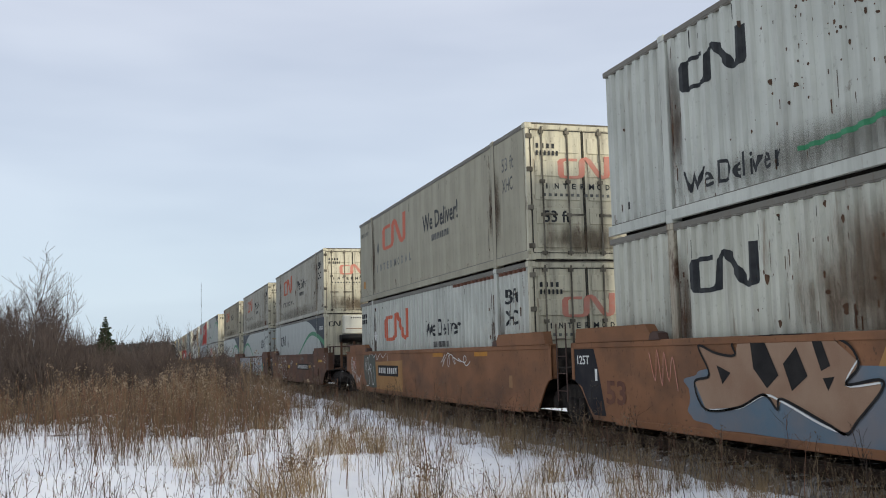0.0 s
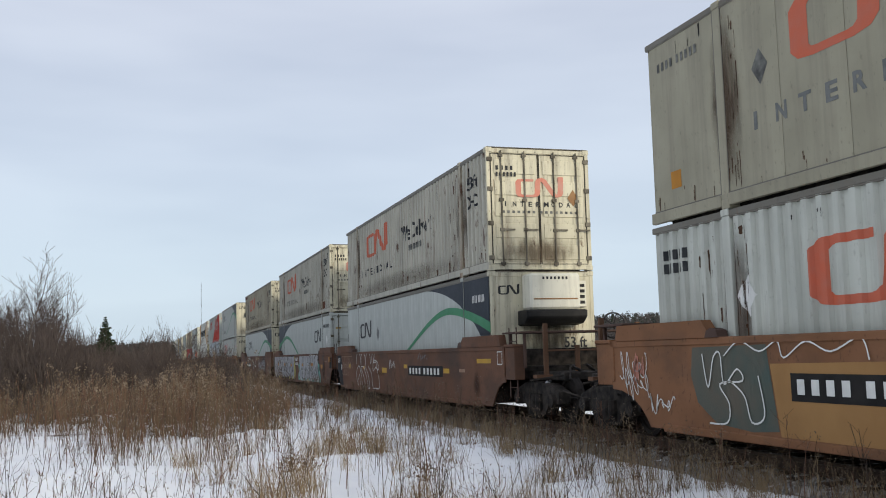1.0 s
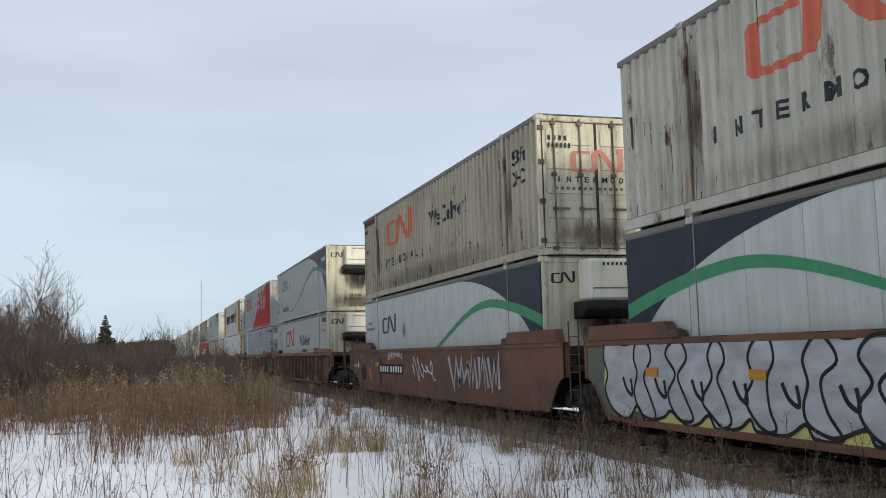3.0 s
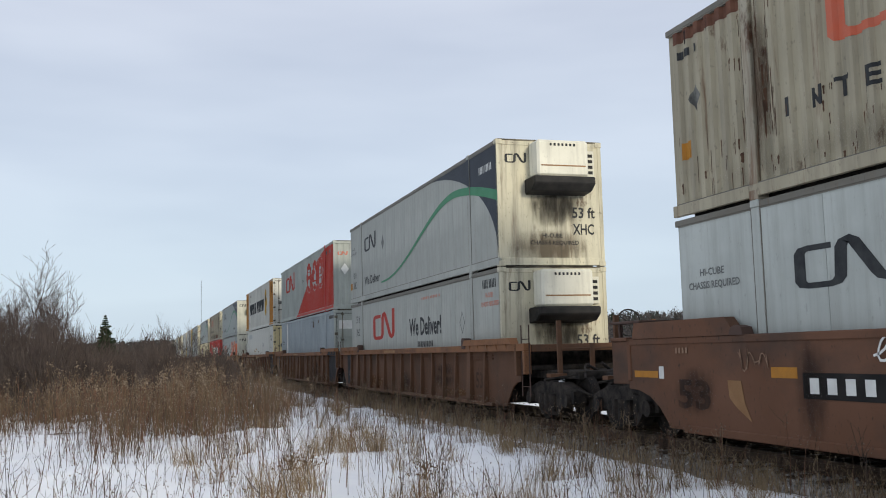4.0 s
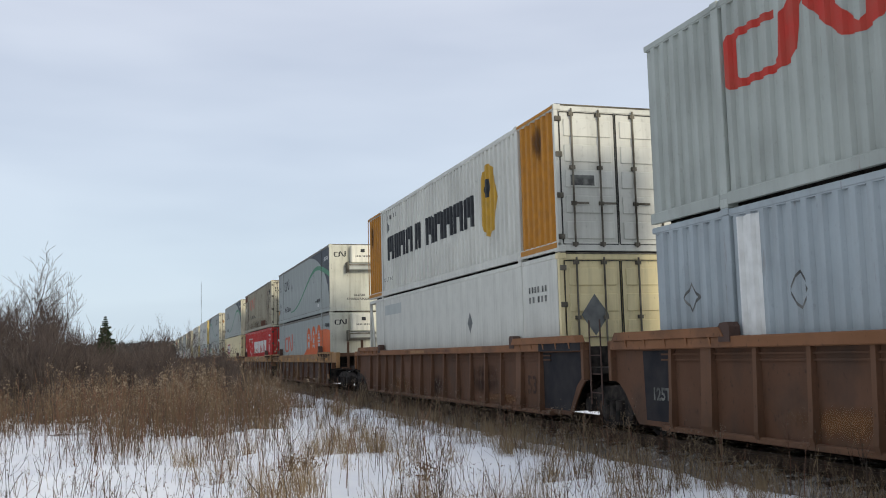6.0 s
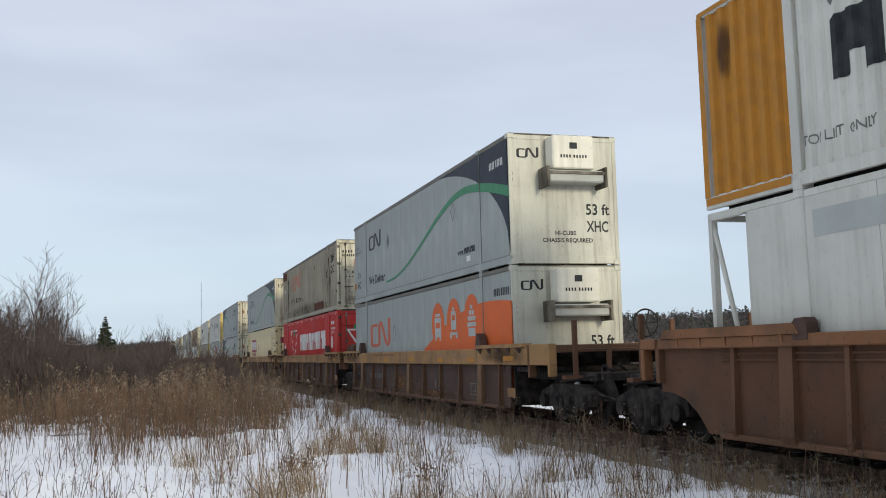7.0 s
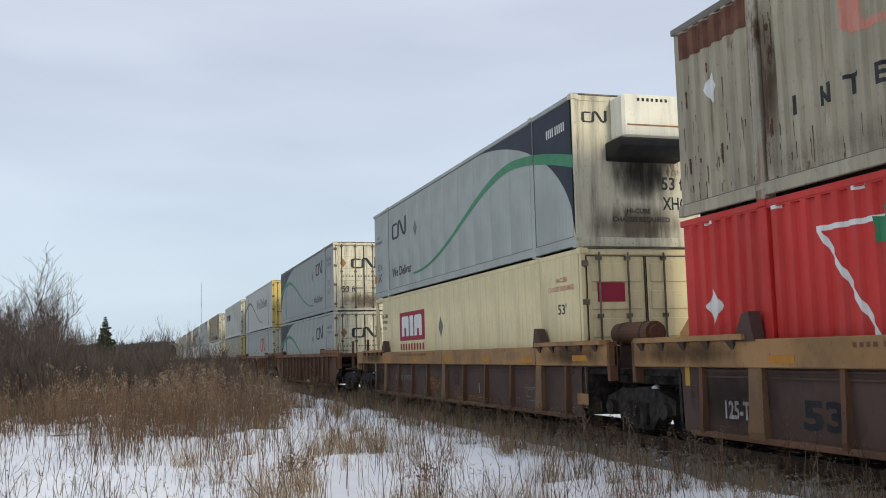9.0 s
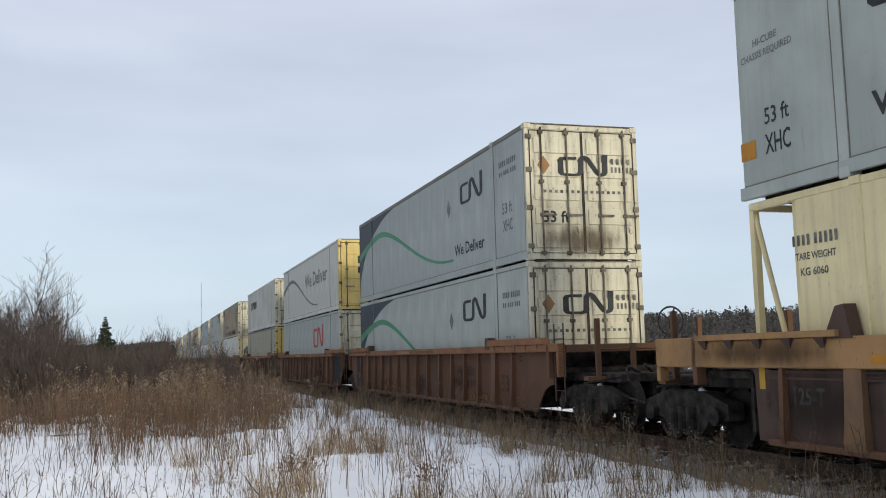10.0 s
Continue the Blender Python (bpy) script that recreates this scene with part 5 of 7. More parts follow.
C("W0l", "white corrugated container eaten by rust, on a graffitied well car", "rusty", True, "doors", "door", [("s", "logo", B, 2.44, 1.80, 1.62, 0.60)] + [("s", "fade", "rustbloom", 8.7, 1.55, 4.6, 1.35), ("s", "fade", "rustbloom", 6.2, 1.7, 1.9, 1.1), ("s", "drips", "drip", 90, 3, 4.2, 9.5, 0.7, 2.7), ("s", "specks", "drip", 150, 43, 3.9, 9.5, 0.4, 2.7), ("s", "specks", "drip", 40, 44, 0.2, 4.2, 0.3, 0.9)])
C("W1u", "drab grey flat-sided container with red emblem", "drab", False, "doors", "door", [("s", "logo", "coral", 3.5, 1.55, 2.95, 0.92), ("s", "spaced", "grey", "INTERMODAL", 2.68, 0.93, 0.32, 0.035, 4.6)] + DELIVER + DOORS_RED + SIZE_E + [("s", "diamond", "faded", 2.88, 1.72, 0.24), ("s", "bars", "faded", 0.35, 2.35, 1.1, 0.13, "1111011111"), ("s", "bar", "amber", 0.6, 0.50, 0.28, 0.26), ("s", "text", "faded", "53 ft", 14.72, 2.08, 0.42, 0.01, 0.72), ("s", "text", "faded", "XHC", 14.74, 1.62, 0.42, 0.01, 0.62)])
C("W1l", "white corrugated container with scuffed red emblem", "spotted", True, "doors", "door", [("s", "logo", "coral", 3.6, 1.48, 2.95, 0.95)] + [("s", "text", B, "We Deliver!", 8.4, 1.53, 0.62, 0.015, 3.2), ("s", "bars", "faded", 9.2, 1.22, 1.55, 0.15, "11121121")] + DOORS_RED + SIZE_S + [("s", "diamond", "white", 2.35, 1.70, 0.28), ("s", "bars", "black", 0.3, 2.35, 0.6, 0.15, "11111"), ("s", "bars", "black", 0.3, 2.15, 0.6, 0.15, "11111"), ("s", "bar", "rustpatch", 10.9, 2.70, 5.0, 0.08)] + [("s", "drips", "drip", 48, 4, 1.2, 2.3, 0.3, 2.7), ("s", "drips", "drip", 60, 5, 13.6, 15.9, 0.3, 2.7), ("s", "drips", "drip", 40, 6, 4, 13, 0.25, 0.9)])
C("W2u", "dirty beige corrugated container with red emblem", "beige", True, "doors", "door", INTER + DELIVER + DOORS_RED + SIZE_S + [("s", "drips", "drip", 120, 7, 1.5, 15.9, 0.24, 0.7), ("s", "drips", "drip", 44, 8, 13.2, 14.3, 0.3, 2.6), ("s", "drips", "drip", 28, 9, 1.6, 2.2, 0.3, 2.6)])
C("W2l", "pale refrigerated container with navy and green sweep", "light", False, "cooler", "door", REEFER[:2] + [("s", "logo", B, 2.3, 1.65, 1.75, 0.60), ("s", "diamond", "grey", 5.03, 1.76, 0.26), ("s", "bars", "white", 14.9, 2.22, 0.85, 0.17, "1111011111")] + COOL_E)
C("W3u", "beige corrugated container with rust at the posts", "beige", True, "doors", "door", INTER + DELIVER + DOORS_RED + SIZE_S + [("s", "bar", "rustpatch", 14.35, 0.24, 0.55, 0.30)] + [("s", "drips", "drip", 150, 10, 9.5, 15.9, 0.24, 1.0), ("s", "drips", "drip", 44, 11, 13.4, 14.4, 0.3, 2.4), ("s", "drips", "drip", 32, 12, 0.2, 2.4, 0.3, 2.0)])
C("W3l", "pale blue-grey flat container with dark emblem and sweep at its tail", "light", False, "doors", "light", [("s", "sweep", "navy", 1), ("s", "wave", "green", 1), ("s", "logo", B, 12.14, 1.68, 1.68, 0.62), ("s", "bars", B, 14.42, 2.28, 1.4, 0.15, "1111011111"), ("s", "diamond", "white", 15.26, 1.75, 0.26), ("s", "frame", "white", 15.72, 1.35, 0.25, 0.95), ("e", "logo", B, 0.75, 1.55, 1.35, 0.55), ("e", "bar", "yellow", 0.22, 2.2, 0.22, 0.05)])
C("W4u", "sooty tan corrugated container with worn red emblem", "tan", True, "doors", "door", INTER + DELIVER[:1] + [("s", "diamond", "faded", 0.7, 1.7, 0.22), ("s", "bar", "rustpatch", 0.2, 2.6, 1.6, 0.18), ("s", "bars", "black", 0.3, 2.35, 0.5, 0.12, "111"), ("s", "bar", "amber", 0.3, 0.85, 0.25, 0.25)] + DOORS_RED + SIZE_S + [("s", "drips", "drip", 160, 13, 0.2, 15.9, 0.24, 1.2), ("s", "drips", "drip", 44, 14, 1.5, 2.5, 0.3, 2.7)])
C("W4l", "pale flat refrigerated container with black emblem and placard", "light", False, "cooler", "door", REEFER[:2] + [("s", "logo", B, 2.68, 1.68, 1.78, 0.60), ("s", "diamond", "grey", 5.43, 1.74, 0.28), ("s", "text", "grey", "HI-CUBE", 0.6, 2.02, 0.14, 0.02, 0.6), ("s", "text", "grey", "CHASSIS REQUIRED", 0.30, 1.84, 0.14, 0.02, 1.25)] + COOL_E)
C("W5u", "light grey refrigerated container with green wave and navy corner", "pale", False, "cooler", "door", REEFER + COOL_E)
C("W5l", "white refrigerated container with red emblem and black slogan", "pale", False, "cooler", "door", [("s", "logo", "red", 3.66, 1.50, 2.95, 0.96), ("s", "text", B, "53 ft", 0.95, 2.17, 0.36, 0.01, 0.60), ("s", "text", B, "XHC", 0.95, 1.69, 0.38, 0.01, 0.60), ("s", "text", B, "We Deliver!", 8.42, 1.55, 0.68, 0.03, 3.2), ("s", "bars", "faded", 9.28, 1.20, 1.55, 0.16, "11121121"), ("s", "bars", "rose", 9.8, 2.52, 1.75, 0.07, "1111101111101"), ("s", "ring", "grey", 13.4, 1.75, 0.26), ("s", "bars", B, 14.98, 2.47, 0.88, 0.20, "1111011111"), ("s", "text", "rose", "HI-CUBE", 15.15, 2.26, 0.15, 0.02, 0.5), ("s", "text", "rose", "CHASSIS REQUIRED", 14.84, 2.06, 0.15, 0.02, 1.18)] + COOL_E)
C("W6u", "silver corrugated container with red field and pictograms", "silver", True, "wall", "silver", [("s", "logo", "red", 2.09, 1.55, 3.05, 0.95), ("s", "ring", "faded", 7.95, 1.80, 0.22), ("s", "swoosh", "red", 5.8, 9.6, 2.75)] + pictures("red", "pale_ink", ((9.85, 1.82), (11.48, 1.82), (12.98, 1.83)), 0.70) + [("e", "logo", "coral", 0.18, 2.28, 0.42, 0.16), ("e", "bars", B, 1.45, 2.38, 0.6, 0.14, "1111"), ("e", "bars", B, 1.45, 2.18, 0.8, 0.12, "111111"), ("e", "diamond", "white", 0.48, 1.70, 0.24), ("e", "text", B, "53 ft", 1.60, 1.10, 0.36, 0.02, 0.58), ("e", "text", B, "XHC", 1.62, 0.75, 0.36, 0.02, 0.55), ("s", "bars", "faded", 14.3, 2.45, 1.5, 0.15, "1111011110")], front_post="red")
C("W6l", "blue-grey corrugated container with a white strip", "blue", True, "doors", "silver", [("s", "bar", "white", 2.22, 0.25, 0.5, 2.5), ("s", "ring", "faded", 1.0, 1.75, 0.25), ("s", "ring", "faded", 3.4, 1.7, 0.22), ("s", "bars", "faded", 15.0, 2.55, 0.9, 0.14, "1111"), ("e", "bar", "white", 0.2, 2.1, 0.95, 0.35), ("s", "bar", "rustpatch", 12.0, 2.55, 0.1, 0.08), ("s", "bar", "amber", 14.03, 2.2, 0.05, 0.5)] + [("s", "drips", "drip", 36, 18, 10.5, 13.8, 2.45, 2.7)])
C("W7u", "white corrugated container with amber end panels and bold black name", "white", True, "doors", "white", [("s", "bar", "amber", 0.13, 0.21, 1.77, 2.57), ("s", "fade", "rustfade", LEN - 0.9, 2.3, 0.3, 0.45), ("s", "fade", "rustfade", 0.55, 2.2, 0.25, 0.5), ("s", "bar", "amber", LEN - 1.88, 0.21, 1.75, 2.57), ("s", "railbar", "amber", 0.0, 0.20, 0.128, 2.60), ("s", "railbar", "amber", 0.02, 0.09, 1.86, 0.10), ("s", "railbar", "amber", LEN - 1.88, 0.09, 1.86, 0.10), ("s", "railbar", "amber", 0.02, 2.80, 1.9, 0.06), ("s", "railbar", "amber", LEN - 1.92, 2.80, 1.9, 0.06), ("s", "bars", B, 2.72, 1.15, 3.95, 0.76, "21222"), ("s", "bars", B, 7.1, 1.15, 4.2, 0.76, "22222"), ("s", "oval", "yellow", 12.3, 1.62, 0.55, 0.85), ("s", "oval", "black", 12.25, 1.9, 0.25, 0.22), ("s", "diamond", "grey", 2.75, 2.22, 0.2), ("s", "bars", "faded", 2.7, 2.46, 1.2, 0.13, "1101101111"), ("s", "text", "faded", "TOP LIFT ONLY", 2.1, 0.50, 0.17, 0.01, 1.25), ("e", "bar", "faded", 0.3, 1.3, 0.5, 0.2)])
C("W7l", "off-white flat container with dark placards and open tail frame", "white", False, "doors", "cream", [("s", "diamond", "grey", 10.8, 1.75, 0.26), ("e", "diamond", "grey", 0.7, 1.7, 0.4), ("s", "bars", "faded", 14.6, 2.2, 0.9, 0.12, "1111011"), ("s", "bars", "faded", 14.6, 2.0, 0.9, 0.12, "110111"), ("s", "bar", "pale_ink", 2.2, 2.30, 2.1, 0.32)], True)
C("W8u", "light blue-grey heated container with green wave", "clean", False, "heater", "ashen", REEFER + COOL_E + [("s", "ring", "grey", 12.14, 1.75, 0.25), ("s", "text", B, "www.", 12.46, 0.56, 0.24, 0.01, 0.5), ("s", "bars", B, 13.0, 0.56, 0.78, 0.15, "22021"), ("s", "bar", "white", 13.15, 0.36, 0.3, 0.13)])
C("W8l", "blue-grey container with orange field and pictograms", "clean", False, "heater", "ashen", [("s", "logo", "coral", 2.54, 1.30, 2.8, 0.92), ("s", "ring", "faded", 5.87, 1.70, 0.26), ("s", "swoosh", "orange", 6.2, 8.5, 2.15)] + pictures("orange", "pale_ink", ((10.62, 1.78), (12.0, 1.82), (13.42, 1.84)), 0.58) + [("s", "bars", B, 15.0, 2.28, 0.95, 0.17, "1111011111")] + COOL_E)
C("W9u", "weathered grey-beige corrugated container with faded emblem and rust", "tan", True, "doors", "door", [("s", "logo", "rose", 3.6, 1.58, 2.8, 0.88)] + WORD + DOORS_RED + SIZE_S + [("s", "bar", "rustpatch", 0.2, 2.35, 1.6, 0.4), ("s", "bar", "rustpatch", 10.55, 0.24, 2.3, 0.34), ("s", "diamond", "white", 0.95, 1.75, 0.22)] + [("s", "drips", "drip", 160, 15, 0.2, 15.9, 0.24, 0.9), ("s", "drips", "drip", 28, 16, 13.6, 14.3, 0.3, 2.4), ("s", "drips", "drip", 40, 17, 0.2, 2.1, 0.3, 2.2)])
C("W9l", "bright red corrugated container with white block name and triangle", "red", True, "doors", "red", [("s", "triangle", "white", 4.1, 1.78, 1.1), ("s", "leaf", "green", 4.1, 2.25, 0.28), ("s", "bars", "white", 6.15, 1.36, 4.8, 0.78, "22222122"), ("s", "bars", "white", 11.1, 1.38, 2.1, 0.78, "2122"), ("s", "diamond", "white", 14.75, 1.62, 0.28), ("s", "diamond", "white", 0.75, 1.6, 0.26), ("s", "bars", "white", 14.62, 2.36, 0.9, 0.13, "111011111"), ("s", "text", "white", "TARE WEIGHT", 14.62, 2.14, 0.14, 0.02, 0.88), ("s", "bars", "white", 14.65, 1.97, 0.8, 0.12, "1110111"), ("e", "triangle", "white", 0.75, 1.9, 0.35), ("e", "leaf", "green", 0.75, 2.2, 0.16), ("e", "diamond", "white", 2.2, 1.2, 0.24)] + [("s", "bar", "white", 0.6 + k * 1.5, 2.74, 0.22, 0.05) for k in range(11)])
C("W10u", "light grey refrigerated container with green wave and sooty end", "silver", False, "cooler", "door", REEFER + COOL_E)
C("W10l", "cream flat container with red block emblem and open tail frame", "cream", False, "doors", "cream", [("s", "bar", "crimson", 3.14, 1.45, 2.75, 0.85), ("s", "bars", "crimson", 3.2, 1.17, 2.6, 0.19, "111111111"), ("s", "bars", "white", 3.4, 1.58, 2.2, 0.60, "212"), ("s", "diamond", "grey", 7.43, 1.75, 0.28), ("s", "text", "rose", "HI-CUBE", 15.02, 2.32, 0.13, 0.02, 0.5), ("s", "text", "rose", "CHASSIS REQUIRED", 14.64, 2.16, 0.13, 0.02, 1.2), ("s", "text", B, "53'", 15.06, 1.72, 0.26, 0.01, 0.4), ("s", "text", "faded", "TARE WEIGHT", 0.88, 2.05, 0.12, 0.02, 0.72), ("s", "bars", "faded", 0.84, 2.22, 0.8, 0.13, "1111011111"), ("s", "text", "faded", "KG 6060", 0.95, 1.86, 0.13, 0.02, 0.5), ("e", "bar", "crimson", 0.3, 1.9, 0.55, 0.35), ("e", "diamond", "ochre_ink", 2.15, 1.3, 0.3)], True)
MIRROR = [("s", "sweep", "navy", 1), ("s", "wave", "green", 1), ("s", "logo", B, 11.8, 1.80, 1.68, 0.60), ("s", "diamond", "grey", 10.85, 1.85, 0.24), ("s", "text", B, "We Deliver", 11.27, 0.58, 0.40, 0.015, 2.25)] + [("s", "text", "grey", "53 ft", 14.72, 1.15, 0.34, 0.01, 0.62), ("s", "text", "grey", "XHC", 14.75, 0.76, 0.36, 0.01, 0.58), ("s", "bars", "grey", 14.6, 2.2, 1.0, 0.13, "1111011111"), ("s", "bars", "grey", 14.6, 2.0, 1.0, 0.10, "1101110111")]
WHITE_E = [("e", "logo", B, 0.72, 1.78, 1.15, 0.48), ("e", "bars", "faded", 1.95, 2.06, 0.45, 0.12, "1111"), ("e", "bars", "faded", 1.95, 1.88, 0.5, 0.12, "111111"), ("e", "bars", "faded", 0.38, 1.42, 1.9, 0.06, "1111111011111111"), ("e", "diamond", "ochre_ink", 0.40, 2.0, 0.2)]
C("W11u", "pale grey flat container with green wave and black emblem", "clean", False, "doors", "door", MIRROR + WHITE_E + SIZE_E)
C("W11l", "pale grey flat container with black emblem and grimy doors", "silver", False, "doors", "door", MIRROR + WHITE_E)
C("W12u", "white flat container with grey slogan and yellow doors", "white", False, "doors", "ylw", [("s", "text", "grey", "We Deliver", 7.6, 1.45, 0.9, 0.02, 6.0), ("s", "wave", "grey", 1), ("e", "bars", B, 0.8, 1.9, 1.3, 0.3, "2122"), ("e", "bars", B, 0.8, 1.5, 1.3, 0.25, "212")])
C("W12l", "silver flat container with red emblem", "silver", False, "doors", "door", [("s", "logo", "red", 9.9, 1.45, 2.6, 1.0)])
C("W13u", "white corrugated container with dark lettering and cream doors", "white", True, "doors", "door", [("s", "bars", "faded", 2.6, 1.6, 3.4, 0.5, "212212")])
C("W13l", "drab flat container with yellow doors", "drab", False, "doors", "ylw", [])
END_, JNT = "end", "joint"
PIECE = ((2.74, 0.96), (3.12, 1.07), (2.88, 1.46), (3.30, 1.36), (3.74, 1.33), (3.82, 1.53), (5.58, 1.53), (6.02, 1.24), (5.80, 1.0), (6.30, 1.06), (6.33, 0.95), (5.95, 0.62), (5.75, 0.46), (5.45, 0.55), (4.66, 0.80), (4.56, 0.67), (4.30, 0.84), (3.76, 0.66), (2.98, 0.60))
TEAL_CLOUD = ((8.46, 0.33), (8.38, 0.62), (8.56, 0.78), (8.44, 1.05), (8.66, 1.24), (8.68, 1.53), (13.78, 1.53), (13.86, 1.38), (14.06, 1.34), (14.10, 1.18), (14.36, 1.10), (14.42, 0.84), (14.62, 0.72), (14.70, 0.33))
CARS = {}
K = lambda key, *a: CARS.setdefault(key, well_car(*a))
# the sooty end of a smooth car beside a joint, and the black ends of the ribbed ones
SOOTY = [("panel", "tar", ((-1.28, 0.93), (-1.28, 1.46), (-0.42, 1.46), (-0.28, 1.12), (-0.04, 0.34), (-0.48, 0.34), (-0.70, 0.50), (-0.93, 0.80)), 0), ("text", "white", "125T", -1.12, 1.20, 0.21, 0.02, 0.52), ("bar", "white", -0.40, 0.92, 0.09, 0.20)]
BLACK_REAR = [("panel", "tar", ((-0.26, 0.34), (-0.30, 1.40), (0.58, 1.40), (0.58, 0.34)), 0), ("text", "faded", "125T", -0.05, 0.66, 0.26, 0.03, 0.55)]
DEEP_MID = [("text", "white", "125-T", 1.02, 0.50, 0.32, 0.03, 0.60), ("text", "tar", "53", 2.66, 0.46, 0.46, 0.04, 0.75), ("bars", "faded", 4.6, 0.68, 1.9, 0.14, "1111011111")]
BLACK_FRONT = [("panel", "tar", ((15.46, 0.34), (15.46, 1.40), (17.2, 1.40), (17.2, 0.97), (16.95, 0.80), (16.62, 0.34)), 0), ("chordbar", "tar", 15.46, 1.425, 1.9, 0.145)]
K("W0", "smooth", "tawny brown smooth well car with sand and blue spray painting", JNT, JNT, SOOTY + [("text", "rustpatch", "53", -0.02, 0.56, 0.52, 0.03, 0.72),
  ("line", "rose", 1.5, 0.75, 0.8, 0.7, 0.016, ((0, 0.9), (0.2, 0.3), (0.3, 0.95), (0.45, 0.2), (0.55, 0.9), (0.7, 0.3), (0.85, 0.8), (1.0, 0.1))), ("blob", "sky", 5.3, 0.76, 5.6, 0.86, 1), ("panel", "mustard", ((6.3, 1.20), (6.45, 1.45), (8.2, 1.45), (8.2, 1.15)), 1),
  ("panel", "sand", PIECE, 2), ("panel", "plate", ((3.30, 1.20), (3.62, 1.10), (3.42, 0.95)), 3), ("panel", "plate", ((4.08, 1.50), (4.36, 1.52), (4.62, 1.08), (4.38, 0.92), (4.12, 1.16)), 3), ("panel", "plate", ((4.72, 1.22), (4.98, 1.42), (5.16, 1.08), (4.86, 0.90)), 3), ("panel", "plate", ((5.25, 1.53), (5.42, 1.52), (5.56, 1.20), (5.40, 1.14)), 3), ("panel", "plate", ((5.42, 1.06), (5.62, 1.08), (5.50, 0.92)), 3),
  ("line", "plate", 0.0, 0.0, 1.0, 1.0, 0.035, PIECE, 1), ("line", "white", 3.0, 0.45, 2.9, 0.4, 0.028, ((0.0, 0.35), (0.26, 0.5), (0.45, 0.95), (0.57, 0.8), (0.8, 0.25), (0.95, 0.0))), ("line", "white", 5.80, 0.92, 0.55, 0.36, 0.022, ((0.4, 1.0), (0.0, 0.2), (0.95, 0.3)))], "even", True)
K("W1", "smooth", "tawny brown smooth well car with mustard panel and scrawls", JNT, END_, [("panel", "mustard", ((2.91, 1.22), (6.4, 1.27), (6.4, 0.34), (3.06, 0.34)), 0), ("panel", "moss", ((1.16, 1.44), (2.85, 1.46), (2.89, 1.20), (3.03, 0.40), (2.5, 0.36), (1.7, 0.42), (1.25, 0.68), (1.10, 1.05)), 0),
  ("bar", "plate", 3.30, 0.78, 2.6, 0.33), ("bars", "white", 3.42, 0.86, 2.3, 0.18, "1111011111"),
  ("line", "white", 1.35, 0.40, 1.6, 1.0, 0.024, ((0.05, 0.95), (0.12, 0.5), (0.22, 0.9), (0.32, 0.95), (0.36, 0.55), (0.55, 0.75), (0.62, 0.6), (0.30, 0.55), (0.42, 0.3), (0.38, 0.05), (0.12, 0.02))), ("line", "white", 2.05, 0.42, 0.9, 0.65, 0.024, ((0, 0.9), (0.35, 0.6), (0.5, 0.1), (0.8, 0.25), (0.7, 1.0))),
  ("line", "white", 1.95, 1.24, 3.0, 0.27, 0.020, ((0, 0.3), (0.12, 1.0), (0.26, 0.5), (0.38, 0.95), (0.42, 0.2), (0.56, 0.9), (0.7, 0.45), (0.86, 1.0), (0.9, 0.1))),
  ("scrawl", "white", -1.0, 1.15, 0.85, 0.55, 4, 0.016), ("scrawl", "white", -0.85, 0.90, 0.8, 0.5, 9, 0.016), ("scrawl", "white", -0.1, 0.62, 0.7, 0.3, 14, 0.018), ("scrawl", "rose", -0.55, 1.12, 0.35, 0.5, 6, 0.02), ("scrawl", "white", 10.4, 1.28, 2.2, 0.35, 12, 0.02), ("bar", "amber", 9.6, 1.36, 0.9, 0.1), ("bar", "amber", 13.0, 1.36, 0.9, 0.1), ("bar", "ochre_ink", 15.2, 0.7, 0.2, 0.25)], "even", True)
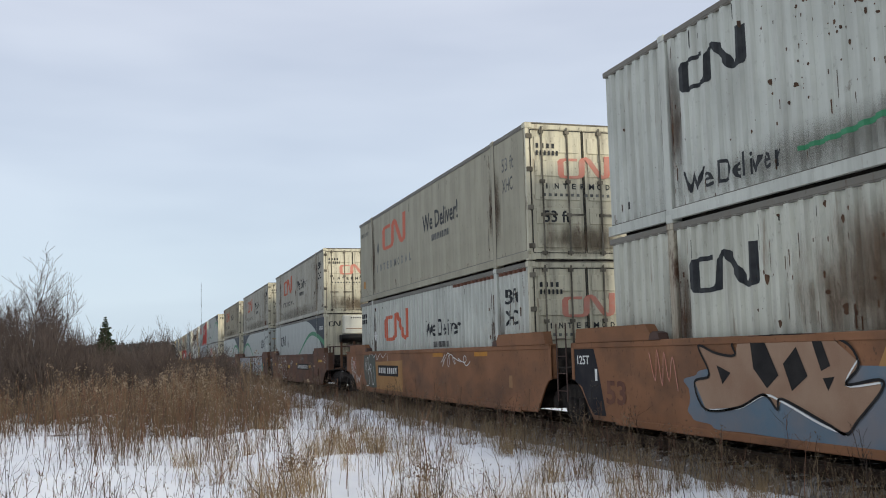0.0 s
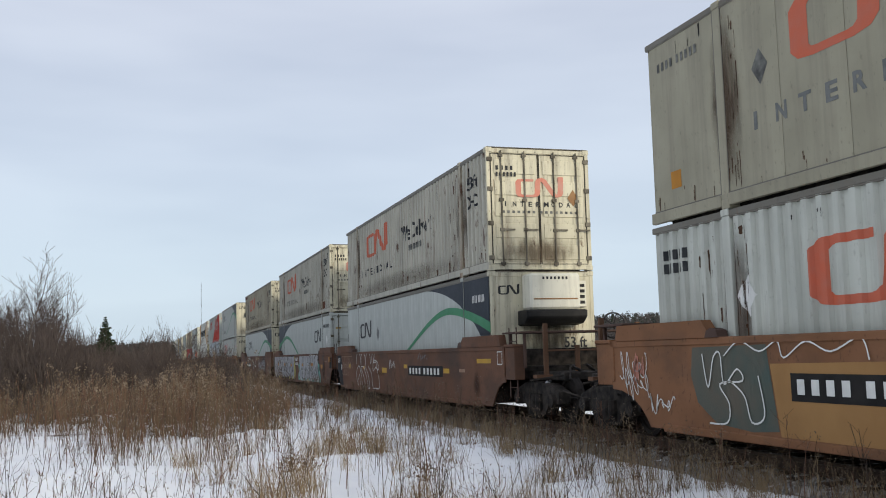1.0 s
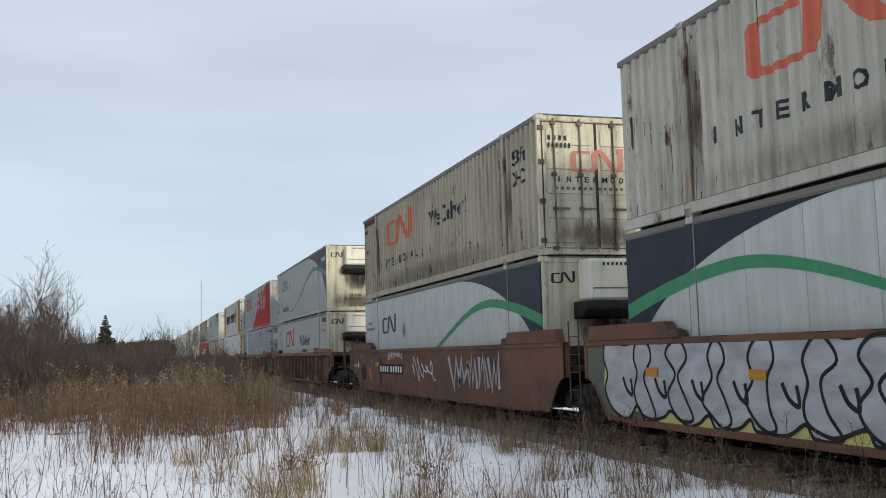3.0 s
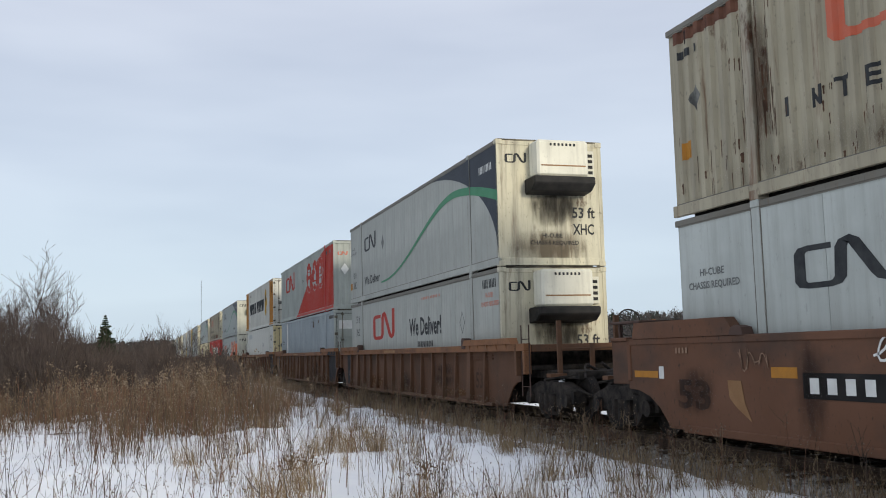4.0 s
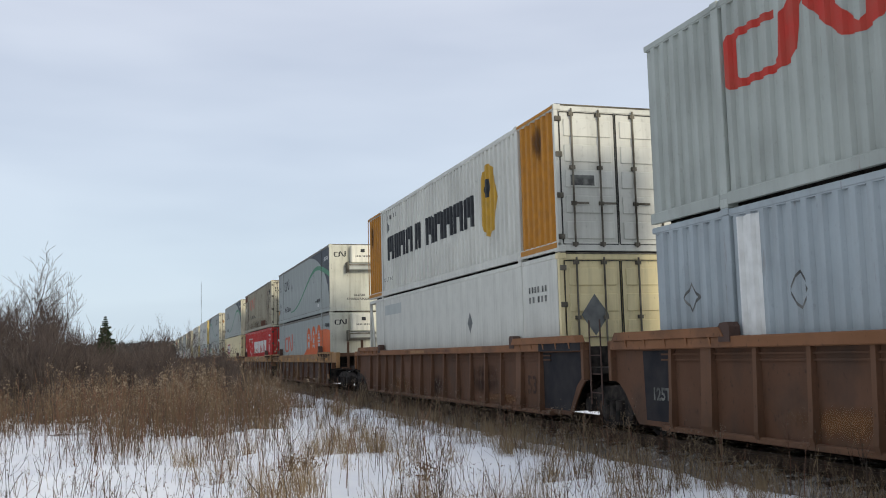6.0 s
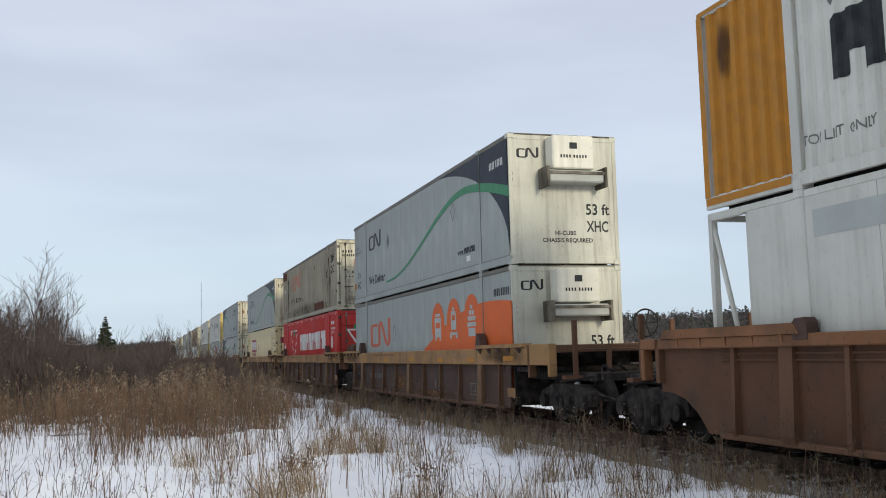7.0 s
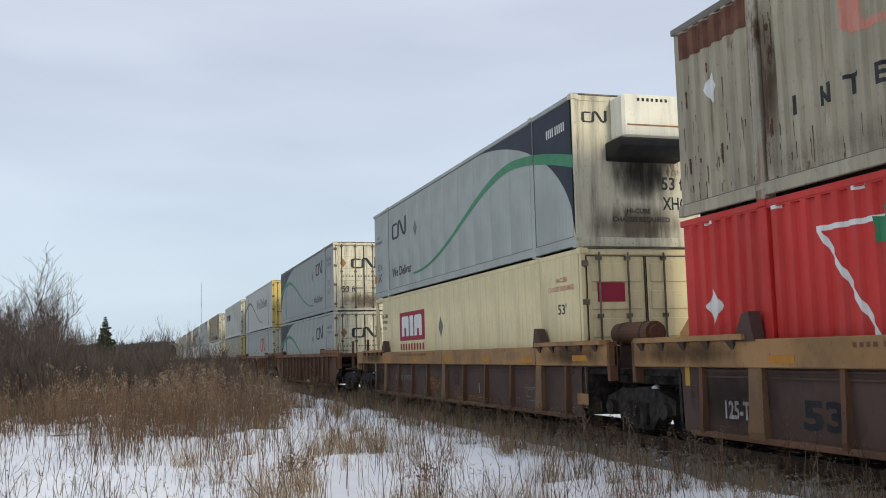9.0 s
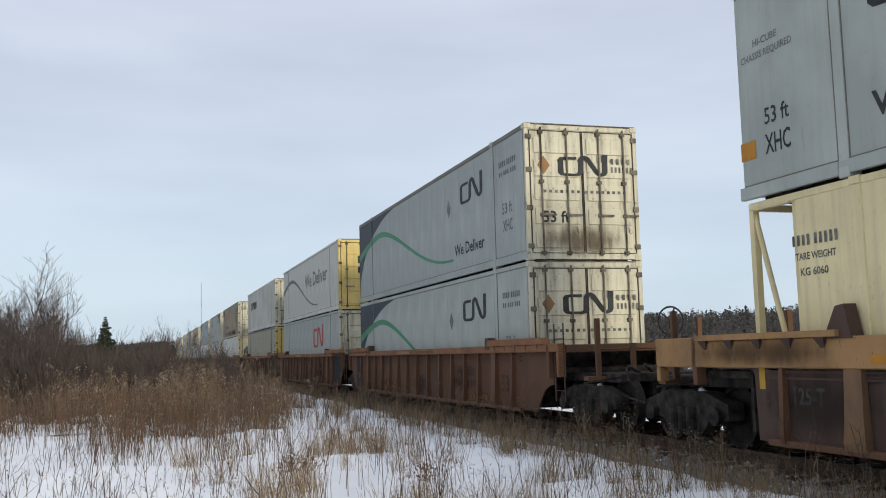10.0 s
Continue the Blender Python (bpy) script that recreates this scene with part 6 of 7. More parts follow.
K("W2", "smooth", "oxide-brown smooth well car with amber bars and white scrawls", END_, JNT, SOOTY + [("bar", "plate", 9.55, 0.84, 3.4, 0.28), ("bars", "white", 9.7, 0.89, 2.95, 0.17, "1111011111"), ("bar", "yellow", 9.05, 1.04, 0.38, 0.11), ("bar", "yellow", 13.0, 0.94, 0.5, 0.12), ("bar", "yellow", 15.63, 1.20, 0.95, 0.10),
  ("swell", "sand", -0.15, 1.22, 1.75, 0.42, 4, 7, 0.018), ("swell", "sand", -0.05, 0.92, 0.95, 0.38, 2, 8, 0.018),
  ("line", "white", 2.45, 1.02, 3.0, 0.52, 0.026, ((0.0, 0.25), (0.02, 0.8), (0.12, 1.0), (0.22, 0.75), (0.26, 0.2), (0.27, 0.8), (0.38, 1.0), (0.47, 0.7), (0.48, 0.1), (0.52, 0.75), (0.64, 1.0), (0.73, 0.7), (0.76, 0.3), (0.86, 0.95), (0.96, 0.9), (0.88, 0.4), (1.02, 0.35), (1.05, 0.1))),
  ("line", "white", 2.45, 0.36, 3.4, 0.78, 0.026, ((0.10, 0.02), (0.0, 0.4), (0.03, 0.8), (0.14, 0.9), (0.24, 0.5), (0.30, 0.02), (0.40, 0.02), (0.36, 0.4), (0.22, 0.85), (0.36, 0.85), (0.48, 0.4), (0.54, 0.0), (0.62, 0.02), (0.56, 0.5), (0.44, 0.86))), ("line", "white", 4.35, 0.36, 1.6, 0.95, 0.026, ((0.0, 0.75), (0.3, 0.5), (0.42, 0.02), (0.7, 0.0), (1.0, 0.02), (0.95, 0.4), (0.75, 0.72), (0.45, 0.6), (0.52, 0.95), (0.85, 0.9), (0.95, 0.65), (0.7, 0.72))), ("line", "white", 2.75, 0.42, 0.35, 0.4, 0.026, ((0.0, 0.4), (0.5, 0.9), (1.0, 0.0))),
  ("bar", "yellow", 6.30, 0.88, 0.62, 0.16), ("bar", "yellow", 1.05, 0.98, 0.30, 0.16), ("bar", "yellow", 3.45, 0.98, 0.3, 0.10), ("wash", "ochrefade", 6.0, 0.86, 0.75, 0.10), ("scrawl", "white", 7.3, 1.15, 0.7, 0.3, 18, 0.016), ("scrawl", "grey", 10.6, 1.36, 0.9, 0.2, 18, 0.02), ("bar", "sand", 14.3, 0.98, 0.45, 0.08), ("frame", "white", 17.0, 1.18, 0.28, 0.27), ("wash", "plate_fade", 15.6, 0.72, 0.30, 0.36)])
K("W3", "smooth", "brown smooth well car covered in silver and teal spray painting", JNT, JNT, [("panel", "moss", ((-1.26, 0.95), (-1.26, 1.45), (1.2, 1.45), (1.6, 0.34), (-0.45, 0.34), (-0.9, 0.80)), 0), ("panel", "lemon", ((-0.6, 0.8), (-0.5, 1.5), (2.0, 1.53), (6.9, 1.53), (7.35, 1.45), (7.15, 1.2), (7.45, 0.75), (7.3, 0.34), (6.2, 0.33), (1.2, 0.33), (0.2, 0.5)), 1), ("swell", "chrome", -0.3, 0.95, 7.1, 1.2, 7, 3, 0), ("swell", "plate", -0.3, 0.95, 7.1, 1.2, 7, 3, 0.05),
  ("text", "white", "NIGHT", 7.36, 1.26, 0.22, 0.03, 0.85), ("text", "white", "MOVES!", 7.42, 1.04, 0.20, 0.03, 0.85), ("panel", "teal", TEAL_CLOUD, 1), ("swell", "chrome", 8.95, 0.93, 5.05, 1.22, 5, 11, 0), ("swell", "plate", 8.95, 0.93, 5.05, 1.22, 5, 11, 0.085), ("swell", "white", 8.97, 0.93, 5.0, 1.19, 5, 11, 0.026)]
  + [("panel", "amber", ((u, z), (u + w, z), (u + w, z + 0.13), (u, z + 0.13)), 6) for u, z, w in ((0.85, 1.0, 0.36), (3.5, 1.0, 0.36), (5.9, 0.97, 0.45), (9.6, 1.0, 0.42), (12.25, 1.02, 0.58))] + [("bar", "amber", 14.72, 0.93, 0.55, 0.16), ("bar", "amber", 16.6, 1.2, 0.5, 0.22), ("line", "black", 15.1, 0.38, 0.9, 1.1, 0.03, ((0.25, 1.0), (0.0, 0.6), (0.3, 0.2), (0.8, 0.0), (0.9, 0.2), (0.5, 0.5), (0.5, 1.0), (0.2, 0.9), (0.45, 0.7), (0.15, 0.6), (0.45, 0.45)), 1), ("wash", "plate_fade", 15.5, 0.9, 0.45, 0.5), ("bar", "sand", 15.6, 1.22, 0.7, 0.02), ("bar", "plate", 16.8, 0.95, 0.6, 0.45)])
K("W4", "smooth", "dark brown smooth well car with white scrawls and number panel", JNT, END_, [("bar", "plate", 2.95, 0.80, 3.0, 0.30), ("bars", "white", 3.08, 0.86, 2.7, 0.18, "1111011111"), ("text", "ghost", "53", 0.15, 0.58, 0.55, 0.03, 0.85), ("bar", "amber", -1.1, 0.98, 0.72, 0.10), ("bar", "white", -0.35, 0.97, 0.14, 0.18), ("bars", "sand", 0.15, 1.34, 0.32, 0.08, "1111"), ("bar", "amber", 2.36, 1.03, 0.5, 0.13), ("wash", "plate_fade", 3.1, 0.85, 0.35, 0.75), ("wash", "plate_fade", 0.6, 0.8, 0.6, 0.4),
  ("scrawl", "sand", 1.7, 1.25, 0.6, 0.3, 8, 0.012), ("scrawl", "white", 4.14, 1.38, 1.65, 0.3, 5, 0.028), ("scrawl", "white", 7.0, 1.0, 2.2, 0.7, 9, 0.03), ("panel", "ochre_ink", ((1.42, 0.98), (1.72, 0.98), (1.78, 0.70), (1.92, 0.46), (1.62, 0.62), (1.45, 0.75)), 1), ("spikes", "chrome", 10.5, 0.95, 3.6, 0.8, 5, 31, 0.16)])
for i, (a, b) in enumerate(((END_, JNT), (JNT, JNT), (JNT, END_))):
    K("W%d" % (5 + i), "ribbed", "rust-brown ribbed well car with worn orange-brown top chord", a, b, (BLACK_REAR if b == JNT else []) + (BLACK_FRONT if a == JNT else []) + [("text", "ghost", "53", 14.62, 0.60, 0.5, 0.02), ("wash", "plate_fade", 12.2, 1.0, 0.9, 0.2), ("chordbar", "ochre_ink", 6.0, 1.45, 1.4, 0.08), ("chordbars", "rustpatch", 8.6, 1.47, 1.1, 0.05, "11110111101111"), ("wash", "plate_fade", 8.2, 0.6, 0.9, 0.35), ("wash", "plate_fade", 12.0, 0.75, 1.2, 0.35), ("wash", "ochrefade", 4.4, 0.55, 1.4, 0.25), ("wash", "ochrefade", 13.2, 0.45, 1.4, 0.12)], "split" if i == 1 else "even")
for i, (a, b) in enumerate(((END_, JNT), (JNT, JNT), (JNT, END_))):
    K("W%d" % (8 + i), "deep", "soot-brown well car with deep ochre top chord", a, b, (DEEP_MID if i == 1 else [("text", "ghost", "53", 8.7, 0.66, 0.48, 0.03), ("bars", "faded", 2.9, 0.68, 2.05, 0.16, "1111011111"), ("text", "faded", "125-T", 0.72, 0.74, 0.28, 0.02, 0.6)]) + [ ("chordbar", "amber", 2.2, 1.22, 0.5, 0.10), ("chordbar", "amber", 5.3, 1.22, 0.5, 0.10), ("chordbar", "amber", 8.25, 1.25, 0.55, 0.10), ("chordbar", "amber", 11.2, 1.22, 0.45, 0.10), ("chordbar", "amber", 13.6, 1.22, 0.5, 0.10), ("chordbar", "amber", 16.0, 1.25, 0.6, 0.10),
      ("chordbar", "sand", 12.55, 1.33, 0.14, 0.11), ("chordbars", "sand", 12.75, 1.33, 0.75, 0.10, "111011101111"), ("chordbars", "rustpatch", 3.7, 1.40, 2.9, 0.055, "1111011101101111011110111111111"), ("chordbar", "plate", 8.02, 1.17, 0.018, 0.38), ("chordbar", "plate", 14.28, 1.17, 0.018, 0.38), ("frame", "faded", 13.46, 0.46, 0.5, 0.26), ("frame", "faded", 13.56, 0.54, 0.3, 0.14), ("bar", "ochre_ink", 15.95, 0.48, 0.45, 0.20), ("bar", "yellow", 0.1, 0.9, 0.12, 0.28),
      ("chordwash", "plate_fade", 0.2, 1.35, 1.7, 0.22), ("chordwash", "plate_fade", 15.9, 1.35, 1.6, 0.22), ("wash", "plate_fade", 1.2, 0.75, 1.3, 0.5), ("wash", "ochrefade", 6.9, 0.62, 1.0, 0.32), ("wash", "ochrefade", 10.2, 0.40, 2.4, 0.12), ("bar", "frost", 14.16, 0.40, 0.022, 0.70), ("bar", "frost", 7.90, 0.42, 0.022, 0.6), ("bar", "frost", 10.62, 0.52, 0.02, 0.22)])

# leading ends at the clip's start, metres along the track
STARTS = {"W0": -1.48, "W1": 18.2, "W2": 41.88, "W3": 61.64, "W4": 81.3, "W5": 104.87, "W6": 124.45, "W7": 144.15, "W8": 167.88, "W9": 187.4,
          "W10": 206.91, "W11": 230.7, "W12": 250.9, "W13": 270.7}
# some boxes do not stand quite in the middle of their car
SLACK = {"W1u": 0.06, "W1l": 0.10, "W10u": 0.20, "W10l": 0.06}
MOVERS = []
for i, cl in ((11, "W5"), (12, "W6"), (13, "W7")):
    CARS["W%d" % i] = copy_thing(CARS[cl], pose(0, 0, 0))
for key, y in STARTS.items():
    MOVERS.append((CARS[key], NEAR, y, 0.0))
    MOVERS.append((CONT[key + "l"], NEAR, y + SLACK.get(key + "l", 0.0), 0.40))
    MOVERS.append((CONT[key + "u"], NEAR, y + SLACK.get(key + "u", 0.0), 3.296))
# the rest of the train, far down the line
TAIL = random.Random(8)
for pack in range(5):
    for i in range(3):
        y = 294.4 + pack * 63.1 + i * 19.75
        MOVERS.append((copy_thing(CARS["W%d" % (5 + i)], pose(0, 0, 0)), NEAR, y, 0.0))
        low = TAIL.choice(("W3l", "W7l", "W11l", "W12l", "W5l", "W10l", "W13l"))
        top = TAIL.choice(("W2u", "W5u", "W9u", "W13u", "W12u", "W11u", "W4u"))
        MOVERS.append((copy_thing(CONT[low], pose(0, 0, 0)), NEAR, y, 0.40))
        MOVERS.append((copy_thing(CONT[top], pose(0, 0, 0)), NEAR, y, 3.296))

# ---- plants ----
STALK = surface("dry_brown_stalk", (0.075, 0.054, 0.033), (0.150, 0.108, 0.066), 0.8, 0.9, coords="Object")
DARKSTALK = surface("sooty_dead_stem", (0.045, 0.034, 0.026), (0.095, 0.068, 0.048), 1.0, 0.9)
STRAW = surface("bleached_straw", (0.30, 0.225, 0.135), (0.19, 0.138, 0.082), 1.1, 0.9)
RUSSET = surface("russet_stem", (0.105, 0.054, 0.036), (0.15, 0.085, 0.055), 1.0, 0.9)
HEADS = surface("dry_seed_heads", (0.125, 0.097, 0.070), (0.225, 0.178, 0.130), 1.5, 0.95)
BARK = surface("grey_brown_bark", (0.075, 0.062, 0.052), (0.15, 0.13, 0.115), 2.0, 0.9, 0.0, 0.3)
TWIG = surface("red_brown_twig", (0.048, 0.037, 0.033), (0.100, 0.080, 0.070), 2.0, 0.9)
SPRUCE = surface("dark_spruce_needles", (0.018, 0.030, 0.016), (0.035, 0.050, 0.026), 2.0, 0.9)
LEAF = surface("dead_leaf", (0.10, 0.062, 0.032), (0.17, 0.11, 0.06), 5.0, 0.8)
# distance haze is mixed into this wood colour: greyer and paler
FARWOOD = surface("hazed_far_wood", (0.050, 0.045, 0.043), (0.088, 0.079, 0.075), 0.05, 0.95)


# spruce tone paled and greyed for the haze of distance
FARSPRUCE = surface("hazed_far_conifer", (0.030, 0.038, 0.033), (0.048, 0.056, 0.048), 0.1, 0.95)


def spot(bearing, dist):
    """A place on the ground in a compass bearing (degrees from the track's direction) and distance from the camera."""
    a = radians(bearing)
    x, y = dist * math.sin(a), dist * math.cos(a)
    return Vector((x, y, rise(x, y)))


class Blades:
    """Many thin ribbons gathered into one mesh, with a material each."""

    def __init__(self):
        self.v, self.f, self.m = [], [], []
        self.n = 0

    def ribbons(self, a, b, w0, w1, mat, rng, sag=0.0):
        """Ribbons from points a to points b (n x 3), each in two pieces with a bend."""
        n = len(a)
        if not n:
            return
        mid = (a + b) / 2 + rng.normal(0, 1, (n, 3)) * (np.linalg.norm(b - a, axis=1, keepdims=True) * 0.035)
        mid[:, 2] += sag
        ang = rng.uniform(-0.9, 0.9, n)
        side = np.stack([np.cos(ang), np.sin(ang), np.zeros(n)], 1)
        w0, w1 = np.broadcast_to(w0, n)[:, None], np.broadcast_to(w1, n)[:, None]
        P = np.stack([a - side * w0, a + side * w0, mid - side * (w0 + w1) / 2, mid + side * (w0 + w1) / 2, b - side * w1, b + side * w1], 1)
        k = self.n + np.arange(n)[:, None, None] * 6
        F = k + np.array([[0, 1, 3, 2], [2, 3, 5, 4]])[None]
        self.v.append(P.reshape(-1, 3))
        self.f.append(F.reshape(-1, 4))
        self.m.append(np.full(2 * n, mat))
        self.n += 6 * n

    def flakes(self, c, size, mat, rng):
        """Small tilted four-cornered flakes round the points c."""
        n = len(c)
        if not n:
            return
        u = rng.normal(0, 1, (n, 3))
        u /= np.linalg.norm(u, axis=1, keepdims=True)
        t = np.cross(u, rng.normal(0, 1, (n, 3)))
        t /= np.linalg.norm(t, axis=1, keepdims=True) + 1e-9
        s = np.broadcast_to(size, n)[:, None]
        P = np.stack([c - u * s, c + t * s * 0.6, c + u * s, c - t * s * 0.6], 1)
        self.v.append(P.reshape(-1, 3))
        self.f.append((self.n + np.arange(n)[:, None] * 4 + np.arange(4)[None]).reshape(-1, 4))
        self.m.append(np.full(n, mat))
        self.n += 4 * n

    def mesh(self, name, mats):
        v, f, m = np.concatenate(self.v), np.concatenate(self.f), np.concatenate(self.m)
        me = bpy.data.meshes.new(name)
        me.vertices.add(len(v))
        me.vertices.foreach_set("co", v.astype(np.float32).ravel())
        me.loops.add(f.size)
        me.loops.foreach_set("vertex_index", f.astype(np.int32).ravel())
        me.polygons.add(len(f))
        me.polygons.foreach_set("loop_start", (np.arange(len(f)) * 4).astype(np.int32))
        me.polygons.foreach_set("material_index", m.astype(np.int32))
        for k in mats:
            me.materials.append(k)
        me.update(calc_edges=True)
        return me


def lay(xy):
    return np.array([(x, y, rise(x, y)) for x, y in xy])


def weeds(B, rng, xy, height, mats, head=0.6, branch=2, lean=0.12, thick=0.0024, flake=0.011):
    """Dead upright weeds: a stem, side shoots and a ragged seed head."""
    base = lay(xy)
    n = len(base)
    base[:, 2] -= 0.02
    swell = np.array([noise.noise((x * 0.33, y * 0.22, 9.0)) for x, y in xy])
    h = height * rng.uniform(0.5, 1.15, n) * (1.0 + 0.75 * swell)
    tip = base + np.stack([rng.normal(0, lean, n) * h, rng.normal(0, lean, n) * h, h], 1)
    which = rng.integers(0, len(mats), n)
    far = 1 + np.linalg.norm(base[:, :2], axis=1) / 45
    for i, m in enumerate(mats):
        s = which == i
        B.ribbons(base[s], tip[s], thick * far[s] * 1.2, thick * far[s] * 0.6, m, rng)
        for _ in range(branch):
            t = rng.uniform(0.45, 0.95, n)[:, None]
            a = base + (tip - base) * t
            b = a + np.stack([rng.normal(0, 0.10, n), rng.normal(0, 0.10, n), rng.uniform(0.05, 0.22, n)], 1) * (0.6 + 0.5 * h[:, None])
            B.ribbons(a[s], b[s], thick * far[s] * 0.8, thick * far[s] * 0.4, m, rng)
    if head:
        s = rng.random(n) < head
        for _ in range(7):
            c = tip[s] + rng.normal(0, 1, (s.sum(), 3)) * np.array([0.03, 0.03, 0.06])
            B.flakes(c, flake * far[s], 3, rng)


def scatter(rng, n, keep):
    """Up to n points of the verge for which keep(x, y) gives a chance."""
    out = []
    while len(out) < n:
        x, y = rng.uniform(-26, 7.4), 8 + 82 * rng.random() ** 1.6
        if rng.random() < keep(x, y):
            out.append((x, y))
    return out


def edge_y(x):
    """Where the thick weeds begin, away from the camera."""
    return 17.0 + max(0.0, 0.3 - x) * 1.9 + 1.2 * math.sin(x * 1.9) + max(0.0, x - 1.3) * 3.7 + 1.0 * math.sin(x * 4.3)


def thick_chance(x, y):
    if abs(math.degrees(math.atan2(x, y)) - 17) > 28:
        return 0
    d = y - edge_y(x)
    if d < -3.5:
        return 0
    near_track = max(0.12, min(1.0, 1.0 - (x - 3.3) / 2.6))
    patch = 0.55 + 0.9 * noise.noise((x * 0.4, y * 0.25, 7.0))
    return max(0.08, min(1.0, patch)) * near_track * (min(1.0, 0.3 + d / 4) if d > 0 else 0.3 * (1 + d / 3.5) ** 2)


def thin_chance(x, y):
    """Sparse stems that stand through the open snow."""
    if abs(math.degrees(math.atan2(x, y)) - 17) > 27 or y > 45:
        return 0
    clump = noise.noise((x * 0.9, y * 0.7, 2.0))
    return max(0.0, min(1.0, 0.30 + 1.1 * clump + (0.15 if x > 3.5 else 0.0)))


def make_weeds():
    rng = np.random.default_rng(11)
    mats = [STALK, STRAW, RUSSET, HEADS, DARKSTALK]
    B = Blades()
    weeds(B, rng, scatter(rng, 25000, thick_chance), 1.05, [0, 4, 2, 0, 4, 0, 2], 0.5, 2)
    # taller plants with wide ragged plumes among them
    weeds(B, rng, scatter(rng, 3200, lambda x, y: thick_chance(x, y) * (0.25 + max(0.0, noise.noise((x * 0.5, y * 0.3, 3.0))))), 1.22, [0, 2, 0, 4], 0.95, 4, 0.14, 0.0030, 0.018)
    ob = new("tall_weeds", B.mesh("tall_weeds", mats))
    tagged(ob, "thick stand of dead brown weeds with dry seed heads", "weeds", kind="stuff")
    B = Blades()
    weeds(B, rng, scatter(rng, 1750, thin_chance), 0.45, [4, 4, 2, 0, 4, 1], 0.22, 2, 0.18, 0.0022, 0.007)
    weeds(B, rng, scatter(rng, 800, lambda x, y: thin_chance(x, y) ** 1.6), 0.85, [4, 2, 4, 0], 0.4, 4, 0.12, 0.0034, 0.010)
    ob = new("sparse_stems", B.mesh("sparse_stems", mats))
    tagged(ob, "sparse dead stems standing through the snow", "weeds", kind="stuff")
    # straw tufts
    B = Blades()
    for x, y in scatter(rng, 200, lambda x, y: 0 if x < 0.5 or y > 34 else thin_chance(x, y) ** 2):
        n = int(rng.integers(25, 60))
        at = np.array([x, y]) + rng.normal(0, 0.10, (n, 2))
        base = lay(at)
        h = rng.uniform(0.18, 0.48, n)
        out = rng.normal(0, 0.22, (n, 2))
        tip = base + np.concatenate([out * h[:, None] * 1.4, h[:, None]], 1)
        B.ribbons(base, tip, 0.0026, 0.0010, 1, rng, 0.03)
    ob = new("straw_tufts", B.mesh("straw_tufts", mats))
    tagged(ob, "tufts of bleached dry grass in the snow", "grass", kind="stuff")
    # weeds along the foot of the ballast
    B = Blades()
    pts = [(7.10 + rng.normal(0, 0.18), 7.5 + 70 * rng.random() ** 1.3) for _ in range(1500)]
    weeds(B, rng, pts, 0.42, [0, 1, 4, 4, 1, 2], 0.25, 2, 0.2, 0.0022, 0.008)
    # plumed weeds at the edge of the stones
    pts = [(7.05 + rng.normal(0, 0.20), 11.0 + 60 * rng.random() ** 1.4) for _ in range(650)]
    weeds(B, rng, pts, 0.62, [0, 1, 0, 1, 2], 0.75, 3, 0.16, 0.0026, 0.013)
    for _ in range(90):
        n = int(rng.integers(14, 36))
        at = np.array([6.95 + rng.normal(0, 0.22), 8.0 + 32 * rng.random() ** 1.3]) + rng.normal(0, 0.07, (n, 2))
        base = lay(at)
        h = rng.uniform(0.12, 0.36, n)
        tip = base + np.concatenate([rng.normal(0, 0.25, (n, 2)) * h[:, None] * 1.4, h[:, None]], 1)
        B.ribbons(base, tip, 0.0026, 0.0010, 1, rng, 0.02)
    ob = new("trackside_weeds", B.mesh("trackside_weeds", mats))
    tagged(ob, "low dead weeds along the foot of the ballast", "weeds", kind="stuff")


def tubes(segs, sides=4):
    """Tapered limbs from (a, b, ra, rb)."""
    v, f = [], []
    for a, b, ra, rb in segs:
        q = (b - a).to_track_quat("Z", "Y")
        k = len(v)
        for p, r in ((a, ra), (b, rb)):
            for i in range(sides):
                t = i * math.tau / sides
                v.append(p + q @ Vector((r * math.cos(t), r * math.sin(t), 0)))
        for i in range(sides):
            f.append((k + i, k + (i + 1) % sides, k + sides + (i + 1) % sides, k + sides + i))
    return v, f


def grow(rnd, at, way, length, radius, depth, segs, spread=0.55, up=0.12):
    """A limb in three pieces that forks into thinner ones."""
    p, d, r = at.copy(), way.normalized(), radius
    for i in range(3):
        d = (d + Vector((rnd.gauss(0, 0.13), rnd.gauss(0, 0.13), rnd.gauss(0, 0.08) + up * 0.5))).normalized()
        q = p + d * length / 3
        segs.append((p, q, r, r * 0.82))
        if depth > 0:
            for _ in range(rnd.choice((1, 2, 2))):
                out = Vector((rnd.gauss(0, 1), rnd.gauss(0, 1), rnd.gauss(0.25, 0.4)))
                out = (d * 0.75 + out.normalized() * spread).normalized()
                grow(rnd, q, out, length * rnd.uniform(0.42, 0.66), r * 0.55, depth - 1, segs, spread, up)
        p, r = q, r * 0.82


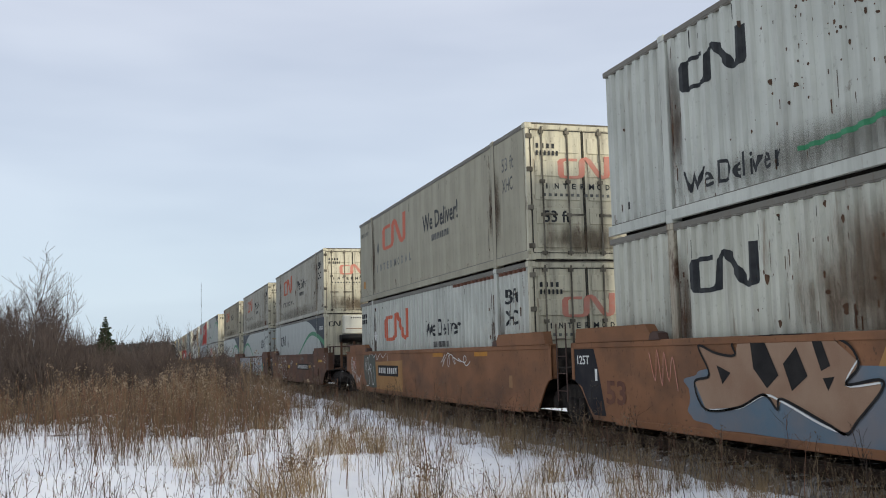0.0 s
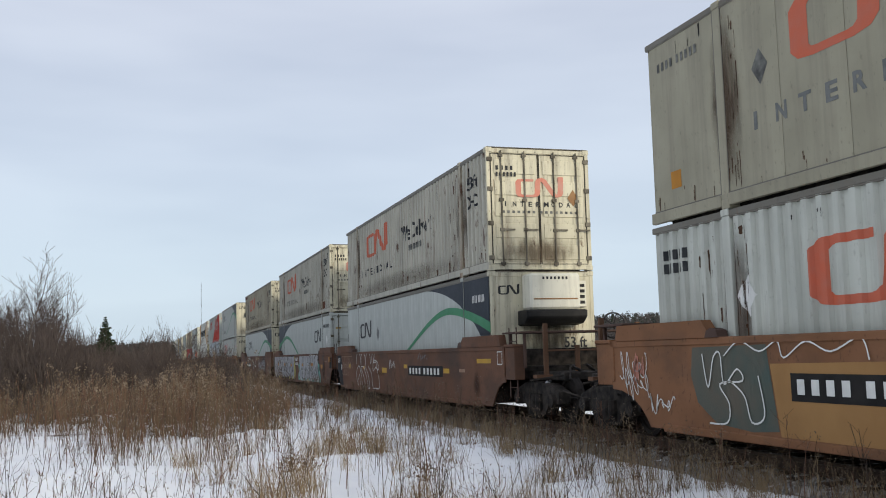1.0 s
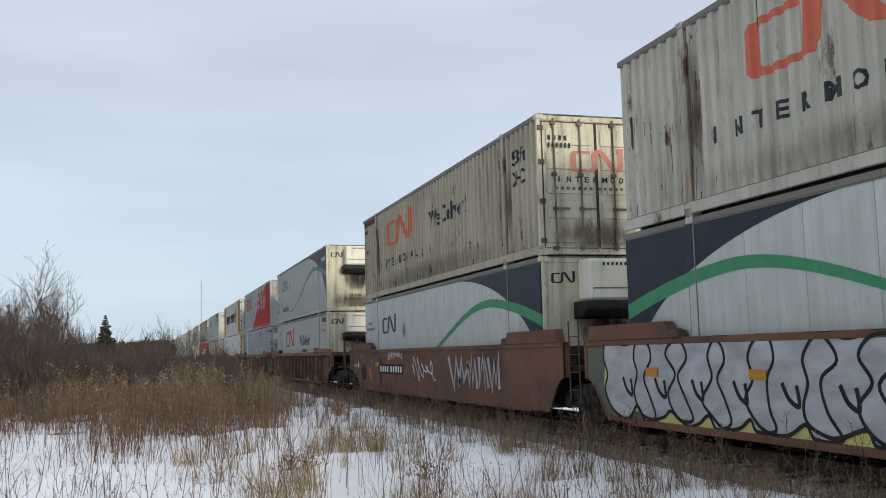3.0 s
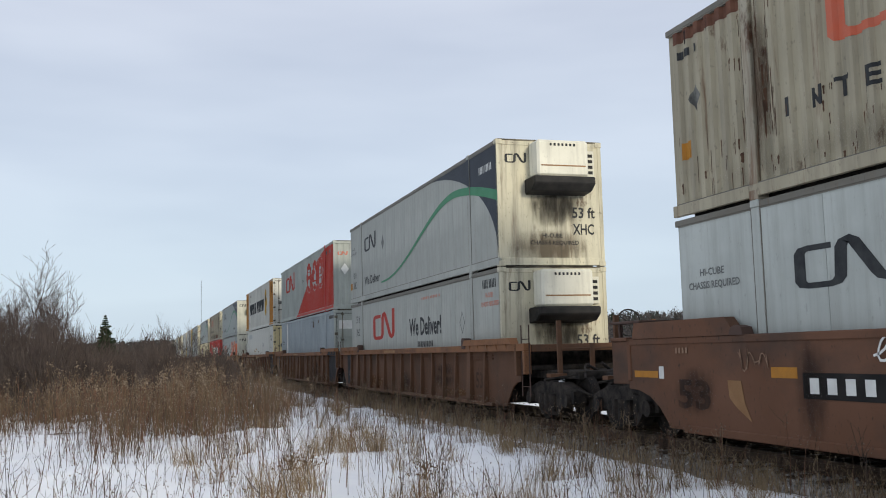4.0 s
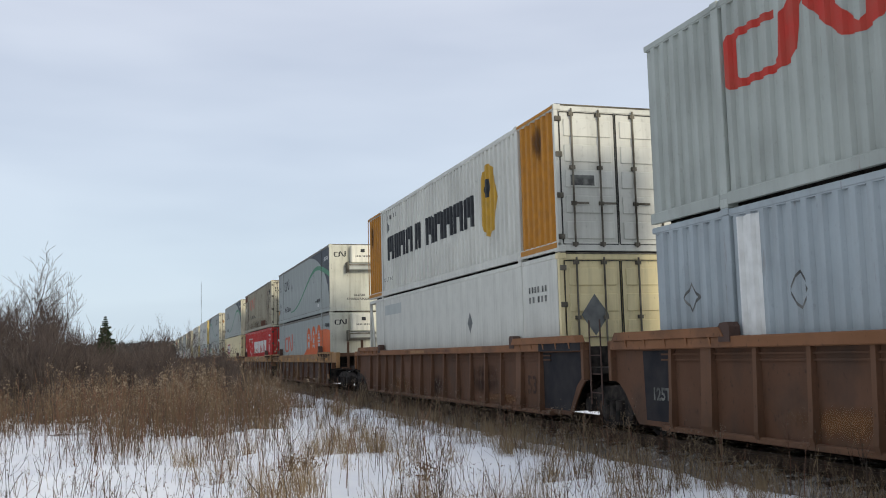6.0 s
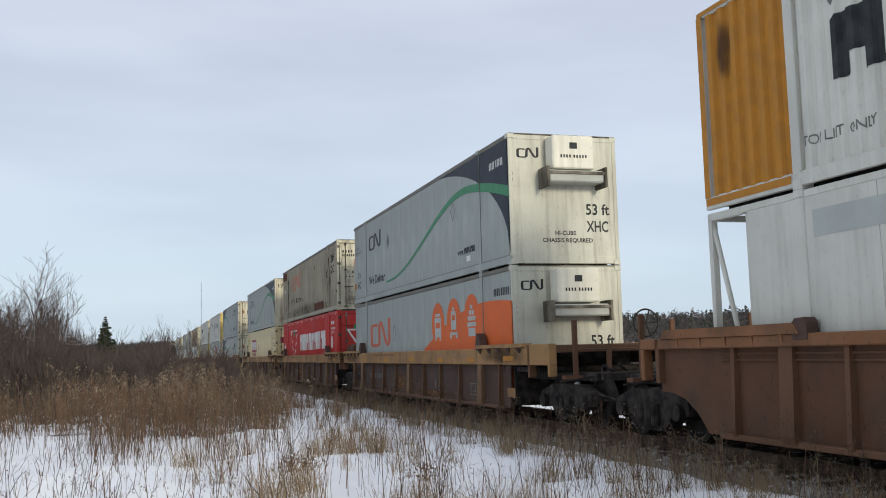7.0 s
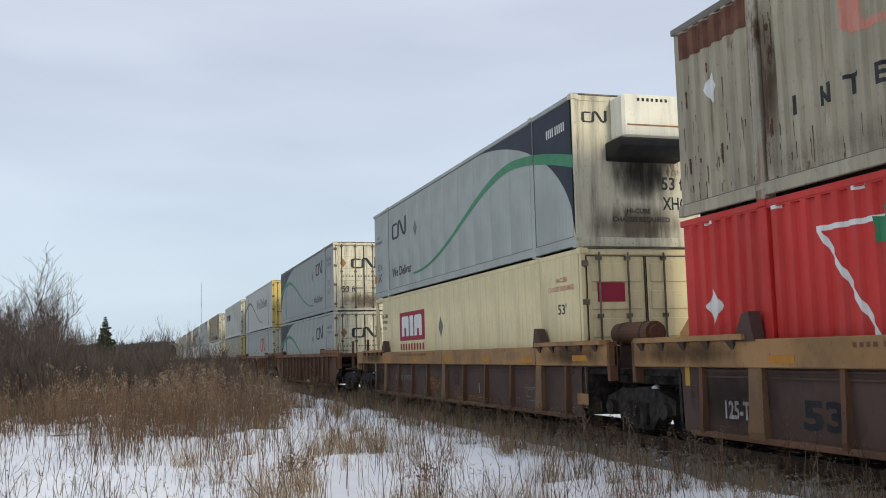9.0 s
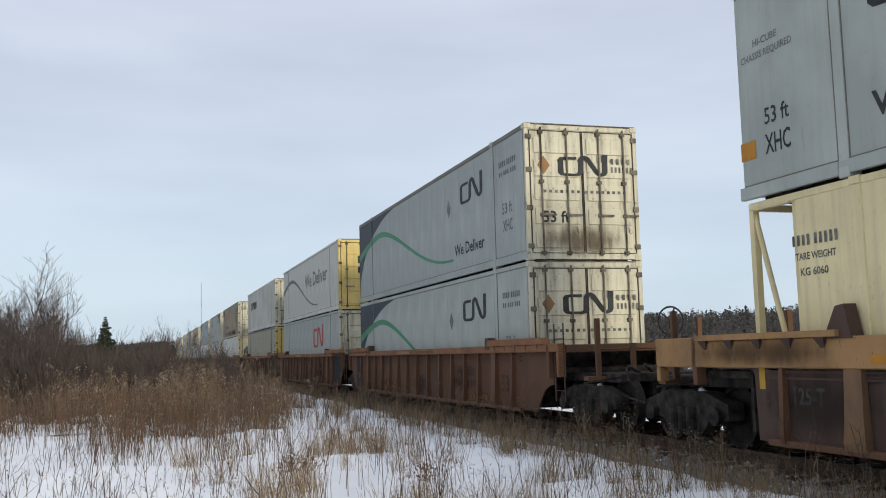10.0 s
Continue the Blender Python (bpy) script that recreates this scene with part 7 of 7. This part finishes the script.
def bare_tree(seed, h, lean, label, name="bare_tree", category="tree", depth=3, spread=0.55):
    rnd = random.Random(seed)
    t = thing(name, label, category, "bare trees of the thicket")
    segs = []
    trunk, p, d, r = [], Vector((0, 0, -0.1)), Vector((lean[0], lean[1], 1)).normalized(), 0.0105 * h
    for i in range(6):
        q = p + d * h * 0.125
        trunk.append((p.copy(), q.copy(), r, r * 0.84))
        p, r = q, r * 0.84
        d = (d + Vector((rnd.gauss(0, 0.07), rnd.gauss(0, 0.07), 0.05))).normalized()
        if i > 0:
            for _ in range(2):
                out = Vector((rnd.gauss(0, 1), rnd.gauss(0, 1), rnd.uniform(0.3, 1.0))).normalized()
                grow(rnd, q, d * 0.6 + out * spread, h * rnd.uniform(0.14, 0.24), r * 0.5, depth - 1, segs, spread)
    grow(rnd, p, d, h * 0.3, r, depth - 1, segs, spread)
    part("trunk", raw("trunk", *tubes(trunk, 6), [BARK], smooth=True), None, t)
    segs = [(a, b, max(ra, 0.006), max(rb, 0.005)) for a, b, ra, rb in segs]
    part("crown", raw("crown", *tubes(segs, 3), [TWIG]), None, t, "bare twiggy crown")
    return t


def bush(seed, h, label):
    """Many stems from one root, forked towards the top."""
    rnd = random.Random(seed)
    t = thing("bush", label, "shrub", "bare shrubs on the verge")
    segs = []
    for _ in range(34):
        a = rnd.random() * math.tau
        at = Vector((0.35 * rnd.random() * math.cos(a), 0.35 * rnd.random() * math.sin(a), -0.05))
        way = Vector((0.38 * math.cos(a) * rnd.random(), 0.38 * math.sin(a) * rnd.random(), 1))
        grow(rnd, at, way, h * rnd.uniform(0.55, 0.95), 0.011, 2 if rnd.random() < 0.6 else 1, segs, 0.42, 0.2)
    segs = [(a, b, max(ra, 0.005), max(rb, 0.004)) for a, b, ra, rb in segs]
    part("stem_mass", raw("stem_mass", *tubes(segs, 3), [TWIG]), None, t)
    return t


def spruce_tree(seed, h, label, group=""):
    """A conifer: a trunk and drooping whorls of needle sprays with gaps."""
    rng = np.random.default_rng(seed)
    t = thing("spruce", label, "tree", group)
    part("trunk", raw("trunk", *tubes([(Vector((0, 0, -0.1)), Vector((0, 0, h * 0.97)), 0.018 * h, 0.004)], 6), [BARK]), None, t)
    B = Blades()
    for z in np.linspace(0.08, 0.98, 26):
        reach = (1 - z) ** 0.85 * 0.21 * h * rng.uniform(0.7, 1.15) + 0.03
        n = int(9 + 9 * (1 - z))
        a = rng.uniform(0, math.tau, n)
        c = np.stack([np.zeros(n), np.zeros(n), np.full(n, z * h)], 1)
        tip = c + np.stack([np.cos(a) * reach, np.sin(a) * reach, rng.uniform(-0.35, 0.05, n) * reach], 1)
        B.ribbons(c, tip, 0.05 * reach, 0.02, 0, rng)
        for _ in range(8):
            k = rng.uniform(0.25, 1.0, n)[:, None]
            p = c + (tip - c) * k + rng.normal(0, 0.07, (n, 3)) * reach
            B.flakes(p, 0.055 * h * (0.35 + 0.65 * (1 - z)) * rng.uniform(0.5, 1.0, n), 0, rng)
    part("crown", B.mesh("crown", [SPRUCE]), None, t, "dark green needles")
    return t


def make_trees():
    rnd = random.Random(3)
    put = lambda ob, p, turn, k=1.0: (setattr(ob, "matrix_basis", Matrix.Translation(p) @ pose(0, 0, 0, 0, 0, turn)), setattr(ob, "scale", (k, k, k)))
    sap = bare_tree(27, 5.0, (0.16, 0.0), "tall thin leaning sapling with bare twigs", depth=3, spread=0.8)
    put(sap, spot(-6.4, 37), 0)
    kinds = [bare_tree(30 + i, 5.2, (rnd.uniform(-0.1, 0.1), 0.05), "bare grey-brown young tree in a thicket", spread=0.5) for i in range(4)]
    places = []
    for i in range(40):
        places.append((rnd.uniform(-10.5, -4.6), rnd.uniform(33, 46), rnd.uniform(0.40, 0.68)))
    for i in range(150):
        b = rnd.uniform(-9.8, -3.3)
        places.append((b, rnd.uniform(44, 76), rnd.uniform(0.55, 0.98) * (0.68 if b > -4.7 else 1.0)))
    for i in range(40):
        places.append((rnd.uniform(-9, -0.3), rnd.uniform(85, 130), rnd.uniform(0.36, 0.62)))
    for i in range(9):
        places.append((rnd.uniform(1.0, 3.0), rnd.uniform(62, 95), rnd.uniform(0.50, 0.78)))
    for i, (b, d, k) in enumerate(places):
        p = spot(b, d)
        ob = kinds[i] if i < 4 else copy_thing(kinds[i % 4], pose(0, 0, 0))
        put(ob, p, rnd.uniform(0, 360), k)
    shrubs = [bush(50 + i, 1.8, "bare reddish-brown shrub among dead weeds") for i in range(4)]
    for i in range(135):
        b, d = rnd.uniform(-10.0, 5.6), rnd.uniform(30, 88)
        p = spot(b, d)
        if p.x > 5.0:
            p.x = 4.6
        ob = shrubs[i] if i < 4 else copy_thing(shrubs[i % 4], pose(0, 0, 0))
        put(ob, p, rnd.uniform(0, 360), rnd.uniform(0.5, 1.1) * (0.8 if b > 1 else 1.0))
    first = spruce_tree(4, 8.3, "dark spruce standing above the thicket", "spruces")
    put(first, spot(-2.05, 140), 0, 0.95)
    first.scale = (1.3, 1.3, 0.95)
    for b, d, k in ((27.1, 330, 0.9), (28.4, 380, 0.8), (31.6, 370, 0.85), (-6.5, 160, 0.8), (-8.9, 75, 0.5), (-8.2, 82, 0.45), (-5.6, 95, 0.45)):
        put(copy_thing(first, pose(0, 0, 0)), spot(b, d), rnd.uniform(0, 360), k)


def make_far_woods():
    """The wooded skyline: narrow ragged crowns of bare trees with conifers among them."""
    rng = np.random.default_rng(6)
    B = Blades()
    n = 7000
    b = np.radians(np.where(rng.random(n) < 0.35, rng.uniform(-16, 3, n), rng.uniform(3, 50, n)))
    d = 215 + 255 * rng.random(n) ** 0.8
    d = np.where(b < 0.07, 230 + (d - 215) * 0.95, d)
    x, y = d * np.sin(b), d * np.cos(b)
    base = np.array([(p, q, rise(p, q)) for p, q in zip(x, y)])
    h = rng.uniform(3.6, 5.2, n) * np.where(rng.random(n) < 0.05, 1.25, 1.0)
    h = h * np.where(b > 0.1, 1.3, 1.0)
    con = (rng.random(n) < 0.16).astype(int)
    for i in (0, 1):
        s = con == i
        m = s.sum()
        top = base[s] + np.stack([np.zeros(m), np.zeros(m), h[s]], 1)
        B.ribbons(base[s], top, 0.06, 0.02, 0, rng)
        for _ in range(9):
            B.flakes(base[s] + rng.normal(0, 1, (m, 3)) * np.array([1.2, 1.2, 0.9]) + np.array([0, 0, 1.7]), 0.75, 0, rng)
        for _ in range(46):
            k = rng.uniform(0.12, 1.0, m)
            w = (1 - k) * 0.24 + 0.02 if i else 0.22 * np.sin(np.pi * np.clip(k, 0.15, 0.97)) + 0.03
            c = base[s] + np.stack([rng.normal(0, 1, m) * w * h[s] * 0.7, rng.normal(0, 1, m) * w * h[s] * 0.7, k * h[s]], 1)
            B.flakes(c, h[s] * (0.075 if i else 0.045) * rng.uniform(0.5, 1.2, m), i, rng)
    # brush beyond the track
    n = 1500
    b, d = np.radians(rng.uniform(9, 50, n)), rng.uniform(50, 160, n)
    x, y = d * np.sin(b) + 12.0, d * np.cos(b)
    base = np.array([(p, q, rise(p, q)) for p, q in zip(x, y)])
    h = rng.uniform(0.6, 1.7, n)
    for _ in range(26):
        tip = base + np.stack([rng.normal(0, 0.25, n) * h, rng.normal(0, 0.25, n) * h, h * rng.uniform(0.5, 1.0, n)], 1)
        B.ribbons(base, tip, 0.02, 0.01, 0, rng)
        B.flakes(base + (tip - base) * rng.uniform(0.3, 1.0, (n, 1)) + rng.normal(0, 0.2, (n, 3)), 0.06, 0, rng)
    ob = new("far_woods", B.mesh("far_woods", [FARWOOD, FARSPRUCE]))
    tagged(ob, "distant leafless woods with dark conifers on low hills", "woods", kind="stuff")


def make_mast():
    m = thing("radio_mast", "thin grey lattice mast far beyond the train", "mast")
    bm = bmesh.new()
    for x, y in ((0, 0), (0.2, 0), (0.1, 0.17)):
        rod(bm, (x, y, 0), (x, y, 25), 0.016, 4)
    part("legs", bm, STEEL["wheel"], m)
    bm = bmesh.new()
    for k in range(25):
        rod(bm, (0, 0, k), (0.2, 0, k + 1), 0.008, 4)
        rod(bm, (0.2, 0, k), (0.1, 0.17, k + 1), 0.008, 4)
    part("bracing", bm, STEEL["wheel"], m)
    m.location = spot(3.15, 340)


def make_dead_plant():
    p = thing("dead_plant", "low dead plant with curled brown leaves in the snow", "plant")
    rng = np.random.default_rng(2)
    B = Blades()
    n = 26
    base = np.stack([rng.normal(0, 0.05, n), rng.normal(0, 0.05, n), np.full(n, -0.02)], 1)
    tip = base + np.stack([rng.normal(0, 0.2, n), rng.normal(0, 0.2, n), rng.uniform(0.15, 0.42, n)], 1)
    B.ribbons(base, tip, 0.004, 0.002, 0, rng)
    part("stem_mass", B.mesh("stem_mass", [RUSSET]), None, p)
    B = Blades()
    for _ in range(4):
        B.flakes(base + (tip - base) * rng.uniform(0.4, 1.0, (n, 1)) + rng.normal(0, 0.03, (n, 3)), 0.028, 0, rng)
    part("foliage", B.mesh("foliage", [LEAF]), None, p, "curled brown leaves")
    for b, d, k in ((8.2, 14.4, 1.0), (9.0, 14.2, 0.8), (15.9, 14.0, 0.9)):
        ob = p if k == 1.0 else copy_thing(p, pose(0, 0, 0))
        ob.location = spot(b, d)
        ob.scale = (k, k, k)


make_weeds()
make_trees()
make_far_woods()
make_mast()
make_dead_plant()


def gone(t):
    """How far the train has rolled after t seconds."""
    return 21.21 * t + 0.003 * t * t


def motions():
    for ob, x, y, z in MOVERS:
        walk(ob, [(t, pose(x, y - gone(t), z)) for t in (0.0, 2.5, 5.0, 7.5, 10.0)])


motions()
